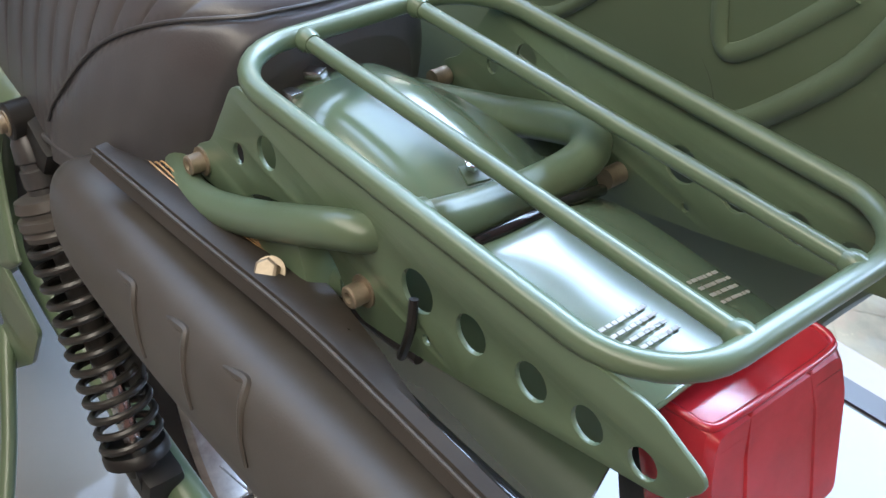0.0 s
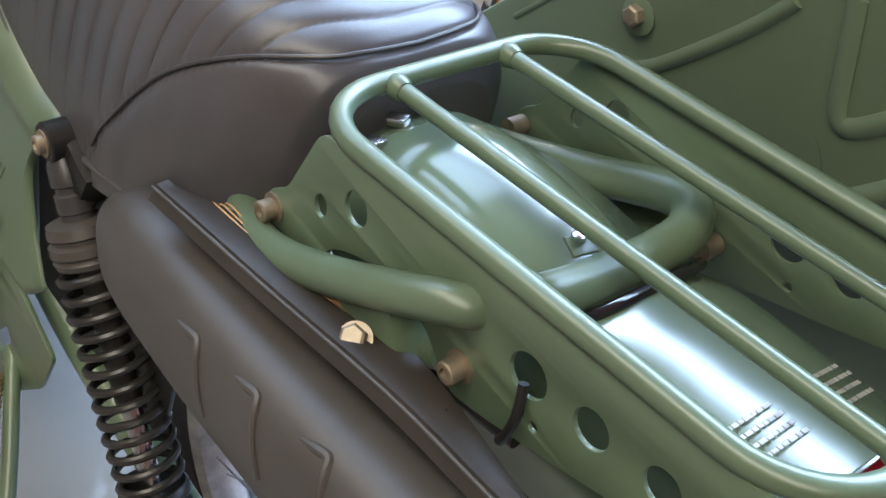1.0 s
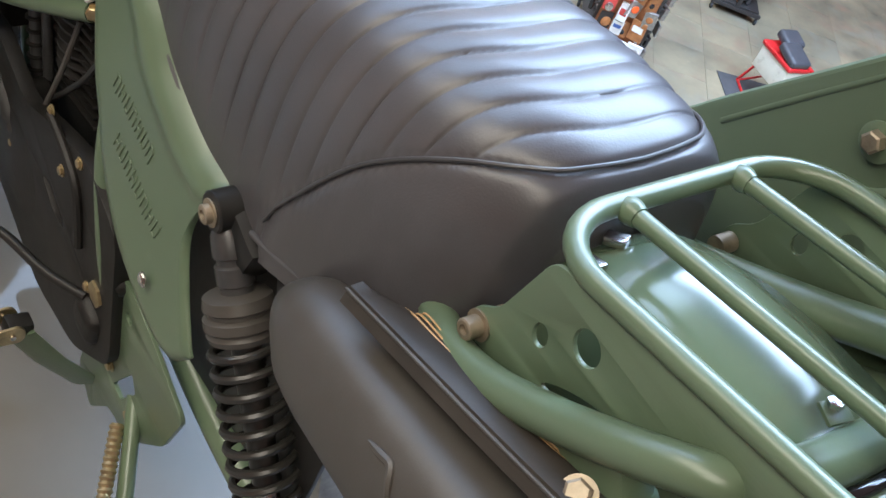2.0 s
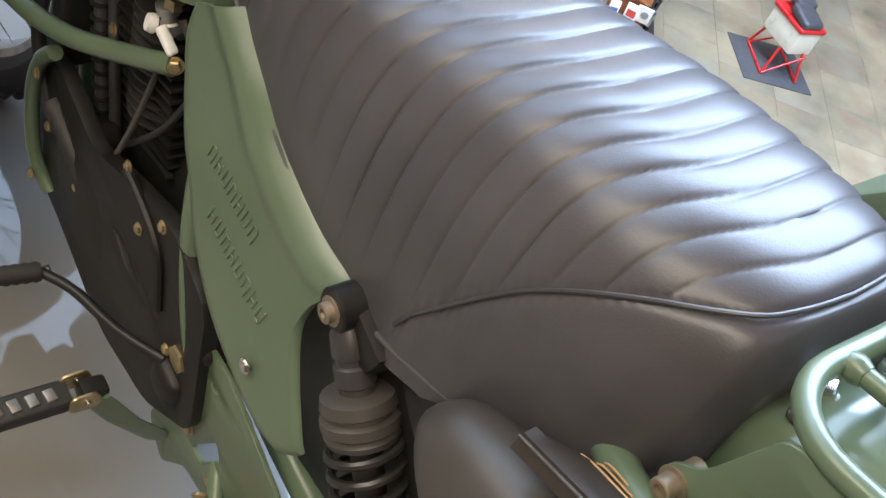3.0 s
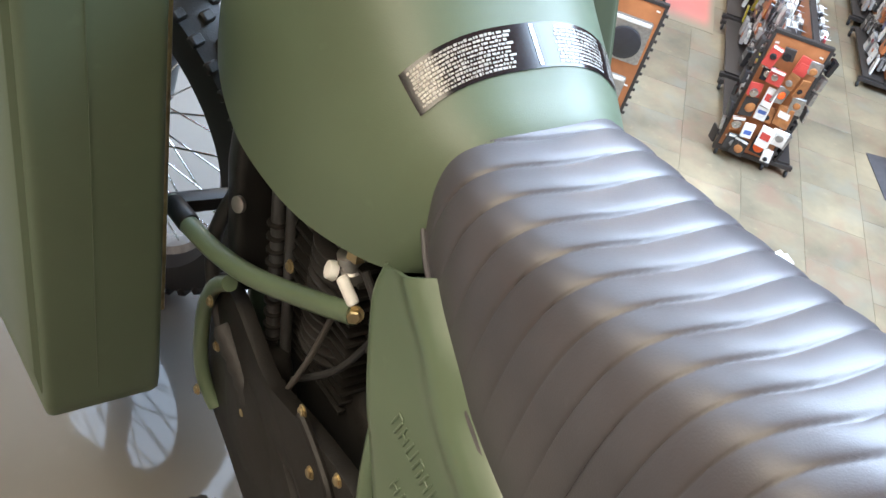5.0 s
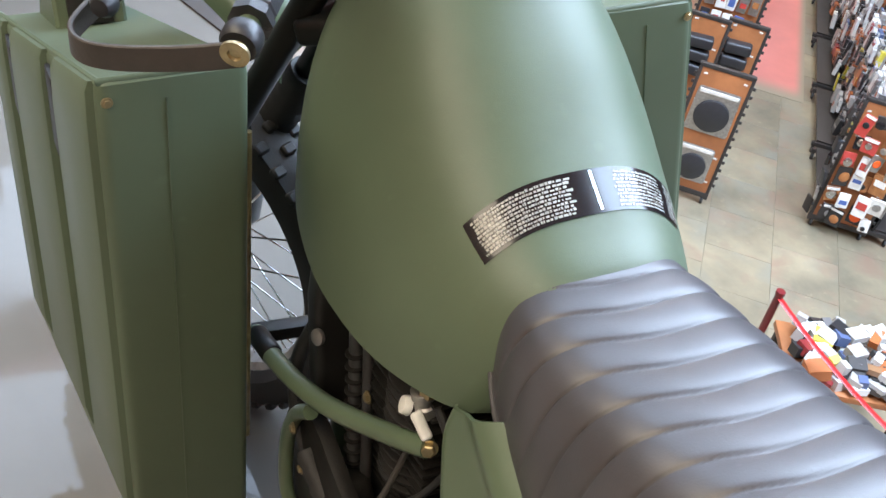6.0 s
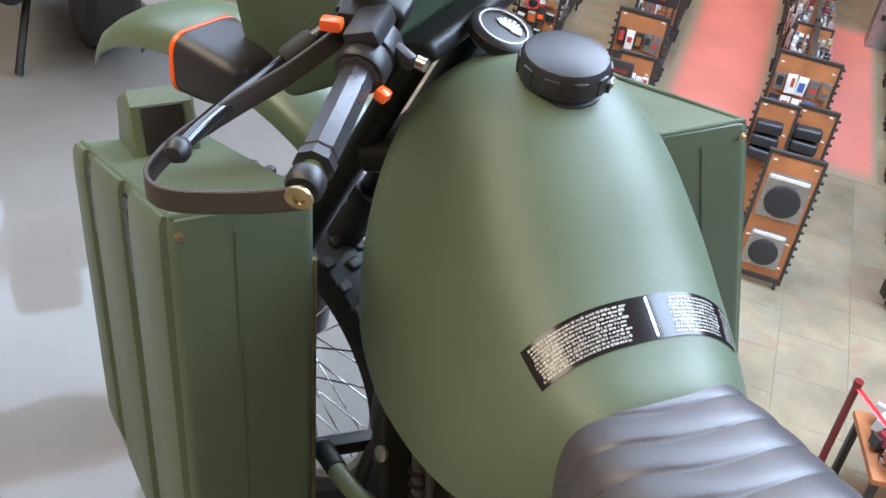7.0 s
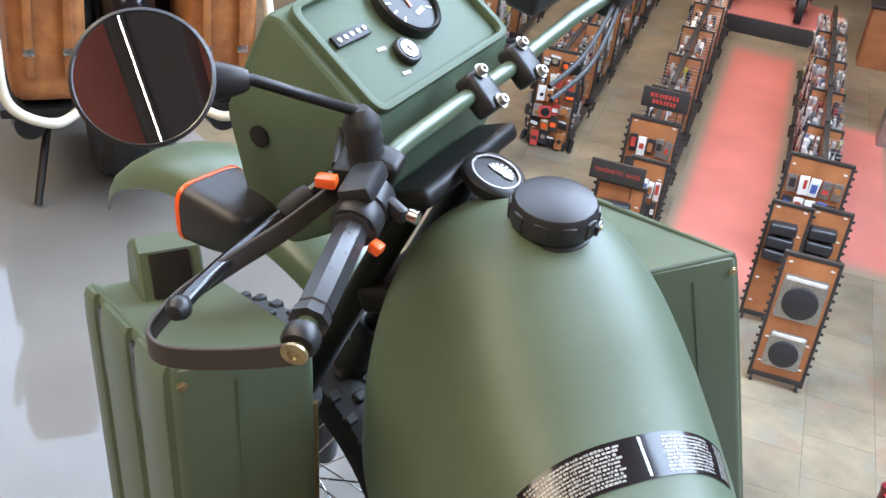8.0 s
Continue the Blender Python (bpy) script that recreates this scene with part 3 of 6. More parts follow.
# ---- rear suspension, exhaust, wheels ----
def build_shock(sx):
    top, bot = Vector((sx * 0.160, 0.310, 0.712)), Vector((sx * 0.152, 0.070, 0.360))
    way = (bot - top).normalized()
    at = lambda d: top + way * d
    sh = part("shock_absorber", bar(at(0.02), at(0.285), 0.015, 16), SPRING, bike, "rear shock absorber with a black coil spring")
    part("damper_rod", bar(at(0.285), at(0.42), 0.011, 16), STEEL, sh)
    part("top_eye", turned([(0.019, -0.014), (0.021, -0.012), (0.021, 0.012), (0.019, 0.014)], aim(top, (1, 0, 0)), 20), BLACK, sh)
    hexbolt(top + Vector((sx * 0.014, 0, 0)), (sx, 0, 0), 0.0098, 0.006, ZINC, sh, socket=True)
    q = aim(at(0.0), way)
    part("shock_head", turned([(0.013, 0.014), (0.0175, 0.024), (0.0185, 0.044), (0.0155, 0.046), (0.0155, 0.052), (0.0185, 0.054), (0.0185, 0.072), (0.0165, 0.074), (0.0165, 0.080), (0.024, 0.082), (0.024, 0.090)], q, 24), SHOCK, sh)
    part("spring_collar", turned([(0.026, 0.080), (0.034, 0.083), (0.036, 0.094), (0.032, 0.097), (0.032, 0.101), (0.037, 0.104), (0.0375, 0.113), (0.0345, 0.116), (0.0345, 0.119), (0.036, 0.121), (0.034, 0.127)], q, 28), HEATBLACK, sh)
    pts, turns = [], 13
    for k in range(turns * 18 + 1):
        a = 2 * math.pi * k / 18
        pts.append(q @ Vector((0.0345 * math.cos(a), 0.0345 * math.sin(a), 0.130 + 0.262 * k / (turns * 18))))
    part("coil_spring", sweep(pts, 0.0048, 8), SPRING, sh)
    part("spring_seat", turned([(0.036, 0.390), (0.039, 0.394), (0.039, 0.404), (0.022, 0.410), (0.018, 0.425)], q, 24), BLACK, sh)
    part("bottom_eye", turned([(0.02, -0.014), (0.02, 0.014)], aim(bot, (1, 0, 0)), 18), BLACK, sh)
    return sh


for sx in (-1, 1):
    build_shock(sx)
    part("shock_mount", block((0.04, 0.06, 0.06), pose(sx * 0.142, 0.285, 0.69, 20, 0, 0), 0.012), BLACK, bike)


# black sheets added to stand for the dark void behind the shocks
for sx in (-1, 1):
    part("inner_panel", plate(rounded([(0.12, 0.42), (0.42, 0.38), (0.42, 0.80), (0.14, 0.80), (0.10, 0.62)], 0.03), [], 0.006, side(sx * 0.128)), BLACK, bike)


def build_muffler():
    axis = [(-0.168, 0.158, 0.733), (-0.169, 0.148, 0.740), (-0.171, 0.123, 0.751), (-0.173, 0.080, 0.764), (-0.180, -0.027, 0.791), (-0.186, -0.178, 0.828), (-0.189, -0.328, 0.870), (-0.190, -0.457, 0.909), (-0.190, -0.500, 0.922)]
    rad = [(0.011, 0.019), (0.028, 0.039), (0.039, 0.054), (0.044, 0.060), (0.046, 0.062), (0.046, 0.062), (0.045, 0.059), (0.043, 0.056), (0.034, 0.045)]
    pts = curve_points(axis, steps=6)
    rings = []
    for i, p in enumerate(pts):
        t = i / 6
        k = min(int(t), len(rad) - 2)
        f = t - k
        w, h = rad[k][0] * (1 - f) + rad[k + 1][0] * f, rad[k][1] * (1 - f) + rad[k + 1][1] * f
        q = pts[min(i + 1, len(pts) - 1)] - pts[max(i - 1, 0)]
        q.normalize()
        right = Vector((1, 0, 0))
        up = right.cross(q).normalized()
        if up.z < 0:
            up = -up
        ring = []
        for j in range(32):
            a = 2 * math.pi * j / 32
            c, s = math.cos(a), math.sin(a)
            ring.append(p + right * w * math.copysign(abs(c) ** 0.8, c) + up * h * math.copysign(abs(s) ** 0.8, s))
        rings.append(ring)
    mf = part("silencer", loft(rings), HEATBLACK, bike, "matt black exhaust silencer with pressed ribs", angle=60)
    def skin(y, dz):
        mid = table([(-q[1], q[0], q[2]) for q in axis[4:]], -y)
        return Vector((mid[0] - 0.0465 * max(0.0, 1 - (abs(dz) / 0.062) ** 2.5) ** 0.4, y, mid[1] + dz))
    for y, dz in ((-0.020, 0.040), (-0.096, 0.046), (-0.172, 0.051)):
        pr = [skin(y, dz), skin(y - 0.014, dz + 0.002), skin(y - 0.026, dz + 0.003), skin(y - 0.031, dz - 0.001), skin(y - 0.037, dz - 0.010), skin(y - 0.048, dz - 0.030), skin(y - 0.060, dz - 0.052)]
        pr = curve_points(pr, steps=3)
        n = len(pr)
        part("pressed_rib", sweep(pr, [0.0012 + 0.0028 * min(1, i / 3) * max(0.15, 1 - max(0, i - 10) / (n - 10)) for i in range(n)], 8), HEATBLACK, mf)
    part("top_crease", sweep([skin(-0.128 - 0.02 * k, 0.0595) + Vector((0.017, 0, 0.001)) for k in range(5)], [0.0006, 0.0016, 0.0018, 0.0016, 0.0006], 8), HEATBLACK, mf)
    edge = [(-0.178, 0.085, 0.861), (-0.177, 0.02, 0.878), (-0.176, -0.07, 0.902), (-0.174, -0.20, 0.938), (-0.176, -0.29, 0.958), (-0.182, -0.40, 0.985)]
    up = curve_points(edge, steps=6)
    wide = lambda y: 0.004 + 0.036 * max(0.0, min(1, (0.088 - y) / 0.07)) * max(0.0, min(1, (y + 0.34) / 0.17))
    rings = [[(p.x - 0.012, p.y, p.z - 0.012), (p.x - 0.006, p.y, p.z + 0.003), (p.x + 0.004, p.y, p.z + 0.004), (p.x + wide(p.y), p.y, p.z + 0.001 - 0.3 * wide(p.y)), (p.x + wide(p.y), p.y, p.z - 0.004 - 0.3 * wide(p.y)), (p.x, p.y, p.z - 0.002)] for p in up]
    sh = part("heat_shield", loft(rings), SHIELD, mf, "dark heat shield over the silencer")
    hexbolt((-0.1668, -0.146, 0.922), (-0.55, -0.1, 0.83), 0.0088, 0.008, ZINC, sh)
    part("shield_lip", sweep([(p.x - 0.009, p.y, p.z + 0.001) for p in up], 0.0016, 8), HEATBLACK, sh)
    tail = curve_points([(-0.165, -0.23, 0.935), (-0.168, -0.30, 0.945), (-0.17, -0.38, 0.963), (-0.172, -0.46, 0.985)], steps=5)
    part("black_tube", sweep(tail, 0.0105, 14), BLACK_GLOSS, mf)
    part("exhaust_pipe", sweep(curve_points([(-0.168, 0.15, 0.74), (-0.135, 0.20, 0.70), (-0.085, 0.30, 0.66), (-0.07, 0.45, 0.60), (-0.07, 0.72, 0.56), (-0.06, 0.93, 0.60)]), 0.021, 16), BLACK, mf)
    return mf


build_muffler()
# wiring behind the silencer
loom = part("wiring_loom", sweep(curve_points([(-0.115, 0.16, 0.80), (-0.125, 0.04, 0.842), (-0.128, -0.05, 0.862), (-0.125, -0.13, 0.885), (-0.12, -0.19, 0.90), (-0.118, -0.26, 0.92)]), 0.006, 8), BLACK, bike, "wires and cable ties beneath the rack")
for k in range(3):
    part("cable", sweep(curve_points([(-0.150, 0.058 - 0.012 * k, 0.855), (-0.156 + 0.004 * k, 0.040, 0.8695), (-0.157 + 0.005 * k, 0.0, 0.8805 - 0.002 * k), (-0.155 + 0.004 * k, -0.07, 0.8990 - 0.0015 * k), (-0.152 + 0.002 * k, -0.115, 0.9100), (-0.144, -0.165, 0.918)]), 0.0008, 6), ORANGE_WIRE, loom)
part("cable_tie", sweep(curve_points([(-0.133, -0.255, 0.985), (-0.137, -0.262, 0.965), (-0.138, -0.262, 0.945), (-0.135, -0.258, 0.93)]), 0.0034, 8), BLACK, loom)


def build_wheel(name, m, r, width, label):
    wh = part(name, turned([(0.03, -0.05), (0.034, -0.045), (0.034, -0.035), (0.02, -0.03), (0.02, 0.03), (0.034, 0.035), (0.034, 0.045), (0.03, 0.05)], m @ pose(0, 0, 0, 0, 90, 0), 24), DULL, bike, label)
    prof = [(r - width * 0.78, -width * 0.30), (r - width * 0.62, -width * 0.47), (r - width * 0.35, -width * 0.5), (r - width * 0.12, -width * 0.42), (r - 0.006, -width * 0.2), (r - 0.002, 0),
            (r - 0.006, width * 0.2), (r - width * 0.12, width * 0.42), (r - width * 0.35, width * 0.5), (r - width * 0.62, width * 0.47), (r - width * 0.78, width * 0.30)]
    n = 64
    bm = bmesh.new()
    mm = m @ pose(0, 0, 0, 0, 90, 0)
    rings = [[bm.verts.new(mm @ Vector((a * math.cos(2 * math.pi * k / n), a * math.sin(2 * math.pi * k / n), b))) for a, b in prof] for k in range(n)]
    for k in range(n):
        a, b = rings[k], rings[(k + 1) % n]
        for j in range(len(prof)):
            i = (j + 1) % len(prof)
            bm.faces.new((a[j], a[i], b[i], b[j]))
    tyre = part("tyre", bm, RUBBER, wh, "knobbly black tyre")
    knob = finish(block((0.022, 0.018, 0.013), None, 0.003, 1), "tread_block")
    knob.materials.append(RUBBER)
    for k in range(48):
        for j, off in enumerate((-0.36, 0.0, 0.36)):
            a = 2 * math.pi * (k + 0.5 * (j % 2)) / 48
            rr = r - 0.002 - 0.020 * abs(off)
            o = part("tread_block", knob, None, tyre)
            o.matrix_basis = mm @ pose(0, 0, 0, 0, 0, math.degrees(a)) @ pose(rr, 0, off * width, 0, 90, 0)
    rim = r - width * 0.78
    part("rim", turned([(rim, -width * 0.3), (rim + 0.008, -width * 0.31), (rim - 0.012, -width * 0.2), (rim - 0.016, 0), (rim - 0.012, width * 0.2), (rim + 0.008, width * 0.31), (rim, width * 0.3)], mm, 64, caps=False), DULL, wh)
    sp = finish(bar((0.032, 0, 0), (rim - 0.01, 0, 0), 0.0016, 6), "spoke")
    sp.materials.append(STEEL)
    for k in range(36):
        a = 360 * k / 36
        o = part("spoke", sp, None, wh)
        z = 0.038 if k % 2 else -0.038
        s = 26 if (k // 2) % 2 else -26
        o.matrix_basis = mm @ pose(0, 0, 0, 0, 0, a) @ pose(0.012, 0.022 * (1 if s > 0 else -1), z, 0, math.degrees(math.atan2(z, rim)), -s * 0.28)
    return wh


build_wheel("rear_wheel", pose(0, -0.02, 0.335), 0.335, 0.115, "spoked rear wheel with a knobbly tyre")
swing = part("swingarm", sweep(curve_points([(-0.105, 0.53, 0.345), (-0.12, 0.30, 0.345), (-0.118, -0.03, 0.335)]), 0.022, 14), OLIVE, bike, "olive swingarm")
part("swingarm_leg", sweep(curve_points([(0.105, 0.53, 0.345), (0.12, 0.30, 0.345), (0.118, -0.03, 0.335)]), 0.022, 14), OLIVE, swing)
part("axle", bar((-0.15, -0.02, 0.335), (0.15, -0.02, 0.335), 0.011, 14), STEEL, swing)
for sx in (-1, 1):
    part("shock_lug", block((0.05, 0.07, 0.05), pose(sx * 0.140, 0.070, 0.352), 0.012), BLACK, swing)


# ---- engine and frame ----
def build_engine():
    eng = part("engine", block((0.22, 0.44, 0.23), pose(0.004, 0.76, 0.35, 0, 0, 0), 0.045, 4), ENGINE, bike, "blackened single cylinder engine with cooling fins")
    for k in range(18):
        z = 0.405 + 0.019 * k
        w = 0.250 - 0.003 * abs(k - 9)
        part("cooling_fin", block((w, 0.250 - 0.002 * abs(k - 9), 0.0065), pose(-0.005, 0.845, z, -12, 0, 0), 0.0028), ENGINE, eng)
    part("barrel", turned([(0.078, 0.45), (0.078, 0.74)], pose(-0.005, 0.845, 0, 0, 0, 0), 28), ENGINE, eng)
    cover = part("clutch_cover", turned([(0.104, 0), (0.104, 0.020), (0.094, 0.034), (0.060, 0.042), (0, 0.044)], aim((-0.145, 0.835, 0.30), (-1, 0, 0)), 40), ENGINE, eng, "round dark engine cover")
    for k in range(7):
        a = 2 * math.pi * k / 7
        hexbolt((-0.163, 0.835 + 0.092 * math.cos(a), 0.30 + 0.092 * math.sin(a)), (-1, 0, 0), 0.0048, 0.004, BRASS, cover)
    part("front_cover", block((0.05, 0.20, 0.15), pose(-0.152, 0.88, 0.315, -35, 0, 0), 0.03, 3), ENGINE, eng)
    for y, z, x in ((0.843, 0.324, -0.190), (0.699, 0.505, -0.188), (0.603, 0.505, -0.188), (0.847, 0.578, -0.150), (0.95, 0.335, -0.188), (0.66, 0.44, -0.188), (0.56, 0.33, -0.188)):
        hexbolt((x + 0.006, y, z), (-1, 0, 0.1), 0.0058, 0.004, BRASS, eng)
    part("sight_plug", turned([(0.0105, 0), (0.0105, 0.005), (0.007, 0.006), (0, 0.006)], aim((-0.172, 0.940, 0.600), (-1, -0.3, 0.3)), 20), DULL, eng)
    part("ribbed_hose", turned([(0.0145 + 0.003 * (k % 2), 0.011 * k) for k in range(15)], aim((-0.185, 0.93, 0.40), (0.1, -0.75, -0.45)), 16), RUBBER, eng)
    part("pushrod_tube", bar((-0.140, 0.862, 0.300), (-0.134, 0.925, 0.70), 0.0095, 12), SHOCK, eng)
    part("pushrod_tube", bar((-0.132, 0.842, 0.320), (-0.128, 0.900, 0.69), 0.0075, 12), SHOCK, eng)
    for k in range(14):
        part("stud_collar", turned([(0.0095, 0), (0.013, 0.001), (0.013, 0.004), (0.0095, 0.005)], aim((-0.1395 + 0.00016 * k, 0.868 + 0.0030 * k, 0.340 + 0.0191 * k), (0.01, 0.155, 1)), 12), ENGINE, eng)
    for k in range(11):
        part("head_fin", turned([(0.060, 0), (0.063, 0.001), (0.063, 0.0045), (0.060, 0.0055)], aim((-0.075, 0.800, 0.478 + 0.0165 * k), (0.0, 0.16, 1)), 28), FIN, eng)
    part("finned_core", turned([(0.046, 0), (0.046, 0.20)], aim((-0.075, 0.796, 0.47), (0.0, 0.16, 1)), 24), ENGINE, eng)
    part("oil_line", sweep(curve_points([(-0.128, 0.760, 0.585), (-0.150, 0.765, 0.50), (-0.172, 0.785, 0.405)]), 0.004, 8), HEATBLACK, eng)
    part("casting_rib", sweep(curve_points([(-0.184, 0.70, 0.50), (-0.186, 0.64, 0.49), (-0.186, 0.60, 0.46), (-0.186, 0.585, 0.38)]), 0.006, 8), ENGINE, eng)
    part("cover_guard", sweep(curve_points([(-0.190, 0.91, 0.500), (-0.194, 0.945, 0.46), (-0.195, 0.972, 0.39), (-0.195, 0.976, 0.30), (-0.192, 0.962, 0.25), (-0.184, 0.935, 0.222)]), 0.0105, 12), OLIVE, eng)
    part("down_tube_cover", loft([[(x, y, z) for x, y in rounded([(xa, 0.945), (xb, 0.945), (xb, 0.985), (xa, 0.985)], 0.012, 4)] for z, xa, xb in ((0.44, -0.160, -0.100), (0.47, -0.166, -0.100), (0.64, -0.176, -0.118), (0.70, -0.172, -0.122))]), BLACK, eng)
    for y, z in ((0.93, 0.452), (0.955, 0.245)):
        hexbolt((-0.204, y, z), (-1, 0, 0.1), 0.0055, 0.004, BRASS, eng)
    part("breather_hose", sweep(curve_points([(-0.11, 0.70, 0.60), (-0.13, 0.73, 0.52), (-0.15, 0.79, 0.44)]), 0.0045, 8), RUBBER, eng)
    part("chain_guard", block((0.045, 0.13, 0.13), pose(-0.160, 0.56, 0.38, 25, 0, 0), 0.03, 3), ENGINE, eng)
    part("air_box", block((0.17, 0.24, 0.20), pose(-0.02, 0.58, 0.60), 0.03, 3), BLACK, eng)
    part("carburettor", block((0.10, 0.10, 0.11), pose(-0.05, 0.72, 0.60, -10, 0, 0), 0.02, 3), ENGINE, eng)
    part("side_casting", plate(rounded([(0.48, 0.26), (0.49, 0.49), (0.58, 0.525), (0.69, 0.485), (0.80, 0.435), (0.92, 0.470), (0.99, 0.440), (1.022, 0.36), (1.022, 0.27), (0.985, 0.205), (0.90, 0.185), (0.75, 0.13), (0.60, 0.16)], 0.03), [rounded([(0.732, 0.368), (0.700, 0.378), (0.655, 0.358), (0.650, 0.342), (0.690, 0.338)], 0.010)], 0.02, side(-0.172)), ENGINE, eng)
    part("lower_hose", sweep(curve_points([(-0.14, 0.98, 0.62), (-0.175, 1.0, 0.50), (-0.18, 0.97, 0.40), (-0.16, 0.90, 0.30)]), 0.010, 10), RUBBER, eng)
    return eng


build_engine()
frame_part = part("frame_cradle", sweep(curve_points([(-0.10, 1.07, 0.86), (-0.10, 1.03, 0.60), (-0.105, 1.0, 0.33), (-0.11, 0.90, 0.215), (-0.11, 0.60, 0.21), (-0.105, 0.52, 0.30), (-0.105, 0.50, 0.52), (-0.105, 0.52, 0.70)]), 0.0145, 12), OLIVE, bike, "olive tubular frame cradle")
part("cradle_tube", sweep(curve_points([(0.10, 1.07, 0.86), (0.10, 1.03, 0.60), (0.105, 1.0, 0.33), (0.11, 0.90, 0.215), (0.11, 0.60, 0.21), (0.105, 0.52, 0.30), (0.105, 0.50, 0.52), (0.105, 0.52, 0.70)]), 0.0145, 12), OLIVE, frame_part)
part("bash_plate", plate(rounded([(-0.11, -0.2), (0.11, -0.2), (0.11, 0.2), (-0.11, 0.2)], 0.03), [], 0.005, pose(0, 0.78, 0.192)), OLIVE, frame_part)
part("pivot_plate", plate(rounded([(0.605, 0.11), (0.56, 0.06), (0.50, 0.14), (0.43, 0.155), (0.34, 0.27), (0.305, 0.37), (0.40, 0.405), (0.45, 0.42), (0.53, 0.41), (0.572, 0.31), (0.58, 0.20)], 0.014), [ring2d(0.465, 0.37, 0.009), ring2d(0.545, 0.22, 0.006), ring2d(0.56, 0.13, 0.007), rounded([(0.492, 0.205), (0.44, 0.29), (0.425, 0.265), (0.465, 0.20)], 0.008)], 0.006, side(-0.165)), OLIVE, frame_part, angle=30)
part("frame_upright", sweep(curve_points([(-0.128, 0.625, 0.66), (-0.158, 0.585, 0.58), (-0.170, 0.559, 0.511), (-0.172, 0.53, 0.41), (-0.166, 0.506, 0.33)]), 0.0125, 12), OLIVE, frame_part)
part("peg_stay", sweep([(-0.262, 0.578, 0.248), (-0.225, 0.565, 0.19), (-0.172, 0.565, 0.115)], 0.026, 12, flat=0.2, up=(0.5, 0.8, 0.3)), OLIVE, frame_part)
hexbolt((-0.172, 0.531, 0.348), (-1, 0, 0), 0.017, 0.014, BRASS, frame_part)
hexbolt((-0.169, 0.431, 0.213), (-1, 0, 0), 0.008, 0.006, BRASS, frame_part)
hexbolt((-0.169, 0.50, 0.235), (-1, 0, 0), 0.007, 0.006, BRASS, frame_part)
part("side_stand", sweep(curve_points([(-0.16, 0.44, 0.24), (-0.23, 0.30, 0.14), (-0.31, 0.18, 0.045)]), 0.011, 12), OLIVE, frame_part)
part("stand_foot", block((0.05, 0.06, 0.008), pose(-0.315, 0.175, 0.034, 0, 5, 30), 0.003), OLIVE, frame_part)
part("stand_spring", turned([(0.008 + 0.0022 * (k % 2), 0.004 * k) for k in range(28)], aim((-0.19, 0.42, 0.22), (-0.45, -0.75, -0.42)), 12), BRASS, frame_part)


def build_peg():
    rings = []
    for x, k in ((-0.392, 0.55), (-0.388, 0.85), (-0.378, 1.0), (-0.300, 1.0), (-0.290, 0.86)):
        rings.append([(x, 0.585 + a * k, 0.262 - 0.05 * (x + 0.335) + b * k) for a, b in rounded([(-0.019, -0.011), (0.019, -0.011), (0.019, 0.011), (-0.019, 0.011)], 0.007, 3)])
    peg = part("foot_peg", loft(rings), RUBBER, bike, "serrated black footpeg")
    for k in range(4):
        part("tread", block((0.013, 0.018, 0.005), pose(-0.376 + 0.021 * k, 0.583, 0.274 - 0.05 * (-0.041 + 0.021 * k), 0, 4, 6), 0.002), DULL, peg)
    for dy in (-0.017, 0.017):
        part("hinge_plate", plate(rounded([(-0.296, 0.249), (-0.262, 0.246), (-0.256, 0.262), (-0.264, 0.276), (-0.294, 0.275)], 0.008), [ring2d(-0.274, 0.262, 0.004)], 0.004, Matrix(((1, 0, 0, 0), (0, 0, -1, 0.583 + dy), (0, 1, 0, 0), (0, 0, 0, 1)))), BRASS, peg)
    part("hinge_pin", bar((-0.274, 0.560, 0.262), (-0.274, 0.606, 0.262), 0.004, 10), STEEL, peg)
    part("hinge_block", block((0.034, 0.026, 0.024), pose(-0.262, 0.582, 0.258, 0, 10, 0), 0.005), BLACK, peg)
    part("selector_boss", block((0.05, 0.060, 0.062), pose(-0.172, 0.545, 0.285, 10, 0, 0), 0.018, 3), ENGINE, peg)
    lever = part("gear_lever", sweep(curve_points([(-0.185, 0.555, 0.315), (-0.215, 0.62, 0.305), (-0.240, 0.70, 0.30), (-0.268, 0.742, 0.302)]), 0.007, 10), BLACK, bike, "black gear lever with a rubber tip")
    part("rubber_tip", turned([(0.012 + 0.0018 * (k % 2), 0.006 * k) for k in range(11)], aim((-0.268, 0.742, 0.302), (-1, 0.1, 0.1)), 14), RUBBER, lever)
    part("tip_end", turned([(0.006, 0), (0.006, 0.006), (0, 0.007)], aim((-0.262, 0.742, 0.302), (1, 0, 0)), 12), STEEL, lever)


build_peg()
guard_bar = part("crash_bar", sweep(curve_points([(-0.132, 0.715, 0.632), (-0.152, 0.760, 0.610), (-0.185, 0.850, 0.568), (-0.203, 0.920, 0.545), (-0.214, 0.985, 0.532), (-0.219, 1.045, 0.522)]), 0.0125, 14), OLIVE, bike, "olive bracket tube to the front pannier")
hexbolt((-0.132, 0.715, 0.632), (-0.45, -0.85, 0.25), 0.0078, 0.008, BRASS, guard_bar)
part("pannier_bracket", block((0.13, 0.022, 0.022), pose(-0.180, 1.055, 0.505, 0, 7, 0), 0.004), BLACK, guard_bar)
part("bracket_end", turned([(0.0128, 0), (0.0142, 0.002), (0.0142, 0.050), (0.0128, 0.052)], aim((-0.214, 0.990, 0.532), (-0.08, 0.98, -0.17)), 14), BLACK, guard_bar)
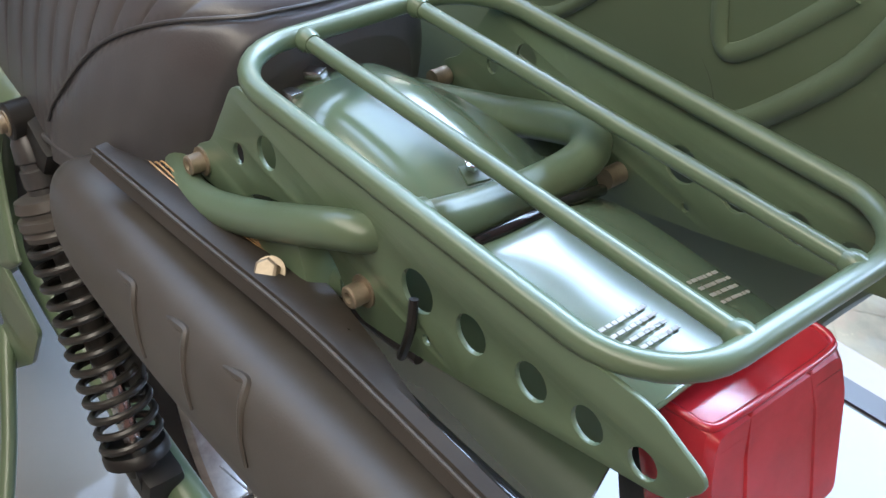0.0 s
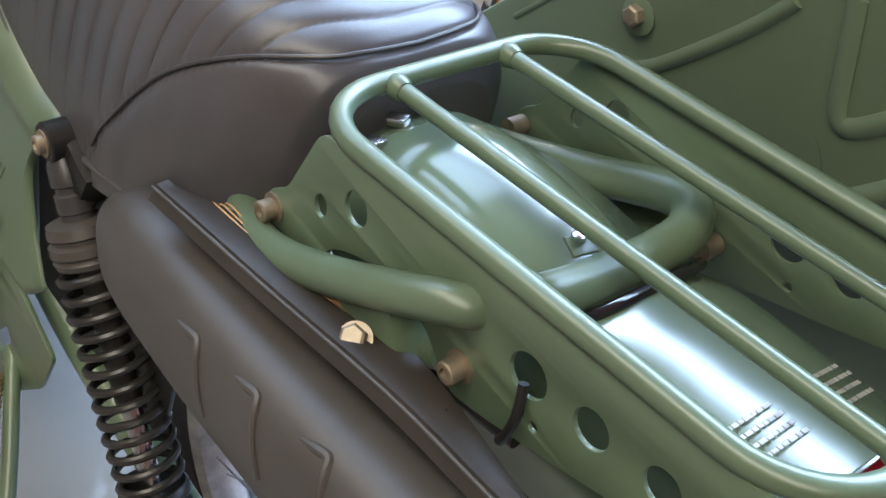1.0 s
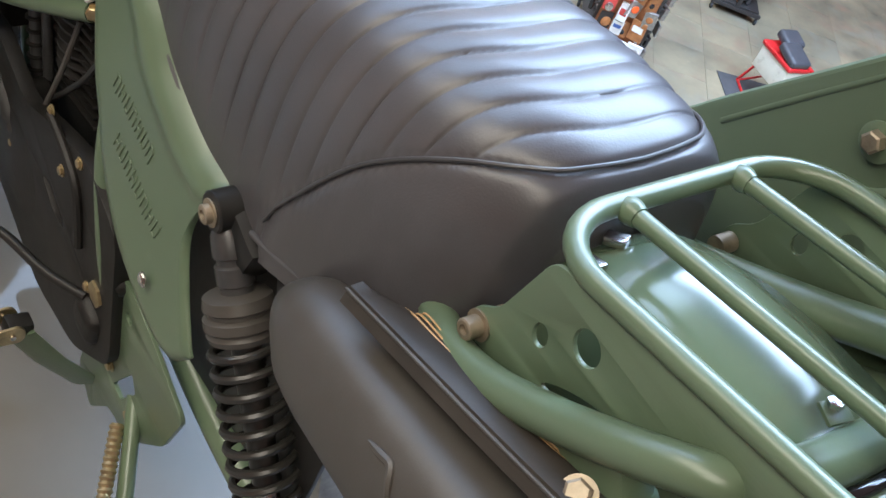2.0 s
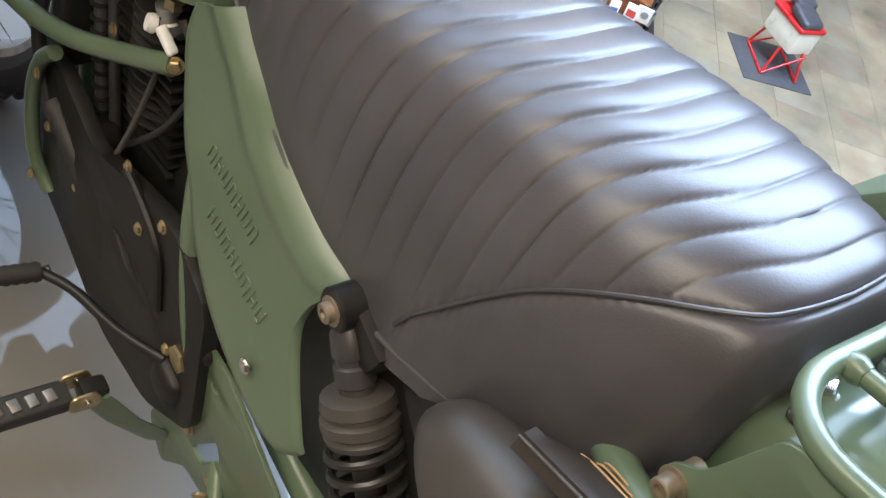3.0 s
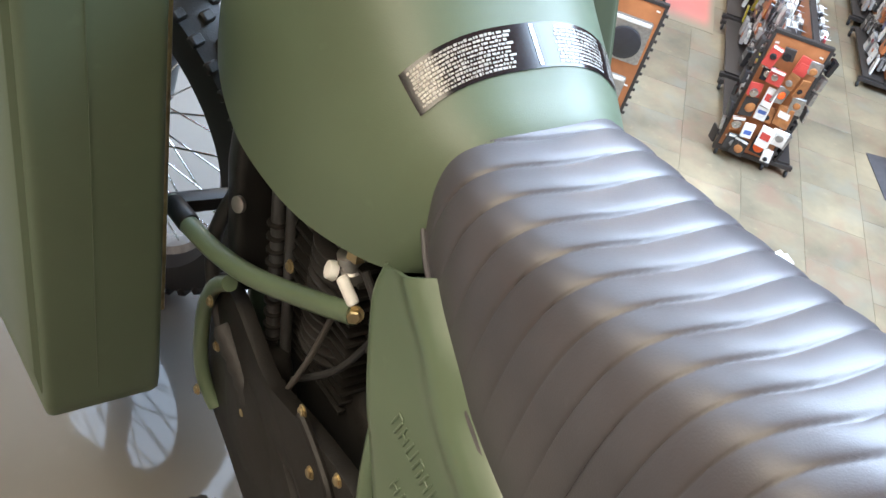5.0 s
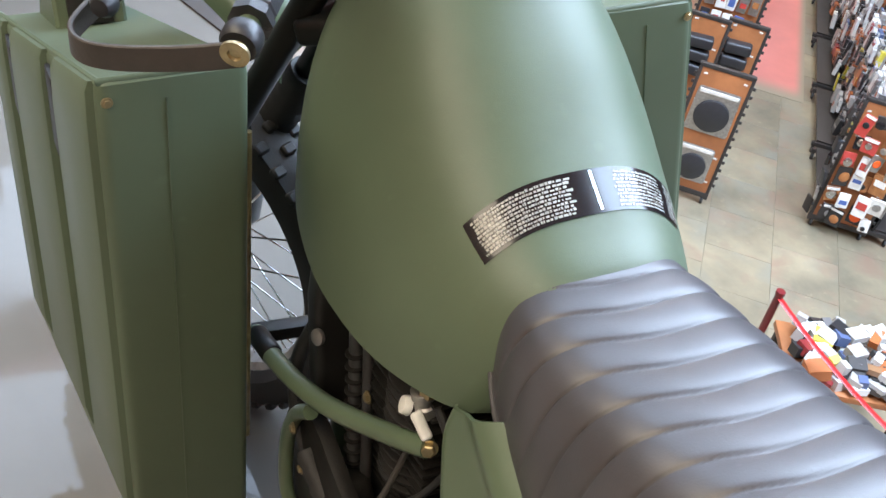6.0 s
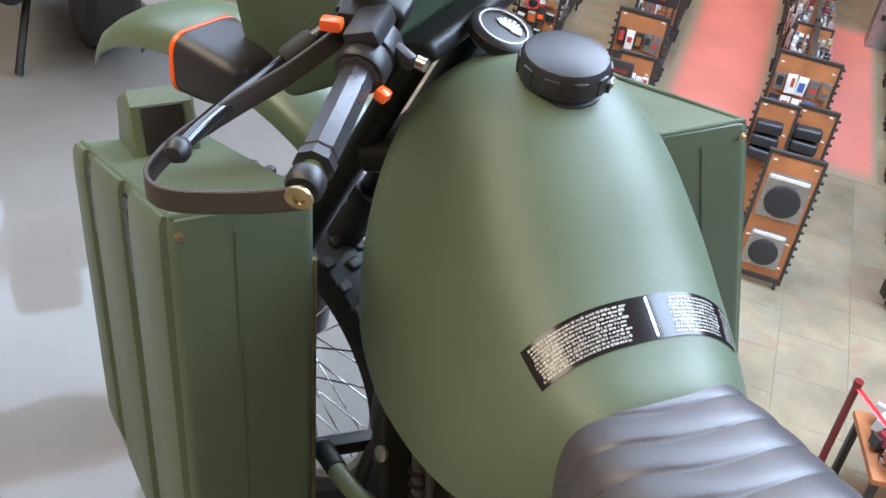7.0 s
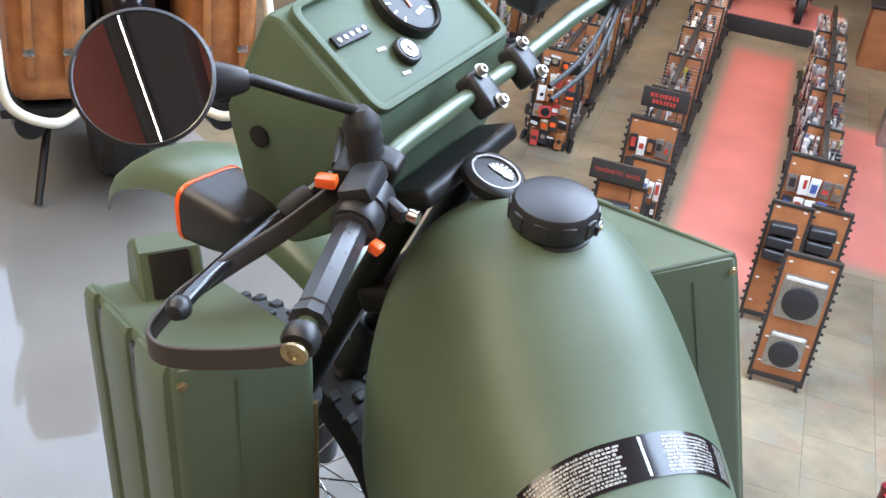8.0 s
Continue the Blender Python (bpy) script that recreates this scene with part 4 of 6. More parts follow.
cock = part("fuel_tap", turned([(0.009, -0.020), (0.013, -0.017), (0.013, -0.004), (0.010, -0.002), (0.010, 0.006), (0.014, 0.008), (0.014, 0.018), (0.008, 0.021)], aim((-0.126, 0.746, 0.672), (-0.2, 0.2, 1)), 14), DULL, bike, "pale metal fuel tap under the tank")
part("tap_lever", block((0.013, 0.034, 0.011), pose(-0.138, 0.726, 0.659, 40, 0, 15), 0.005, 3), WHITE, cock)
part("tap_knob", turned([(0.011, 0), (0.012, 0.003), (0.010, 0.010), (0, 0.012)], aim((-0.136, 0.760, 0.654), (-0.9, 0.3, 0.3)), 10), WHITE, cock)
part("tap_nut", turned([(0.012, 0), (0.012, 0.014)], aim((-0.125, 0.742, 0.690), (0, 0, 1)), 6), BRASS, cock)
part("tap_clip", block((0.008, 0.012, 0.008), pose(-0.130, 0.726, 0.640, 20, 0, 0), 0.002), STEEL, cock)
part("fuel_hose", sweep(curve_points([(-0.125, 0.72, 0.69), (-0.118, 0.69, 0.65), (-0.112, 0.70, 0.58)]), 0.005, 8), RUBBER, cock)


# ---- front panniers ----
def pannier_top(y):
    return 0.735 - 0.385 * y


def build_pannier(m, flip):
    """A tall moulded box; in its own frame x runs outward, y forward, z up from the rear inner bottom corner."""
    W, D = 0.150, 0.47
    foot = rounded([(0, 0), (W, 0), (W + 0.041, D), (0.03, D)], 0.012, 4)
    rings = []
    for f, k in ((0, 0.965), (0.015, 0.99), (0.04, 1), (0.88, 1), (0.982, 0.998), (0.995, 0.992), (1.0, 0.975)):
        rings.append([((W / 2) + (x - W / 2) * k, D / 2 + (y - D / 2) * k, pannier_top(y) * f) for x, y in foot])
    bm = loft(rings)
    S = Matrix.Diagonal((flip, 1, 1, 1))
    M = m @ S
    bm.transform(M)
    box = part("front_pannier", bm, OLIVE_SATIN, bike, "tall moulded olive pannier beside the tank", angle=35)
    for y0, y1 in ((0.010, 0.148), (0.192, 0.350), (0.396, 0.466)):
        rings = []
        for f, g in ((0.06, 0.15), (0.12, 1), (0.93, 1), (0.985, 0.85), (1.0, 0.35)):
            d = 0.011 * g
            out = lambda y: W + 0.041 * y / D
            rings.append([(out(y) + e, y, pannier_top(y) * f + 0.002) for y, e in ((y0, -0.004), (y0 + 0.004, d * 0.7), (y0 + 0.012, d), (y1 - 0.012, d), (y1 - 0.004, d * 0.7), (y1, -0.004))])
        bm = loft(rings)
        bm.transform(M)
        part("outer_rib", bm, OLIVE_SATIN, box)
    # black blocks stand for the shadow in the slots between the ribs
    for y in (0.170, 0.374):
        part("slot_shade", block((0.008, 0.034, 0.105), M @ pose(W + 0.041 * y / D + 0.0025, y, pannier_top(y) - 0.072), 0.003), BLACK, box)
    # handle hump on the lid with its dark opening
    hump = []
    for x in (0.052, 0.056, 0.132, 0.136):
        k = 0.004 if x in (0.052, 0.136) else 0
        hump.append([(x, 0.318 + k, pannier_top(0.318) - 0.004), (x, 0.345 + k, pannier_top(0.345) + 0.066 - k), (x, 0.372, pannier_top(0.372) + 0.086 - k), (x, 0.44 - k, pannier_top(0.44) + 0.070 - k), (x, 0.462 - k, pannier_top(0.462) - 0.004)])
    bm = loft(hump)
    bm.transform(M)
    if flip > 0:
        bm.free()
    if flip < 0:
        part("lid_hump", bm, OLIVE_SATIN, box)
        part("lid_recess", block((0.052, 0.006, 0.060), M @ pose(0.095, 0.3275, pannier_top(0.33) + 0.034, -25, 0, 0), 0.003), BLACK, box)
    part("mould_seam", block((0.0018, 0.0018, 0.66), M @ pose(W * 0.56, -0.0006, 0.38), 0), OLIVE_SATIN, box)
    part("lid_rail", sweep([M @ Vector((x, y, pannier_top(y) + 0.001)) for x, y in ((0.008, 0.006), (W - 0.004, 0.006), (W + 0.034, D - 0.01))], 0.004, 8), OLIVE_SATIN, box)
    hexbolt(M @ Vector((W * 0.94, -0.001, 0.735 - 0.02)), (0, -1, 0), 0.004, 0.002, BRASS, box, name="rivet")
    part("mount_rail", bar(M @ Vector((-0.004, 0.02, 0.15)), M @ Vector((-0.004, 0.02, 0.64)), 0.004, 8), BRASS, box)
    return box


build_pannier(pose(-0.255, 0.958, 0.255), -1)
build_pannier(Matrix(((1, 0, -0.24, 0.310), (0, 1, 0, 0.963), (0, 0, 1, 0.255), (0, 0, 0, 1))), 1)


# ---- moulded case hung beside the rack, on the right ----
def build_case():
    outline = rounded([(0.20, 0.80), (0.172, 0.868), (0.123, 0.932), (-0.065, 1.165), (-0.11, 1.185), (-0.44, 1.185), (-0.46, 1.16), (-0.425, 1.0), (-0.40, 0.93), (-0.375, 0.84), (-0.32, 0.77), (-0.28, 0.76), (0.15, 0.76)], 0.016)
    rings = []
    for x, k in ((0.184, 0.975), (0.186, 0.99), (0.192, 1.0), (0.40, 1.0), (0.412, 0.985), (0.416, 0.95)):
        rings.append([(x + 0.13 * (1.0 - z), -0.18 + (y + 0.18) * k, 0.99 + (z - 0.99) * k) for y, z in outline])
    case = part("rear_case", loft(rings), OLIVE_SATIN, bike, "olive moulded case hung beside the rack", angle=35)
    face = lambda y, z, h=0.0: Vector((0.184 + 0.13 * (1.0 - z) - h, y, z))
    for pts, r in (([(0.108, 0.918), (0.03, 1.02), (-0.05, 1.12), (-0.08, 1.15)], 0.0035), ([(-0.235, 1.002), (-0.262, 1.02), (-0.32, 1.115), (-0.345, 1.20)], 0.011),
                   ([(-0.03, 0.965), (-0.06, 0.99), (-0.12, 1.07), (-0.15, 1.12)], 0.007), ([(0.02, 0.90), (-0.20, 0.93), (-0.235, 1.0)], 0.0035)):
        part("pressed_bead", sweep(curve_points([face(y, z, -0.002) for y, z in pts], steps=4), r, 10), OLIVE_SATIN, case)
    for pts in ([(-0.150, 1.085), (-0.178, 1.060), (-0.216, 1.032), (-0.232, 1.006)],):
        part("pressed_groove", sweep(curve_points([face(y, z, -0.0012) for y, z in pts], steps=4), 0.0014, 8), BLACK, case)
    ridge = curve_points([face(-0.19, 1.15, 0.001), face(-0.205, 1.10, 0.001), face(-0.217, 1.066, 0.001), face(-0.232, 1.066, 0.001), face(-0.262, 1.105, 0.001), face(-0.30, 1.165, 0.001)], steps=5)
    part("raised_ridge", sweep(ridge, 0.008, 10, flat=0.5), OLIVE_SATIN, case)
    part("washer", turned([(0.017, 0), (0.017, 0.003), (0.015, 0.004)], aim(face(-0.027, 1.017, 0), (-1, 0, 0)), 24), OLIVE_SATIN, case)
    hexbolt(face(-0.026, 1.018, 0.002), (-1, 0, 0), 0.0085, 0.010, ZINC, case)
    return case


build_case()


# ---- steering: forks, bars, instruments, front wheel, turned to the left ----
STEER = pose(0.0, 1.115, 0, 0, 0, 38)


FRONT = pose(-0.165, 1.475, 0.33, 0, 0, 27)


def st(x, y, z):
    return STEER @ Vector((x, y, z))


def strap(pts, tall, thick):
    """A flat upright band along the points, with eased edges."""
    pts = [Vector(p) for p in pts]
    rings = []
    for i, p in enumerate(pts):
        t = (pts[min(i + 1, len(pts) - 1)] - pts[max(i - 1, 0)]).normalized()
        n = t.cross(Vector((0, 0, 1))).normalized()
        u = n.cross(t).normalized()
        h, d = tall / 2, thick / 2
        rings.append([p + n * a * d + u * b * h for a, b in ((-1, -0.9), (-0.5, -1), (0.5, -1), (1, -0.9), (1, 0.9), (0.5, 1), (-0.5, 1), (-1, 0.9))])
    return loft(rings)


def build_front():
    build_wheel("front_wheel", FRONT, 0.33, 0.095, "spoked front wheel turned to the left")
    fork = part("fork", bar(st(0, 0.0, 0.90), st(0, -0.015, 1.045), 0.024, 18), BLACK, bike, "black telescopic front fork")
    for sx in (-1, 1):
        part("fork_tube", bar(st(sx * 0.095, 0.035, 1.07), st(sx * 0.095, 0.30, 0.52), 0.0185, 16), BLACK, fork)
        part("fork_gaiter", turned([(0.028 + 0.004 * (k % 2), 0.012 * k) for k in range(17)], aim(st(sx * 0.095, 0.20, 0.72), (STEER.to_3x3() @ Vector((0, 0.31, -0.61)))), 18), RUBBER, fork)
        part("fork_slider", bar(st(sx * 0.095, 0.29, 0.54), FRONT @ Vector((sx * 0.095, 0, -0.01)), 0.025, 16), BLACK, fork)
    part("top_yoke", block((0.23, 0.06, 0.024), STEER @ pose(0, 0.035, 1.075, -20, 0, 0), 0.010, 3), BLACK, fork)
    part("bottom_yoke", block((0.24, 0.08, 0.035), STEER @ pose(0, 0.06, 0.93, -20, 0, 0), 0.012, 3), BLACK, fork)
    part("front_axle", bar(FRONT @ Vector((-0.12, 0, 0)), FRONT @ Vector((0.12, 0, 0)), 0.010, 12), STEEL, fork)
    cap = part("stem_cap", turned([(0.036, 0), (0.040, 0.004), (0.040, 0.014), (0.036, 0.018), (0.031, 0.019), (0.0305, 0.016), (0, 0.016)], aim(Vector((0.0, 1.085, 1.075)), STEER.to_3x3() @ Vector((0, -0.35, 1))), 32), BLACK, fork)
    em = aim(Vector((0.0, 1.085, 1.075)), STEER.to_3x3() @ Vector((0, -0.35, 1)))
    part("emblem_ring", turned([(0.0305, 0.0165), (0.0305, 0.0188), (0.0285, 0.0188), (0.0285, 0.0165)], em, 32, caps=False), EMBLEM, cap)
    for k in range(9):
        a = radians(200 + 17.5 * k - 270)
        part("emblem_ray", block((0.021 - 0.002 * abs(k - 4), 0.0040, 0.0016), em @ pose(0.012 * math.cos(a), 0.012 * math.sin(a) - 0.004, 0.0172, 0, 0, math.degrees(a)), 0.0006, 1), EMBLEM, cap)
    # front mudguard, high mounted
    rings = []
    for i in range(31):
        t = i / 30
        y, z = -0.23 + 0.60 * t, 0.012 + table([(-0.26, 0.800), (-0.12, 0.868), (0.02, 0.892), (0.14, 0.882), (0.24, 0.846), (0.31, 0.795), (0.34, 0.758)], -0.26 + 0.60 * t) - 0.33
        w = (0.070 + 0.010 * math.sin(math.pi * t)) * (1 - 0.35 * max(0, t - 0.9) / 0.1)
        o = [(-w - 0.003, -0.040), (-w, -0.022), (-w * 0.85, -0.008), (-w * 0.45, 0.003), (0, 0.007), (w * 0.45, 0.003), (w * 0.85, -0.008), (w, -0.022), (w + 0.003, -0.040)]
        rings.append([FRONT @ Vector((a, y, z + b)) for a, b in o] + [FRONT @ Vector((a * 0.95, y, z + b - 0.004)) for a, b in reversed(o)])
    part("front_mudguard", loft(rings), OLIVE, bike, "olive high front mudguard", angle=50)
    # handlebar
    hb = part("handlebar", sweep([st(*q) for q in curve_points([(-0.438, -0.052, 1.113), (-0.30, -0.012, 1.140), (-0.20, 0.010, 1.170), (-0.09, 0.012, 1.176), (0, 0.012, 1.176), (0.09, 0.012, 1.176), (0.20, 0.010, 1.184), (0.30, 0.0, 1.196), (0.44, -0.03, 1.210)], steps=5)], 0.0100, 14), OLIVE, bike, "olive handlebar turned to the left")
    for sx in (-1, 1):
        cx = 0.052 + sx * 0.053
        cl = part("bar_clamp", block((0.038, 0.054, 0.030), STEER @ pose(cx, 0.006, 1.176, 45, 0, 0), 0.009, 3), PLASTIC, hb)
        for u in (-0.021, 0.021):
            hexbolt(st(cx, 0.006 + 0.7 * u - 0.012, 1.176 + 0.7 * u + 0.012), STEER.to_3x3() @ Vector((0, -0.7, 0.7)), 0.0062, 0.005, DULL, cl, socket=True)
    for sx in (-1, 1):
        inner, outer = (Vector((-0.292, -0.010, 1.142)), Vector((-0.428, -0.049, 1.115))) if sx < 0 else (Vector((0.40, -0.02, 1.204)), Vector((0.53, -0.05, 1.222)))
        way = STEER.to_3x3() @ (outer - inner).normalized()
        g = part("grip", turned([(0.0215, 0), (0.0215, 0.004), (0.0165, 0.006), (0.0165, 0.012), (0.0178, 0.016), (0.0178, 0.116), (0.0165, 0.118), (0.0165, 0.122), (0.0195, 0.124), (0.0195, 0.132)], aim(st(*inner), way), 8), GRIP, hb, "eight-sided black rubber grip", angle=20)
        part("bar_end", turned([(0.0165, 0), (0.0175, 0.004), (0.0175, 0.014), (0.015, 0.018), (0.007, 0.018), (0.006, 0.014), (0, 0.014)], aim(st(*outer), way), 24), PLASTIC, g)
        part("end_bolt", turned([(0.0075, 0), (0.0075, 0.001), (0.004, 0.001), (0.0035, -0.003), (0, -0.003)], aim(st(*outer) + way * 0.0185, way), 16), BRASS, g)
        part("end_washer", turned([(0.0125, 0), (0.0125, 0.003), (0.006, 0.0035), (0.005, 0.001), (0, 0.001)], aim(st(*outer) + way * 0.0245, way), 20), BRASS, g)
    # switch gear and clutch lever
    sw = part("switch_block", turned([(0.024, 0), (0.026, 0.004), (0.026, 0.022), (0.023, 0.026), (0.026, 0.028), (0.027, 0.052), (0.023, 0.058)], aim(st(-0.292, -0.010, 1.142), STEER.to_3x3() @ Vector((1, 0.22, 0.24))), 20), PLASTIC, hb, "black switch block with orange buttons")
    part("switch_top", block((0.05, 0.036, 0.02), STEER @ pose(-0.262, -0.002, 1.176, -20, -10, 12), 0.006), PLASTIC, sw)
    part("orange_switch", block((0.016, 0.022, 0.012), STEER @ pose(-0.278, 0.030, 1.176, 0, 0, 20), 0.004), ORANGE, sw)
    part("orange_button", block((0.014, 0.014, 0.012), STEER @ pose(-0.290, -0.036, 1.128, 20, 0, 0), 0.004), ORANGE, sw)
    part("thumb_lever", block((0.012, 0.030, 0.016), STEER @ pose(-0.252, -0.034, 1.152, 10, 0, -20), 0.005), PLASTIC, sw)
    part("lever_tip", turned([(0.007, 0), (0.007, 0.01), (0, 0.012)], aim(st(-0.249, -0.048, 1.149), STEER.to_3x3() @ Vector((0, -1, -0.1))), 12), STEEL, sw)
    lev_pts = [st(*q) for q in curve_points([(-0.455, 0.070, 1.112), (-0.42, 0.078, 1.112), (-0.36, 0.088, 1.110), (-0.30, 0.088, 1.114), (-0.262, 0.076, 1.132), (-0.235, 0.050, 1.158)], steps=6)]
    lev = part("clutch_lever", sweep(lev_pts, 0.0088, 12, flat=0.8), BLACK_GLOSS, hb, "black clutch lever with a ball end")
    part("ball_end", turned([(0, -0.012), (0.008, -0.010), (0.012, -0.003), (0.012, 0.003), (0.008, 0.010), (0, 0.012)], aim(lev_pts[0], lev_pts[1] - lev_pts[0]), 18), PLASTIC, lev)
    part("lever_knuckle", turned([(0.011, 0), (0.0125, 0.004), (0.0125, 0.030), (0.010, 0.036)], aim(lev_pts[-10], lev_pts[-4] - lev_pts[-10]), 16), RUBBER, lev)
    part("lever_perch", block((0.05, 0.04, 0.026), STEER @ pose(-0.225, 0.030, 1.168, 0, -8, 18), 0.008), BLACK, lev)
    # hand guard: a flat band from the bar end round to the perch
    band = [st(*q) for q in curve_points([(-0.447, -0.058, 1.108), (-0.462, -0.02, 1.097), (-0.482, 0.03, 1.088), (-0.490, 0.062, 1.085), (-0.482, 0.084, 1.085), (-0.462, 0.094, 1.088), (-0.42, 0.096, 1.095), (-0.364, 0.080, 1.110), (-0.31, 0.055, 1.130), (-0.25, 0.030, 1.158)], steps=8)]
    part("hand_guard", strap(band, 0.0235, 0.0045), GUARD, hb, "black flat strap of the hand guard", angle=30)
    guard = [st(*q) for q in curve_points([(0.55, -0.058, 1.22), (0.58, 0.0, 1.215), (0.585, 0.06, 1.21), (0.55, 0.095, 1.21), (0.47, 0.09, 1.215), (0.38, 0.055, 1.215), (0.31, 0.03, 1.21)], steps=8)]
    part("hand_guard", strap(guard, 0.024, 0.0045), GUARD, hb, angle=30)
    part("throttle_block", turned([(0.024, 0), (0.027, 0.004), (0.027, 0.05), (0.022, 0.056)], aim(st(0.335, -0.005, 1.197), STEER.to_3x3() @ Vector((1, -0.1, 0.13))), 20), PLASTIC, hb)
    part("brake_reservoir", block((0.07, 0.045, 0.035), STEER @ pose(0.33, 0.045, 1.225, 0, -6, -8), 0.008), PLASTIC, hb)
    part("brake_lever", sweep([st(*q) for q in curve_points([(0.33, 0.045, 1.205), (0.40, 0.075, 1.20), (0.48, 0.07, 1.20), (0.54, 0.05, 1.20)])], 0.0068, 10), BLACK_GLOSS, hb)
    # turn signal on its stalk
    sm = pose(-0.284, 1.200, 1.020, 0, 0, 26)
    rings = []
    for y, k in ((-0.054, 0.55), (-0.049, 0.72), (-0.036, 0.86), (-0.005, 0.99), (0.028, 1.06), (0.036, 1.06)):
        rings.append([(a * k, y, b * k) for a, b in rounded([(-0.047, -0.036), (0.047, -0.036), (0.047, 0.036), (-0.047, 0.036)], 0.024, 5)])
    bm = loft(rings)
    bm.transform(sm)
    sig = part("turn_signal", bm, PLASTIC, hb, "black turn signal with an orange lens", angle=50)
    lens = loft([[(a * k, y, b * k) for a, b in rounded([(-0.047, -0.036), (0.047, -0.036), (0.047, 0.036), (-0.047, 0.036)], 0.024, 5)] for y, k in ((0.0362, 1.07), (0.0375, 1.09), (0.0425, 1.09), (0.046, 1.02), (0.050, 0.8))])
    lens.transform(sm)
    part("signal_lens", lens, ORANGE, sig)
    part("signal_stalk", sweep([sm @ Vector((0.025, -0.03, 0.008)), sm @ Vector((0.060, -0.038, 0.030)), sm @ Vector((0.095, -0.045, 0.062)), st(-0.14, 0.10, 1.11)], [0.015, 0.012, 0.012, 0.012], 12), RUBBER, sig)
    # mirror
    mc = Vector((-0.404, 0.955, 1.308))
    view = Vector((-0.53, 0.03, 1.64)) - mc
    face = (view.normalized() + Vector((-0.10, -0.30, 0.80)).normalized() * 0.55).normalized()
    mm = aim(mc, face)
    mir = part("mirror", turned([(0, -0.022), (0.03, -0.020), (0.052, -0.012), (0.0605, 0), (0.0615, 0.006), (0.0585, 0.008), (0.057, 0.005)], mm, 48), PLASTIC, hb, "round black mirror on a black stem")
    part("mirror_glass", turned([(0.0578, 0.004), (0.0575, 0.0055), (0, 0.0055)], mm, 48), MIRROR, mir)
    side_way = (mm.to_3x3() @ Vector((1, 0, 0)))
    if side_way.dot(STEER.to_3x3() @ Vector((1, 0, 0))) < 0:
        side_way = -side_way
    neck = mc + side_way * 0.068 - face * 0.020
    part("mirror_stem", sweep([neck, neck + side_way * 0.025, st(-0.215, 0.035, 1.225), st(-0.212, 0.03, 1.19)], 0.0058, 10), BLACK, mir)
    part("mirror_neck", turned([(0.02, -0.015), (0.017, 0.01), (0.012, 0.028), (0.009, 0.034)], aim(neck - side_way * 0.012, side_way), 16), PLASTIC, mir)
    part("stem_boot", turned([(0.018 + 0.0025 * (k % 2), 0.008 * k) for k in range(7)] + [(0.009, 0.06)], aim(st(-0.212, 0.026, 1.172), STEER.to_3x3() @ Vector((-0.1, 0.1, 1))), 16), RUBBER, mir)
    # cables
    for k, (a, b) in enumerate((((-0.22, 0.06, 1.16), (0.06, 0.12, 1.06)), ((-0.24, 0.05, 1.15), (0.02, 0.10, 0.98)), ((0.22, 0.06, 1.16), (-0.05, 0.13, 1.05)))):
        a, b = Vector(a), Vector(b)
        part("control_cable", sweep([st(*q) for q in curve_points([a, a * 0.6 + b * 0.4 + Vector((0, 0.035, 0.05)), a * 0.3 + b * 0.7 + Vector((0, 0.03, 0.03)), b])], 0.0038, 8), RUBBER, hb)
    for q in ([(0.12, -0.028, 1.150), (0.20, -0.034, 1.162), (0.30, -0.026, 1.186), (0.38, -0.01, 1.205)], [(0.10, -0.040, 1.142), (0.20, -0.046, 1.154), (0.30, -0.034, 1.180), (0.38, -0.012, 1.202)]):
        part("brake_hose", sweep([st(*p) for p in curve_points(q)], 0.0034, 8), RUBBER, hb)
    part("perch_clamp", block((0.036, 0.034, 0.030), STEER @ pose(-0.205, 0.008, 1.168, 20, -8, 10), 0.009, 3), BLACK, hb)
    part("master_cylinder", block((0.085, 0.050, 0.040), STEER @ pose(0.245, 0.055, 1.225, 10, -6, -8), 0.010, 3), PLASTIC, hb)
    # instrument cowl
    cw = []
    prof = [(0.052, 1.190), (0.172, 1.278), (0.192, 1.278), (0.256, 1.15), (0.226, 1.035), (0.165, 0.995), (0.075, 1.05)]
    pr = rounded(prof, 0.014, 3)
    for x, k in ((-0.165, 0.95), (-0.162, 0.985), (-0.155, 1.0), (0.155, 1.0), (0.162, 0.985), (0.165, 0.95)):
        cw.append([st(x * (1.0 - 0.25 * max(0, y - 0.05)), 0.19 + (y - 0.19) * k, 1.15 + (z - 1.15) * k) for y, z in pr])
    cowl = part("instrument_cowl", loft(cw), COWL, bike, "olive instrument cowl with a round speedometer", angle=35)
    dash = STEER @ pose(0, 0.112, 1.2345, 36.25, 0, 0)
    part("dash_rim", plate(rounded([(-0.152, -0.076), (0.152, -0.076), (0.148, 0.078), (-0.148, 0.078)], 0.02), [rounded([(-0.144, -0.069), (0.144, -0.069), (0.140, 0.071), (-0.140, 0.071)], 0.016)], 0.010, dash @ pose(0, 0, 0.004)), COWL, cowl)
    g = part("speedometer", turned([(0.047, 0), (0.047, 0.012), (0.044, 0.015), (0.041, 0.013), (0.041, 0.009), (0, 0.009)], dash @ pose(0.020, 0.020, 0.002), 40), BLACK, cowl, "round black speedometer with white marks")
    for k in range(11):
        a = radians(215 - 25 * k)
        part("dial_mark", block((0.009, 0.0022, 0.0006), dash @ pose(0.020 + 0.032 * math.cos(a), 0.020 + 0.032 * math.sin(a), 0.0115, 0, 0, math.degrees(a)), 0), WHITE, g)
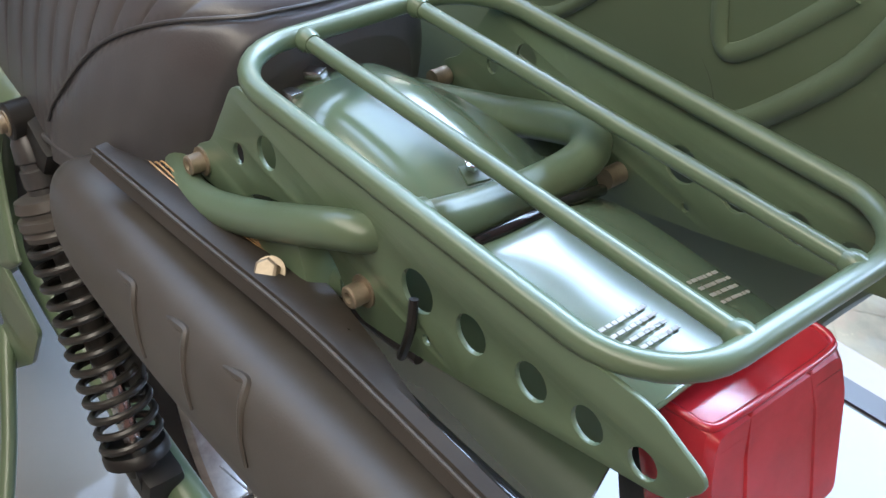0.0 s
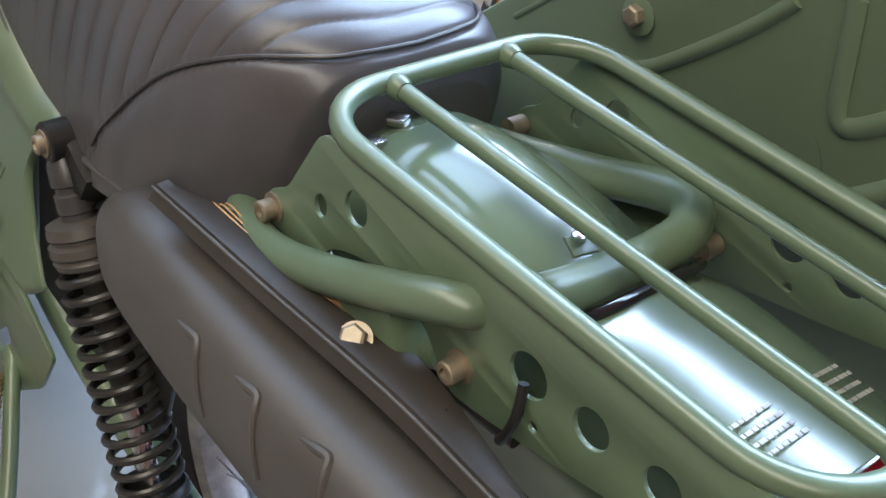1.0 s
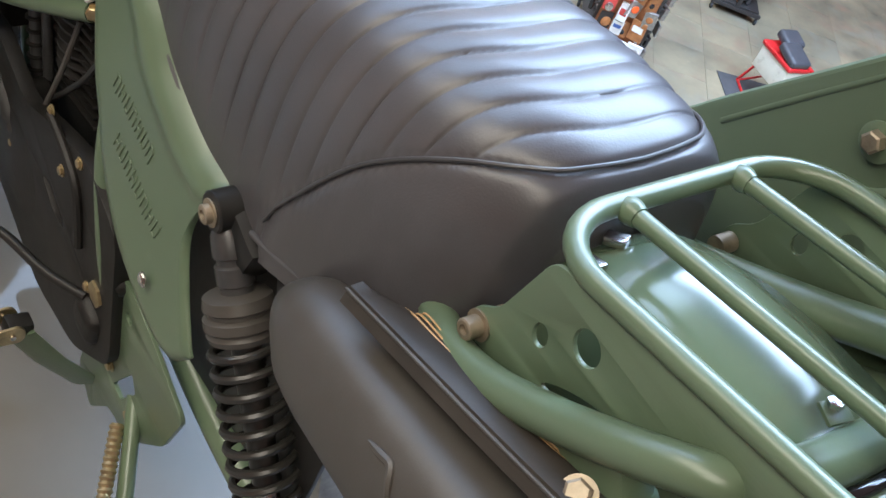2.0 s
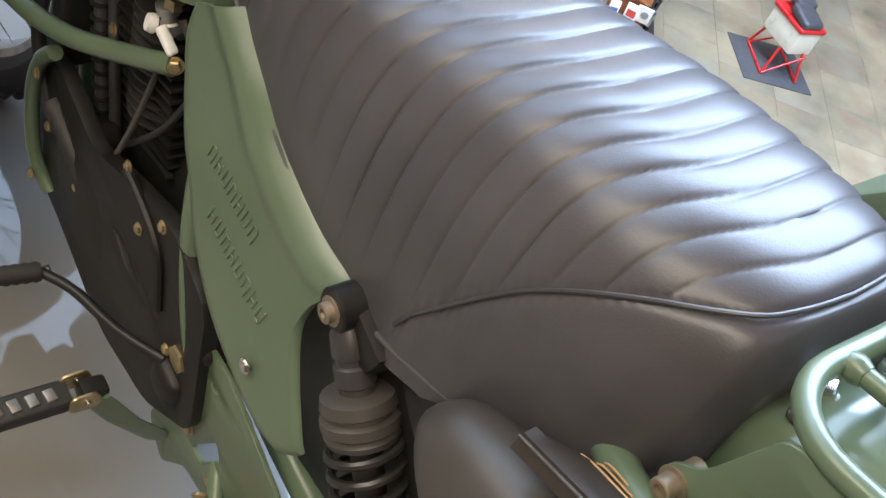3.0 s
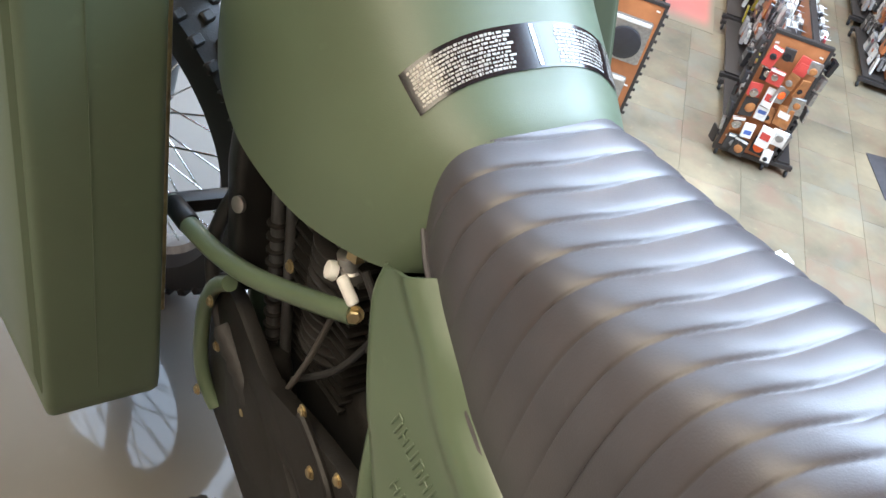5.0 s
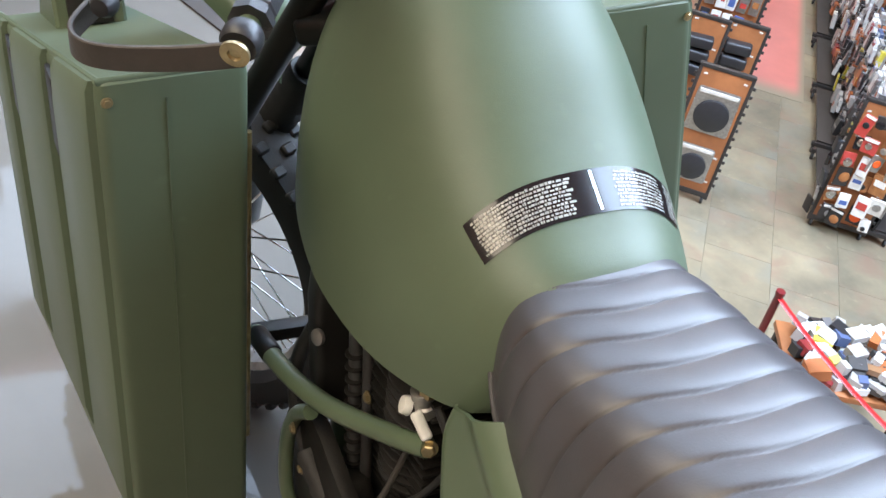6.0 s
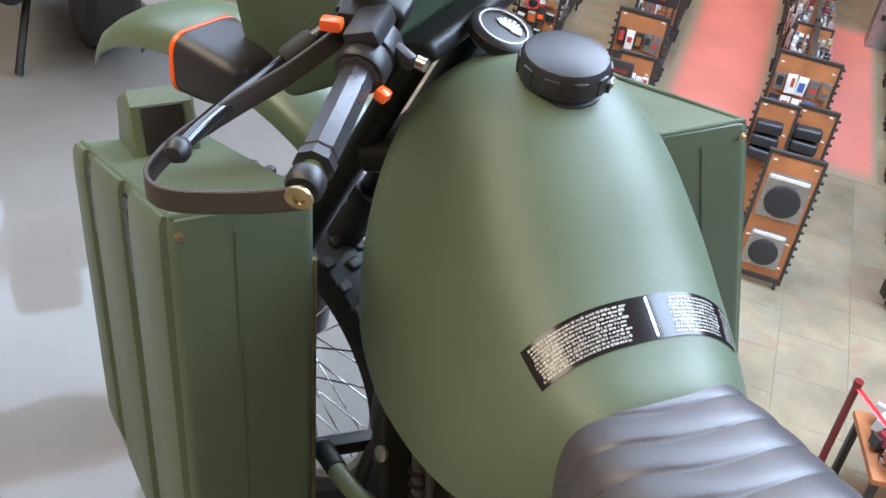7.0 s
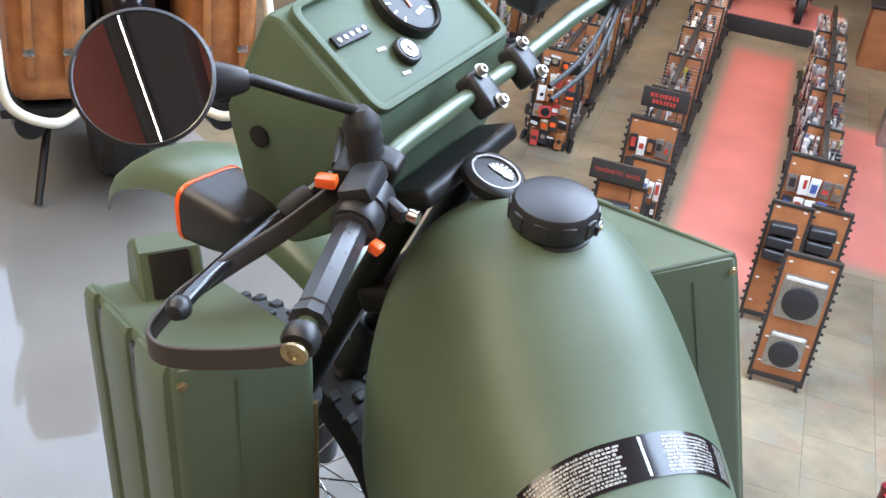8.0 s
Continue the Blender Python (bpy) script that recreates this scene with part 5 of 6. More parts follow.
    part("dial_window", block((0.018, 0.006, 0.0006), dash @ pose(0.028, 0.003, 0.0115, 0, 0, 10), 0), WHITE, g)
    part("needle", block((0.0036, 0.040, 0.0012), dash @ pose(0.022, 0.032, 0.0125, 0, 0, -8), 0), ORANGE, g)
    k = part("ignition_lock", turned([(0.018, 0), (0.018, 0.006), (0.016, 0.008), (0.013, 0.008), (0.0125, 0.006), (0, 0.006)], dash @ pose(-0.038, -0.030, 0.002), 28), BLACK, cowl, "ignition lock with a steel barrel")
    part("lock_barrel", turned([(0.0115, 0.006), (0.0115, 0.009), (0, 0.009)], dash @ pose(-0.038, -0.030, 0.002), 24), STEEL, k)
    part("key_slot", block((0.0025, 0.009, 0.001), dash @ pose(-0.038, -0.030, 0.0115), 0), BLACK, k)
    for a, b in ((-0.066, -0.012), (-0.060, -0.050)):
        part("marking_bar", block((0.014, 0.004, 0.0008), dash @ pose(a, b, 0.0012, 0, 0, -8), 0), WHITE, cowl)
    lamps = part("warning_lamps", block((0.064, 0.016, 0.006), dash @ pose(-0.094, 0.018, 0.003, 0, 0, -2), 0.003), BLACK, cowl, "row of small warning lamps")
    for k in range(5):
        part("lamp_dot", turned([(0.0030, 0), (0.0030, 0.001), (0, 0.0012)], dash @ pose(-0.118 + 0.012 * k, 0.018, 0.0062), 12), DULL, lamps)
    part("cowl_grommet", turned([(0.013, 0), (0.013, 0.002), (0.009, 0.003), (0, 0.003)], aim(st(-0.161, 0.204, 1.130), STEER.to_3x3() @ Vector((-1, 0, 0))), 20), BLACK, cowl)
    part("headlamp", turned([(0.09, 0), (0.088, 0.012), (0.06, 0.022), (0, 0.026)], aim(st(0, 0.232, 1.10), STEER.to_3x3() @ Vector((0, 1, -0.05))), 32), GLASSY, cowl)


GUARD = material("scuffed_dark_strap", (0.050, 0.042, 0.036), 0.55, vary=0.3, scale=25, bump=0.2, bump_scale=260)
GRIP = material("worn_black_grip", (0.03, 0.03, 0.032), 0.3, vary=0.2, scale=20, bump=0.1, bump_scale=500)
MIRROR = material("mirror_silver", (0.85, 0.85, 0.86), 0.02, metal=1.0, vary=0.02, rough_vary=0.01)
mb = MIRROR.node_tree.nodes["Principled BSDF"]
MIRROR.node_tree.links.remove(mb.inputs["Roughness"].links[0])
mb.inputs["Roughness"].default_value = 0.0
GLASSY = material("lamp_glass", (0.6, 0.62, 0.62), 0.08, vary=0.1)
build_front()

# ---- the deck, the shop and what stands there ----
SHOPFLOOR = material("mottled_slate_tile", (0.275, 0.220, 0.138), 0.40, vary=0.26, scale=1.4, bump=0.14, bump_scale=45, second=(0.180, 0.152, 0.104), rough_vary=0.10, spots=0.16, world=True)


def slate(m):
    """Drifts of green-grey and rust over the tiles' own colour."""
    nt = m.node_tree
    b = nt.nodes["Principled BSDF"]
    src = b.inputs["Base Color"].links[0].from_socket
    geo = nt.nodes.new("ShaderNodeNewGeometry")
    info = nt.nodes.new("ShaderNodeObjectInfo")
    for k, (scale, colour, lo, hi) in enumerate(((1.7, (0.212, 0.198, 0.152), 0.50, 0.74), (2.6, (0.225, 0.145, 0.098), 0.50, 0.76))):
        n = nt.nodes.new("ShaderNodeTexNoise")
        n.noise_dimensions = "4D"
        n.inputs["Scale"].default_value = scale
        n.inputs["Detail"].default_value = 5
        n.inputs["Distortion"].default_value = 0.8
        mul = nt.nodes.new("ShaderNodeMath")
        mul.operation = "MULTIPLY_ADD"
        mul.inputs[1].default_value, mul.inputs[2].default_value = 0.9, 7.3 * k
        nt.links.new(info.outputs["Random"], mul.inputs[0])
        nt.links.new(mul.outputs[0], n.inputs["W"])
        nt.links.new(geo.outputs["Position"], n.inputs["Vector"])
        mr = nt.nodes.new("ShaderNodeMapRange")
        mr.inputs["From Min"].default_value, mr.inputs["From Max"].default_value = lo, hi
        nt.links.new(n.outputs["Fac"], mr.inputs["Value"])
        mx = nt.nodes.new("ShaderNodeMix")
        mx.data_type = "RGBA"
        nt.links.new(mr.outputs[0], mx.inputs["Factor"])
        nt.links.new(src, mx.inputs["A"])
        mx.inputs["B"].default_value = (*colour, 1)
        src = mx.outputs["Result"]
    nt.links.new(src, b.inputs["Base Color"])


slate(SHOPFLOOR)
varied(SHOPFLOOR, 0.08)
GROUT = material("pale_grout", (0.255, 0.21, 0.145), 0.8, vary=0.2, scale=3)
# red light on the aisle floor, put into a colour; also the stage top
RED_TINT = material("red_lit_floor", (0.62, 0.20, 0.16), 0.4, vary=0.2, scale=0.8, bump=0.1)


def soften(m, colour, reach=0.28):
    """Fades the painted red light into the floor's own colour towards a sheet's edges."""
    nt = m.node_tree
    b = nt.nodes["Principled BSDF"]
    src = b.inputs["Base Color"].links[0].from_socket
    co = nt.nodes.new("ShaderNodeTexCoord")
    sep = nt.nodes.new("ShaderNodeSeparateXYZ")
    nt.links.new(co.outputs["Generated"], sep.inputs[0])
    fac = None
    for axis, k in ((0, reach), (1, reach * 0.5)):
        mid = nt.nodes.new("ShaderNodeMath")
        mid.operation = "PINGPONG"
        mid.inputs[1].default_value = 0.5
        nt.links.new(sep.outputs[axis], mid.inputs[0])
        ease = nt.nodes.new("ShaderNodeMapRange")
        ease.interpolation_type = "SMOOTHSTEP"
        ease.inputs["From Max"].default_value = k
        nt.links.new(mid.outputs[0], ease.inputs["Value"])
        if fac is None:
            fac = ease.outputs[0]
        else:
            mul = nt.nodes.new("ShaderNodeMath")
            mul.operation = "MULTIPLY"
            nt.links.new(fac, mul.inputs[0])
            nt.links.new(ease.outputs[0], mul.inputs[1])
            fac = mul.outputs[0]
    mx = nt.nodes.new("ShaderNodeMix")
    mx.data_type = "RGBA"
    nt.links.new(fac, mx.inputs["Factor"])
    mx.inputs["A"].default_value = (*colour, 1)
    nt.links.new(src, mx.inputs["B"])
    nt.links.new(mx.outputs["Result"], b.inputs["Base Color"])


soften(RED_TINT, (0.26, 0.215, 0.145), 0.17)
WALL = material("red_brown_wall_paint", (0.30, 0.13, 0.09), 0.7, vary=0.2, scale=0.7, bump=0.05)
LEDGE = material("grey_brown_ledge_paint", (0.20, 0.155, 0.125), 0.5, vary=0.2, scale=2, bump=0.05)
CEIL = material("red_ceiling_paint", (0.64, 0.22, 0.175), 0.8, vary=0.25, scale=0.5)
BEAM = material("dark_steel_beam", (0.11, 0.105, 0.11), 0.6, vary=0.2, scale=2)
WOOD = material("orange_brown_panel", (0.36, 0.13, 0.045), 0.45, vary=0.25, scale=5, bump=0.08, bump_scale=80)
TRIM = material("dark_trim", (0.03, 0.025, 0.022), 0.5, vary=0.2, scale=10)
WIRE = material("chrome_wire", (0.42, 0.42, 0.42), 0.35, metal=1.0, vary=0.1)

EA, EB = Vector((1.25, -0.26, 0)), Vector((0.66, 1.50, 0))      # the deck's edge over the shop
ED = (EB - EA).normalized()
E0, E1 = EA - ED * 9, EA + ED * 16


def prism(poly, z0, z1):
    bm = bmesh.new()
    lo = [bm.verts.new((x, y, z0)) for x, y in poly]
    hi = [bm.verts.new((x, y, z1)) for x, y in poly]
    bm.faces.new(list(reversed(lo)))
    bm.faces.new(hi)
    for k in range(len(poly)):
        j = (k + 1) % len(poly)
        bm.faces.new((lo[k], lo[j], hi[j], hi[k]))
    return bm


deck = tagged(part("deck", prism([(-9, E0.y), (E0.x, E0.y), (E1.x, E1.y), (-9, E1.y)], -0.25, 0.0), DECK, smooth=False), "pale glossy raised display deck", "floor", kind="structure")
out = Vector((ED.y, -ED.x, 0))
edge = tagged(part("deck_trim", loft([[p + out * 0.012 + Vector((0, 0, 0.006)), p - out * 0.05 + Vector((0, 0, 0.006)), p - out * 0.05 + Vector((0, 0, 0.0005)), p + out * 0.0005 + Vector((0, 0, 0.0005)), p + out * 0.0005 + Vector((0, 0, -0.26)), p + out * 0.012 + Vector((0, 0, -0.26))] for p in (E0, E1)]), TRIM, smooth=False), "black trim along the deck's edge", "trim", kind="structure")
tagged(part("deck_ledge", loft([[p + out * 0.012 + Vector((0, 0, -0.03)), p + out * 0.15 + Vector((0, 0, -0.03)), p + out * 0.15 + Vector((0, 0, -0.24)), p + out * 0.012 + Vector((0, 0, -0.24))] for p in (E0, E1)]), LEDGE, smooth=False), "grey-brown ledge below the deck's trim", "trim", kind="structure")
tagged(part("deck_front_wall", prism([(E0.x - 0.15, E0.y), (E0.x - 0.02, E0.y), (E1.x - 0.02, E1.y), (E1.x - 0.15, E1.y)], FLOOR_Z, -0.26), WALL, smooth=False), "red-brown wall below the deck", "wall", kind="structure")
floor = tagged(part("floor", prism([(-9, -9), (30, -9), (30, 34), (-9, 34)], FLOOR_Z - 0.2, FLOOR_Z - 0.006), GROUT, smooth=False), "shop floor of mottled beige slate tiles", "floor", kind="structure")
for nm, poly, z0 in (("wall_south", [(-9, -9.2), (30, -9.2), (30, -9), (-9, -9)], FLOOR_Z), ("wall_north", [(-9, 34), (30, 34), (30, 34.2), (-9, 34.2)], FLOOR_Z),
                     ("wall_west", [(-9.2, -9.2), (-9, -9.2), (-9, 34.2), (-9.2, 34.2)], FLOOR_Z), ("wall_east", [(30, -9.2), (30.2, -9.2), (30.2, 34.2), (30, 34.2)], FLOOR_Z)):
    tagged(part(nm, prism(poly, z0, CEIL_Z + 0.4), WALL, smooth=False), "plain red-brown shop wall", "wall", kind="structure")


def build_ceiling():
    bm = bmesh.new()
    holes = [(lx - lw / 2, ly - ld / 2, lx + lw / 2, ly + ld / 2) for lx, ly, lw, ld, _ in ROOF_LIGHTS]
    xs = sorted({-9.2, 30.2} | {h[0] for h in holes} | {h[2] for h in holes})
    ys = sorted({-9.2, 34.2} | {h[1] for h in holes} | {h[3] for h in holes})
    for a, c in zip(xs, xs[1:]):
        for b, d in zip(ys, ys[1:]):
            x, y = (a + c) / 2, (b + d) / 2
            if not any(h[0] < x < h[2] and h[1] < y < h[3] for h in holes):
                block((c - a, d - b, 0.2), (x, y, CEIL_Z + 0.25), 0, bm=bm)
    tagged(part("ceiling", bm, CEIL, smooth=False), "red-brown ceiling with roof lights over the shop", "ceiling", kind="structure")
    for x in (-5.4, -1.48):
        tagged(part("ceiling_beam", block((0.37, 42, 0.3), (x, 12.5, CEIL_Z), 0.02), BEAM, smooth=False), "dark painted ceiling beam", "beam", kind="structure")
    tube = bpy.data.materials.new("lit_tube")
    tube.use_nodes = True
    b = tube.node_tree.nodes["Principled BSDF"]
    b.inputs["Base Color"].default_value = (0.9, 0.9, 0.85, 1)
    b.inputs["Emission Color"].default_value = (1, 0.94, 0.82, 1)
    b.inputs["Emission Strength"].default_value = 0.9
    # body and tube for the thin strip and for the added fill
    for x, y, w, d, _ in STRIPS_AND_FILL:
        s = tagged(part("strip_and_fill_light", block((w + 0.012, d, 0.04), (x, y, CEIL_Z - 0.17), 0.004), BEAM), "long ceiling light, one thin strip and one added fill panel", "light")
        part("tube", bar((x, y - d / 2 + 0.1, CEIL_Z - 0.20), (x, y + d / 2 - 0.1, CEIL_Z - 0.196), 0.0025, 8), tube, s)
        for k in (-0.4, 0.4):
            part("hanger", bar((x, y + k * d, CEIL_Z - 0.16), (x, y + k * d, CEIL_Z + 0.16), 0.006, 8), BEAM, s)


build_ceiling()

# floor tiles of the shop, laid along the aisles
AISLE = pose(5.9, 6.2, FLOOR_Z, 0, 0, -41)


def build_tiles():
    size = 0.60
    bm0 = block((size - 0.003, size - 0.003, 0.008), (0, 0, -0.004), 0.0008, 1)
    me = finish(bm0, "tile", False)
    me.materials.append(SHOPFLOOR)
    rest = bmesh.new()
    for i in range(-16, 22):
        for j in range(-14, 36):
            p = AISLE @ Vector((i * size, j * size + (size / 2 if i % 2 else 0), 0))
            if not (-1 < p.x < 29.5 and -8.5 < p.y < 33.5):
                continue
            near = -7 <= i < 8 and -4 <= j < 16
            m = AISLE @ pose(i * size, j * size + (size / 2 if i % 2 else 0), 0)
            if near:
                o = part("tile", me, None, floor)
                o.matrix_basis = m
            else:
                h = size / 2 - 0.0025
                rest.faces.new([rest.verts.new(m @ Vector((a * h, b * h, 0))) for a, b in ((-1, -1), (1, -1), (1, 1), (-1, 1))])
    tagged(part("far_tiles", rest, SHOPFLOOR, floor, smooth=False), kind="stuff")


# hanging goods: every packet its own colour
def goods_material():
    m = bpy.data.materials.new("packaged_goods")
    m.use_nodes = True
    nt = m.node_tree
    b = nt.nodes["Principled BSDF"]
    geo = nt.nodes.new("ShaderNodeNewGeometry")
    ramp = nt.nodes.new("ShaderNodeValToRGB")
    cols = [(0.0, (0.03, 0.028, 0.028)), (0.17, (0.48, 0.46, 0.43)), (0.33, (0.06, 0.055, 0.052)), (0.46, (0.38, 0.12, 0.04)), (0.53, (0.68, 0.66, 0.61)), (0.66, (0.24, 0.03, 0.03)),
            (0.71, (0.14, 0.13, 0.125)), (0.82, (0.36, 0.33, 0.30)), (0.91, (0.55, 0.45, 0.06)), (0.945, (0.09, 0.12, 0.22)), (0.96, (0.27, 0.14, 0.07))]
    cr = ramp.color_ramp
    cr.interpolation = "CONSTANT"
    cr.elements[0].color = (*cols[0][1], 1)
    cr.elements[1].position, cr.elements[1].color = cols[1][0], (*cols[1][1], 1)
    for pos, c in cols[2:]:
        cr.elements.new(pos).color = (*c, 1)
    nt.links.new(geo.outputs["Random Per Island"], ramp.inputs[0])
    nt.links.new(ramp.outputs[0], b.inputs["Base Color"])
    b.inputs["Roughness"].default_value = 0.28
    return m


GOODS = goods_material()
SIGNRED = material("red_sign_print", (0.44, 0.045, 0.032), 0.5, vary=0.1, scale=10)
CARD = material("white_card", (0.70, 0.68, 0.62), 0.5, vary=0.2, scale=12)
BLUEPRINT = material("blue_print", (0.06, 0.11, 0.30), 0.45, vary=0.2, scale=12)
LEATHER = material("tan_leather", (0.38, 0.15, 0.045), 0.5, vary=0.3, scale=14, bump=0.3, bump_scale=220, second=(0.28, 0.10, 0.03))
CREAM = material("cream_paint", (0.62, 0.58, 0.46), 0.3, vary=0.1)
REDPAINT = material("red_enamel", (0.5, 0.02, 0.02), 0.3, vary=0.15)
POSTRED = material("dark_red_post_paint", (0.16, 0.012, 0.014), 0.35, vary=0.25, scale=8, bump=0.05)
GREYMAT = material("dark_grey_mat", (0.055, 0.052, 0.055), 0.85, vary=0.25, scale=12, bump=0.3)


def build_rack_unit(m, length=1.2, height=1.32, width=0.50, seed=1, end_board=True, dense=1.0):
    """A wheeled double-sided display rack along its own y axis, and the goods on it."""
    rnd = random.Random(seed)
    rk = tagged(part("display_rack", block((0.035, length, height - 0.16), m @ pose(0, length / 2, 0.16 + (height - 0.16) / 2), 0.004), WOOD), "orange-brown wheeled display rack in dark trim", "display rack", "display racks in the shop")
    for y in (0.0, length):
        part("upright", block((0.05, 0.03, height - 0.10), m @ pose(0, y, 0.10 + (height - 0.10) / 2), 0.004), TRIM, rk)
        part("foot", block((width, 0.045, 0.045), m @ pose(0, y, 0.105), 0.006), TRIM, rk)
        for sx in (-1, 1):
            part("caster", turned([(0.028, -0.012), (0.036, -0.010), (0.036, 0.010), (0.028, 0.012)], m @ pose(sx * width * 0.46, y, 0.037, 0, 90, 0), 14), RUBBER, rk)
            part("fork_plate", block((0.02, 0.04, 0.05), m @ pose(sx * width * 0.46, y, 0.068), 0.003), TRIM, rk)
    if end_board:
        part("end_panel", block((width * 0.72, 0.02, height - 0.24), m @ pose(0, -0.03, 0.16 + (height - 0.24) / 2), 0.003), WOOD, rk)
        part("panel_cap", block((width * 0.74, 0.032, 0.025), m @ pose(0, -0.03, height - 0.075), 0.003), TRIM, rk)
        for sx in (-1, 1):
            part("panel_edge", block((0.025, 0.03, height - 0.20), m @ pose(sx * width * 0.36, -0.03, 0.14 + (height - 0.20) / 2), 0.003), TRIM, rk)
    part("top_rail", block((0.06, length + 0.03, 0.03), m @ pose(0, length / 2, height), 0.005), TRIM, rk)
    part("base_shelf", block((width * 0.9, length, 0.02), m @ pose(0, length / 2, 0.14), 0.004), TRIM, rk)
    bm = bmesh.new()
    for sx in (-1, 1):
        for r in range(4):
            z = height - 0.14 - r * 0.27
            y = 0.06
            while y < length - 0.05:
                w = rnd.uniform(0.07, 0.15)
                for layer in range(3 if dense > 0.8 else 2):
                    if rnd.random() < 0.80 * dense:
                        h, d = rnd.uniform(0.10, 0.21), rnd.uniform(0.015, 0.05)
                        x = sx * (0.045 + 0.06 * layer + rnd.uniform(0, 0.03))
                        block((d, w * 0.86, h), m @ pose(x, y + w / 2, z - h / 2, 0, rnd.uniform(-7, 7), rnd.uniform(-9, 9)), 0, bm=bm)
                        block((d * 1.08, w * 0.6, h * 0.25), m @ pose(x, y + w / 2, z - h * rnd.uniform(0.2, 0.75), 0, 0, rnd.uniform(-9, 9)), 0, bm=bm)
                        if rnd.random() < 0.25:
                            block((0.002, 0.016, 0.018), m @ pose(sx * (0.20 + rnd.uniform(-0.01, 0.02)), y + w / 2, z + 0.016), 0, bm=bm)
                y += w + 0.015
    tagged(part("hanging_goods", bm, GOODS, smooth=False), "mixed packets hanging on the display rack", "goods", kind="stuff")
    wires = bmesh.new()
    for sx in (-1, 1):
        for r in range(4):
            for k in range(int(length / 0.13)):
                bar(m @ Vector((0, 0.07 + 0.13 * k, height - 0.125 - 0.27 * r)), m @ Vector((sx * 0.22, 0.07 + 0.13 * k, height - 0.118 - 0.27 * r)), 0.003, 5, wires)
    part("peg_board_grid", wires, WIRE, rk)["kind"] = "stuff"
    return rk


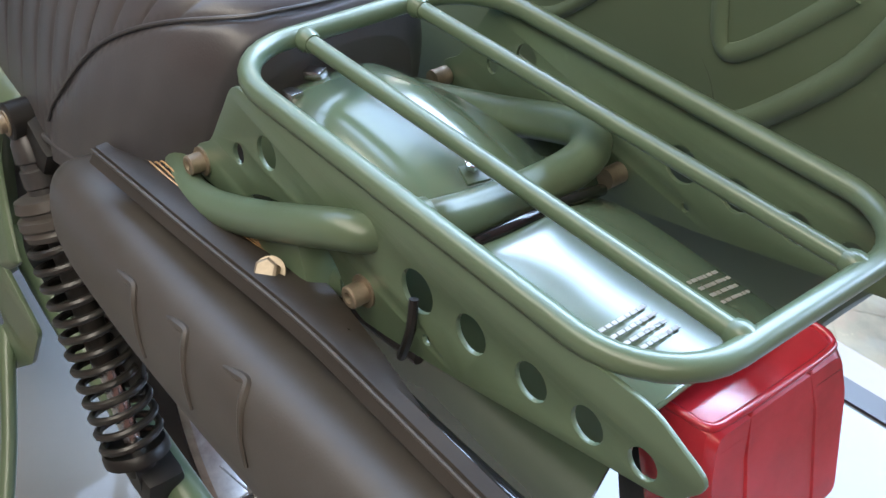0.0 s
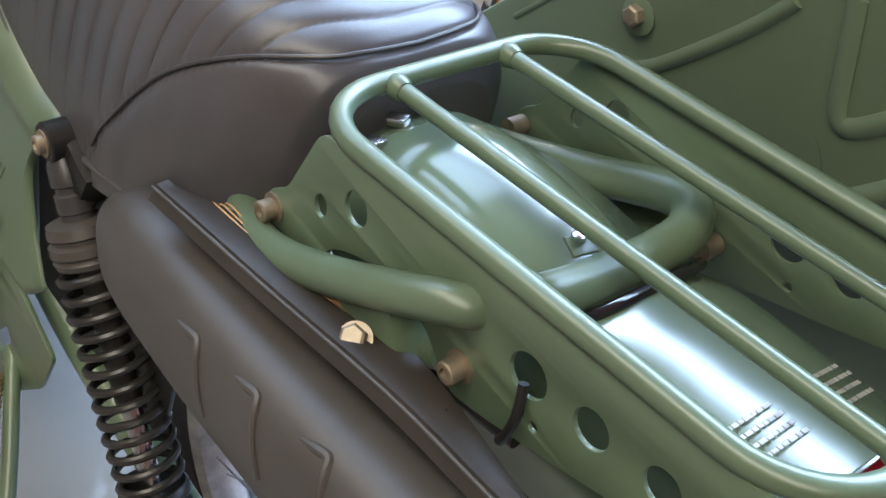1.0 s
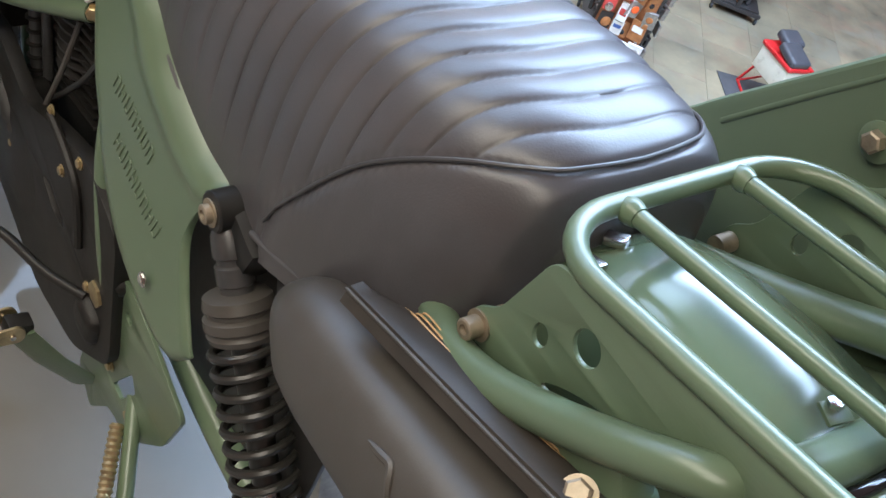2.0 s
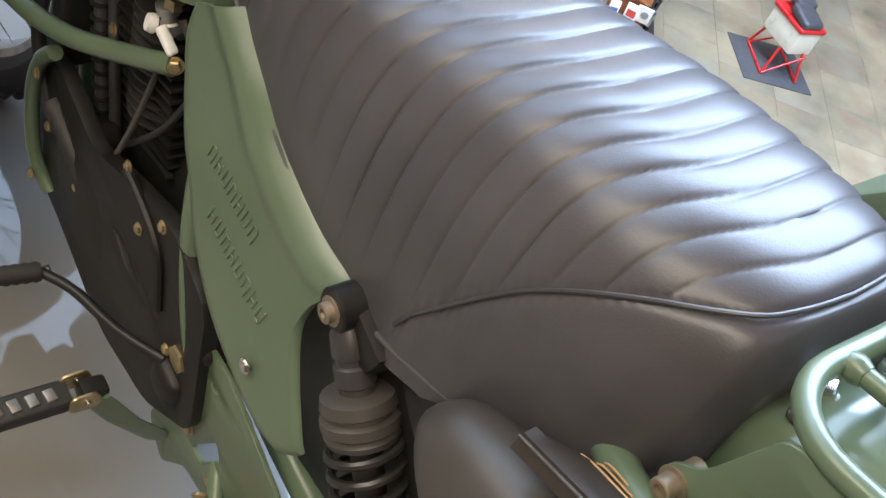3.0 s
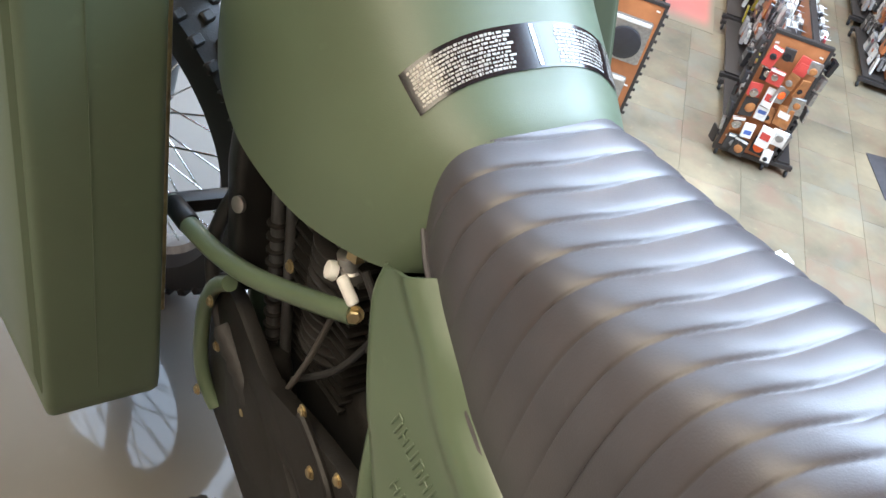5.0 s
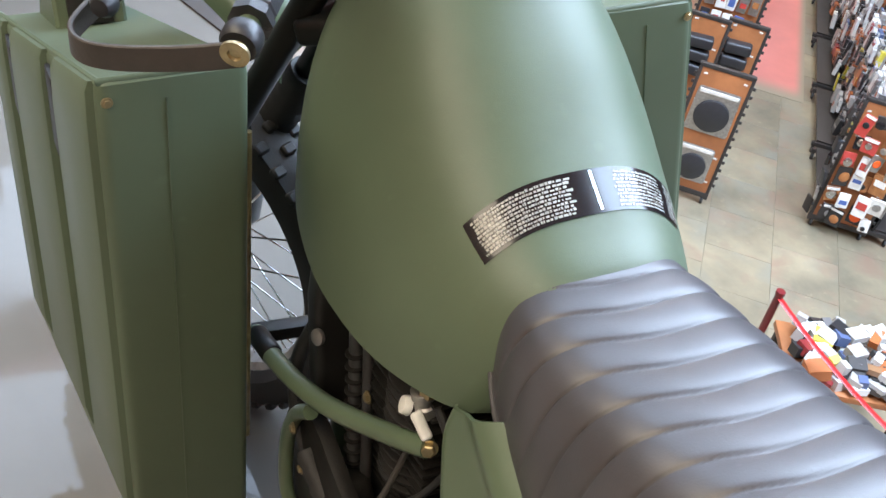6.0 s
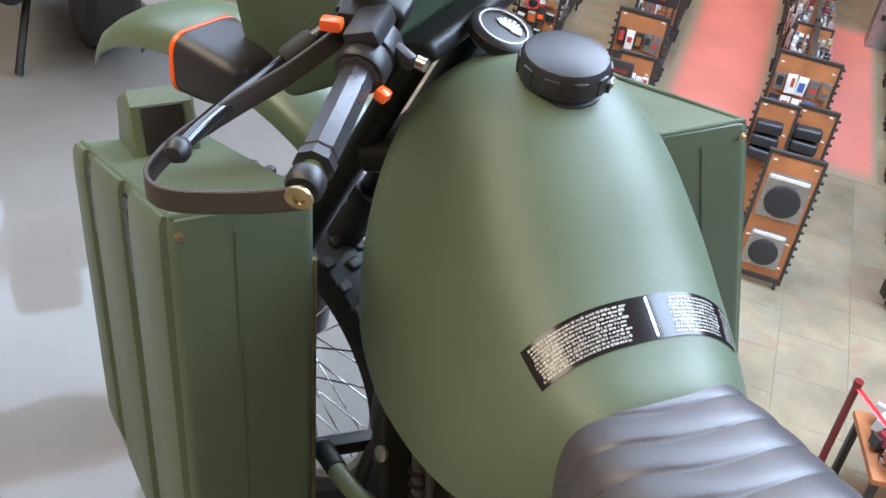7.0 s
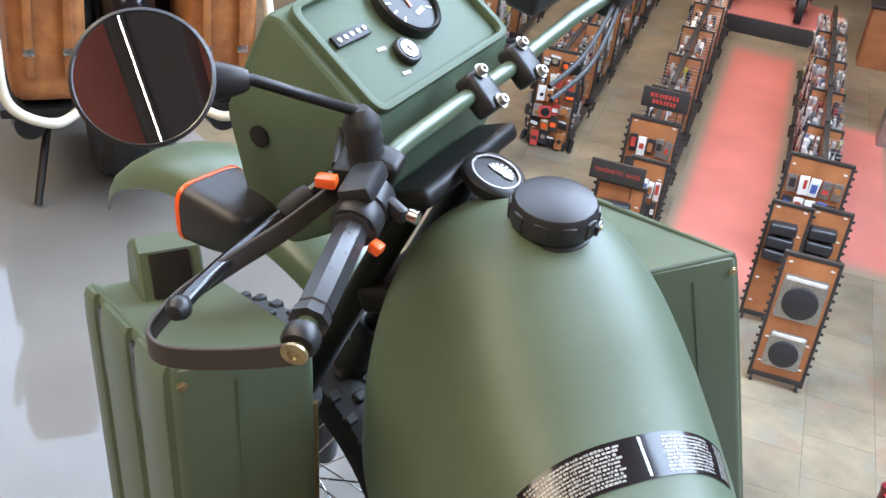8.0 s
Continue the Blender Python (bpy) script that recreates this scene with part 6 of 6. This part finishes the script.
def build_end_board(m, width, height, style, seed):
    """A framed orange board that closes a row, with what hangs on it. Faces its own -y."""
    rnd = random.Random(seed)
    eb = tagged(part("end_board", block((width, 0.03, height - 0.1), m @ pose(0, 0, 0.1 + (height - 0.1) / 2), 0.004), WOOD), "orange-brown framed end board with hanging goods", "display board", "end boards of the rows")
    for sx in (-1, 1):
        part("edge_strip", block((0.03, 0.045, height - 0.06), m @ pose(sx * width / 2, 0, 0.06 + (height - 0.06) / 2), 0.004), TRIM, eb)
        part("caster", turned([(0.028, -0.012), (0.036, -0.010), (0.036, 0.010), (0.028, 0.012)], m @ pose(sx * width * 0.44, 0, 0.037, 0, 90, 0), 14), RUBBER, eb)
        for k in range(int(height / 0.085) - 2):
            part("slot_tab", block((0.030, 0.012, 0.030), m @ pose(sx * (width / 2 + 0.024), -0.012, 0.22 + 0.085 * k), 0.003, 1), TRIM, eb)
            if k % 3 == 0:
                part("price_tag", block((0.034, 0.003, 0.016), m @ pose(sx * (width / 2 - 0.055), -0.019, 0.24 + 0.085 * k, 0, 8 * sx, 0), 0), CARD, eb)
    part("top_strip", block((width + 0.03, 0.045, 0.035), m @ pose(0, 0, height), 0.004), TRIM, eb)
    part("bottom_strip", block((width + 0.03, 0.05, 0.05), m @ pose(0, 0, 0.10), 0.004), TRIM, eb)
    if style == "rounds":
        for z, r, mt in ((height - 0.44, 0.155, PLASTIC), (0.36, 0.13, PLASTIC)):
            it = tagged(part("round_package", plate(rounded([(-r * 1.25, -r * 1.15), (r * 1.25, -r * 1.15), (r * 1.2, r * 1.65), (-r * 1.2, r * 1.65)], 0.03), [], 0.006, m @ pose(0, -0.022, z, 90, 0, 0)), DULL), "clear package with a round black cover", "package", "round packages")
            part("round_cover", turned([(r, 0), (r * 0.98, 0.02), (r * 0.8, 0.032), (0, 0.036)], m @ pose(0, -0.026, z, 90, 0, 0), 32), mt, it)
            part("header_card", block((r * 2.2, 0.008, 0.035), m @ pose(0, -0.028, z + r * 1.4, 0, 0, 0), 0.002), CARD, it)
    elif style == "cards":
        for r in range(3):
            for k in range(5):
                x, z = -width * 0.36 + width * 0.18 * k + rnd.uniform(-0.008, 0.008), height - 0.29 - 0.25 * r + rnd.uniform(-0.015, 0.015)
                c = tagged(part("packet", block((width * 0.16, 0.02, rnd.uniform(0.17, 0.22)), m @ pose(x, -0.03 - rnd.uniform(0, 0.03), z, 0, rnd.uniform(-5, 5), rnd.uniform(-8, 8)), 0.004), rnd.choice((CARD, CARD, DULL, PLASTIC)) if r == 0 else rnd.choice((CARD, PLASTIC, TRIM, BLUEPRINT, SIGNRED))), "printed packet hanging on the end board", "packet", "packets on the end boards")
                part("print", block((width * 0.10, 0.003, rnd.uniform(0.05, 0.11)), m @ pose(x, -0.064, z + rnd.uniform(-0.03, 0.03)), 0), rnd.choice((LEATHER, TRIM, SIGNRED, BLUEPRINT, CREAM)), c)
    elif style == "blisters":
        for r in range(6):
            for k in range(4):
                w, h = width * rnd.uniform(0.17, 0.29), rnd.uniform(0.11, 0.21)
                at = m @ pose(-width * 0.34 + width * 0.225 * k + rnd.uniform(-0.03, 0.03), -0.04 - rnd.uniform(0, 0.09), height - 0.17 - 0.19 * r + rnd.uniform(-0.035, 0.035), rnd.uniform(-10, 6), rnd.uniform(-9, 9), rnd.uniform(-24, 24))
                pk = tagged(part("blister_pack", block((w, rnd.uniform(0.006, 0.03), h), at, 0.003, 1), rnd.choice((CARD, TRIM, LEATHER, TRIM, DULL, PLASTIC, BLACK_GLOSS, SIGNRED, CARD))), "packet with a small metal part on the end board", "packet", "blister packs")
                if rnd.random() < 0.6:
                    rr = w * rnd.uniform(0.22, 0.40)
                    part("moulded_part", turned([(rr, 0), (rr * 0.95, 0.006), (rr * 0.6, 0.012), (rr * 0.25, 0.010), (0, 0.010)], at @ pose(rnd.uniform(-0.01, 0.01), -0.012, rnd.uniform(-0.03, 0.01), 90, 0, 0), 14), rnd.choice((STEEL, BLACK_GLOSS, DULL, BLACK, LEATHER, ORANGE)), pk)
                else:
                    part("printed_panel", block((w * 0.7, 0.034, h * rnd.uniform(0.2, 0.5)), at @ pose(0, 0, rnd.uniform(-0.03, 0.03)), 0), rnd.choice((TRIM, CARD, SIGNRED, CREAM, BLUEPRINT, ORANGE)), pk)
                if rnd.random() < 0.4:
                    part("header_card", block((w * 0.9, 0.036, 0.022), at @ pose(0, 0, h / 2 - 0.015), 0), CARD, pk)
        for sx in (-1, 1):
            for r in range(7):
                tagged(part("hanging_packet", block((rnd.uniform(0.02, 0.05), 0.10, rnd.uniform(0.10, 0.17)), m @ pose(sx * (width / 2 + 0.04 + rnd.uniform(0, 0.04)), 0.02 + rnd.uniform(-0.04, 0.04), height - 0.16 - 0.17 * r, 0, rnd.uniform(-12, 12), rnd.uniform(-30, 30)), 0.008, 2), rnd.choice((TRIM, PLASTIC, DULL, BLACK_GLOSS, TRIM))), "dark packet hooked on the edge of the end board", "packet", "edge packets")
    elif style == "bags":
        for k in range(3):
            tagged(part("folded_bag", block((width * 0.7, 0.12, 0.11), m @ pose(-0.03, -0.08, height - 0.22 - 0.14 * k, 0, 3 * (k - 1), 0), 0.03, 3), PLASTIC), "folded black bag on the end board", "bag", "folded black bags")
    return eb


def lettering(words, size, m):
    """The words in the built-in font, centred on the pose's plane."""
    cu = bpy.data.curves.new("lettering", "FONT")
    cu.body, cu.size, cu.extrude = words, size, 0.001
    cu.align_x, cu.align_y = "CENTER", "CENTER"
    ob = bpy.data.objects.new("lettering", cu)
    me = bpy.data.meshes.new_from_object(ob)
    bpy.data.objects.remove(ob)
    bpy.data.curves.remove(cu)
    bm = bmesh.new()
    bm.from_mesh(me)
    bpy.data.meshes.remove(me)
    bm.transform(m)
    return bm


def build_sign(m, width, height, seed, words=""):
    s = tagged(part("aisle_sign", block((width, 0.025, height), m, 0.004), TRIM), "black aisle sign with red lettering", "sign", "aisle signs")
    if words:
        part("lettering", lettering(words, height * 0.28, m @ pose(0, -0.0135, 0, 90, 0, 0)), SIGNRED, s, smooth=False)
    else:
        rnd = random.Random(seed)
        for r in range(2):
            x = -width * (0.30 - 0.06 * r)
            while x < width * (0.26 - 0.02 * r):
                w = rnd.uniform(0.018, 0.032)
                part("letter_bar", block((w, 0.004, height * 0.20), m @ pose(x, -0.014, (0.16 - 0.32 * r) * height), 0), SIGNRED, s)
                x += w + 0.012
    for sx in (-0.3, 0.3):
        part("sign_post", bar(m @ Vector((sx * width, 0, -height / 2)), m @ Vector((sx * width, 0.02, -height / 2 - 0.16)), 0.006, 8), TRIM, s)
    return s


def build_shop():
    # the row with the round packages (along the aisle), then its neighbours
    A = AISLE
    build_end_board(A @ pose(0.0, 0.0, 0), 0.46, 1.33, "rounds", 1)
    build_end_board(A @ pose(0.14, 1.15, 0), 0.36, 1.30, "bags", 2)
    build_end_board(A @ pose(-0.22, 1.05, 0), 0.36, 1.30, "bags", 3)
    build_end_board(A @ pose(0.0, 2.2, 0), 0.62, 1.36, "cards", 4)
    for k in range(5):
        build_rack_unit(A @ pose(0.05, 2.45 + 1.32 * k, 0), 1.2, 1.22, 0.55, 10 + k)
    # row beyond the red-lit aisle
    B = A @ pose(-1.78, 0.75, 0)
    build_end_board(B @ pose(0.0, 0.05, 0), 0.46, 1.20, "bags", 5)
    build_end_board(B @ pose(0.16, 0.80, 0), 0.36, 1.18, "cards", 12)
    build_end_board(B @ pose(0.06, 1.60, 0), 0.52, 1.30, "cards", 6)
    build_sign(B @ pose(-0.06, -0.02, 1.33), 0.52, 0.20, 1, "MAGNETIC BAGS")
    build_sign(B @ pose(0.10, 1.72, 1.50), 0.50, 0.22, 2)
    for k in range(6):
        build_rack_unit(B @ pose(0.04, 1.80 + 1.32 * k, 0), 1.2, 1.22, 0.6, 30 + k, dense=0.75)
    # two rows farther off
    D = A @ pose(-3.10, 3.85, 0)
    build_end_board(D @ pose(0.0, 0.10, 0), 0.50, 1.28, "blisters", 21)
    for k in range(6):
        build_rack_unit(D @ pose(0.0, 0.2 + 1.5 * k, 0), 1.2, 1.26, 0.6, 50 + k)
    G = A @ pose(-4.7, 4.6, 0)
    build_end_board(G @ pose(0.0, -0.12, 0), 0.50, 1.28, "blisters", 22)
    for k in range(5):
        build_rack_unit(G @ pose(0.0, 1.5 * k, 0), 1.2, 1.26, 0.6, 70 + k)
    # the full row on the near side of the round packages
    C = A @ pose(1.58, 0.25, 0)
    build_end_board(C @ pose(-0.12, -0.02, 0), 0.52, 1.36, "blisters", 8)
    for k in range(6):
        build_rack_unit(C @ pose(0.0, 1.34 * k, 0), 1.2, 1.34, 0.75, 90 + k, end_board=False)
    H = A @ pose(3.1, 2.6, 0)
    for k in range(4):
        build_rack_unit(H @ pose(0.0, 1.5 * k, 0), 1.2, 1.30, 0.6, 110 + k, end_board=False)
    build_red_light(A)
    build_stool()
    build_rope()
    build_far_stage(A)


def build_red_light(A):
    # thin sheets coloured like the red light that falls on the aisle
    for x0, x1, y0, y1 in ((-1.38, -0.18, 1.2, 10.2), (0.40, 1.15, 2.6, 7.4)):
        lane = tagged(part("red_light_sheet", prism([(x0, y0), (x1, y0), (x1, y1), (x0, y1)], 0.001, 0.005), RED_TINT, smooth=False), "red light on the aisle floor, painted as a thin sheet", "floor strip", kind="structure")
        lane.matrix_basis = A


def build_stool():
    m = pose(8.98, 4.74, FLOOR_Z, 0, 0, -31)
    tagged(part("floor_mat", block((0.78, 0.76, 0.012), m @ pose(0, 0, 0.006), 0.004), GREYMAT), "square dark grey mat on the tiles", "mat")
    st_ = tagged(part("seat_stand", block((0.30, 0.46, 0.26), m @ pose(0.02, 0.02, 0.43, 0, 0, 20), 0.02), CREAM), "white and red display stand on a grey mat", "display stand")
    for a in (-1, 1):
        for b in (-1, 1):
            part("leg", bar(m @ Vector((0.02 + a * 0.13, 0.02 + b * 0.2, 0.32)), m @ Vector((0.02 + a * 0.20, 0.02 + b * 0.27, 0.02)), 0.014, 10), REDPAINT, st_)
        part("foot_rail", bar(m @ Vector((0.02 + a * 0.20, -0.25, 0.026)), m @ Vector((0.02 + a * 0.20, 0.29, 0.026)), 0.014, 10), REDPAINT, st_)
        part("brace", bar(m @ Vector((-0.18, a * 0.26, 0.04)), m @ Vector((0.20, a * 0.20, 0.30)), 0.010, 8), REDPAINT, st_)
    part("red_top", block((0.34, 0.50, 0.05), m @ pose(0.02, 0.02, 0.58, 0, 0, 20), 0.02, 3), REDPAINT, st_)
    for y, z, l in ((-0.08, 0.66, 0.30), (0.15, 0.70, 0.22)):
        tagged(part("saddle", block((0.25, l, 0.10), m @ pose(0.02, y, z, 12, 0, 20), 0.045, 4), VINYL), "black motorcycle saddle on the display stand", "saddle", "saddles on the stand")


def build_rope():
    posts = []
    for x, y in ((4.84, 3.98), (4.86, 1.95)):
        tagged(part("barrier_post", turned([(0.14, 0), (0.14, 0.012), (0.03, 0.03), (0.028, 0.04), (0.028, 0.94), (0.034, 0.95), (0.034, 0.98), (0, 0.985)], pose(x, y, FLOOR_Z), 20), POSTRED), "dark red barrier post", "barrier post", "barrier posts")
        posts.append((x, y))
    a, b = Vector((*posts[0], FLOOR_Z + 0.93)), Vector((*posts[1], FLOOR_Z + 0.93))
    pts = [a.lerp(b, t / 16) - Vector((0, 0, 0.10 * 4 * (t / 16) * (1 - t / 16))) for t in range(17)]
    tagged(part("barrier_belt", sweep(pts, 0.024, 8, flat=0.2), REDPAINT), "red belt hung between barrier posts", "belt")
    m = pose(5.28, 3.55, FLOOR_Z, 0, 0, -30)
    bin_ = tagged(part("bargain_table", block((0.9, 0.7, 0.05), m @ pose(0, 0, 0.55), 0.01), WOOD), "low wooden table heaped with packets", "table")
    for a in (-1, 1):
        for b in (-1, 1):
            part("leg", block((0.05, 0.05, 0.53), m @ pose(a * 0.40, b * 0.30, 0.265), 0.005), TRIM, bin_)
    bm = bmesh.new()
    rnd = random.Random(33)
    for k in range(90):
        block((rnd.uniform(0.06, 0.16), rnd.uniform(0.06, 0.16), rnd.uniform(0.03, 0.09)), m @ pose(rnd.uniform(-0.38, 0.38), rnd.uniform(-0.29, 0.29), 0.60 + rnd.uniform(0, 0.12), rnd.uniform(-15, 15), rnd.uniform(-15, 15), rnd.uniform(0, 90)), 0, bm=bm)
    tagged(part("heaped_packets", bm, GOODS, smooth=False), "bright packets heaped on the low table", "goods", kind="stuff")




def build_far_stage(A):
    s = tagged(part("stage", block((2.6, 1.6, 0.30), A @ pose(-0.9, 11.5, 0.15), 0.02), TRIM), "low dark stage with a pale top", "stage", kind="structure")
    part("stage_top", block((2.6, 1.6, 0.02), A @ pose(-0.9, 11.5, 0.312), 0.004), RED_TINT, s)
    for k, x in enumerate((-1.6, -0.4)):
        c = tagged(part("chrome_motorcycle", sweep(curve_points([A @ Vector((x, 11.0, 0.62)), A @ Vector((x, 11.4, 0.80)), A @ Vector((x, 11.9, 0.85)), A @ Vector((x, 12.2, 0.70))]), [0.10] * 25, 12), BLACK_GLOSS), "black and chrome motorcycle on the stage", "motorcycle", "motorcycles on the stage")
        for y in (10.95, 12.3):
            part("wheel", turned([(0.22, -0.05), (0.31, -0.06), (0.31, 0.06), (0.22, 0.05)], A @ pose(x, y, 0.632, 0, 90, 0), 28), RUBBER, c)
        part("engine", block((0.34, 0.42, 0.36), A @ pose(x, 11.6, 0.62), 0.08, 3), STEEL, c)
        part("handlebar", bar(A @ Vector((x - 0.4, 11.2, 1.15)), A @ Vector((x + 0.4, 11.2, 1.15)), 0.02, 8), STEEL, c)
    bd = tagged(part("shop_counter", block((5.0, 0.6, 1.0), A @ pose(3.2, 10.6, 0.5), 0.01), WOOD), "long orange-brown shop counter", "counter")
    part("counter_top", block((5.1, 0.7, 0.05), A @ pose(3.2, 10.6, 1.025), 0.008), TRIM, bd)
    cl = tagged(part("poster_column", block((0.34, 0.34, 1.75), A @ pose(1.15, 6.9, 0.875), 0.01), DULL), "grey column with small dark prints", "column")
    for k in range(5):
        for j in range(2):
            part("print", block((0.06, 0.004, 0.08), A @ pose(1.08 + 0.14 * j, 6.727, 0.45 + 0.27 * k), 0), TRIM, cl)


build_shop()


# ---- the other motorcycle on the deck ----
def build_other_bike():
    b = tagged(part("touring_motorcycle", turned([(0.17, -0.06), (0.30, -0.075), (0.33, -0.05), (0.335, 0), (0.33, 0.05), (0.30, 0.075), (0.17, 0.06)], pose(-0.20, 3.35, 0.335, 0, 90, 0), 40), RUBBER), "dark motorcycle with tan leather saddlebags on the deck", "motorcycle")
    part("fender", sweep(curve_points([(-0.20, 3.05, 0.45), (-0.20, 3.12, 0.66), (-0.20, 3.32, 0.76), (-0.20, 3.6, 0.74)]), 0.075, 14), BLACK_GLOSS, b)
    part("body", block((0.30, 0.9, 0.35), pose(-0.20, 4.0, 0.55), 0.10, 4), BLACK_GLOSS, b)
    part("front_wheel", turned([(0.17, -0.05), (0.33, -0.06), (0.33, 0.06), (0.17, 0.05)], pose(-0.20, 4.95, 0.335, 0, 90, 0), 36), RUBBER, b)
    for x in (-0.42, 0.045):
        bag = part("saddlebag", block((0.20, 0.36, 0.40), pose(x, 3.18, 0.56, -4, 0, 0), 0.05, 4), LEATHER, b, "tan leather saddlebag with straps")
        part("bag_flap", block((0.21, 0.37, 0.14), pose(x, 3.175, 0.72, -4, 0, 0), 0.05, 4), LEATHER, bag)
        for k in (-0.05, 0.05):
            part("strap", block((0.022, 0.012, 0.30), pose(x + k, 2.992, 0.60, -4, 0, 0), 0.004), LEATHER, bag)
            part("buckle", block((0.03, 0.008, 0.022), pose(x + k, 2.984, 0.52, -4, 0, 0), 0.003), STEEL, bag)
        s = -1 if x < -0.2 else 1
        part("guard_loop", sweep(curve_points([(x + s * 0.09, 3.40, 0.75), (x + s * 0.13, 3.15, 0.72), (x + s * 0.13, 2.98, 0.55), (x + s * 0.11, 2.93, 0.40), (x, 2.93, 0.34), (x - s * 0.08, 2.98, 0.36)]), 0.014, 12), CREAM, b)
    part("rear_body", block((0.36, 0.62, 0.34), pose(-0.20, 3.55, 0.62), 0.09, 4), BLACK_GLOSS, b)
    part("saddle", block((0.34, 0.72, 0.14), pose(-0.20, 3.75, 0.84, -5, 0, 0), 0.06, 4), VINYL, b)
    part("engine_block", block((0.52, 0.70, 0.42), pose(-0.20, 4.15, 0.34), 0.08, 3), ENGINE, b)
    for x in (-0.47, 0.07):
        part("exhaust_pipe", turned([(0.03, 0), (0.048, 0.03), (0.05, 0.62), (0.042, 0.68), (0.030, 0.68)], aim((x, 3.75, 0.26), (0, -1, 0.02)), 20), BLACK_GLOSS, b)
        part("bag_frame", block((0.22, 0.34, 0.03), pose(x + 0.03, 3.18, 0.335), 0.01), BLACK, b)
    part("prop_stand", bar((-0.38, 3.3, 0.35), (-0.46, 3.1, 0.01), 0.012, 10), BLACK, b)


build_other_bike()
build_tiles()
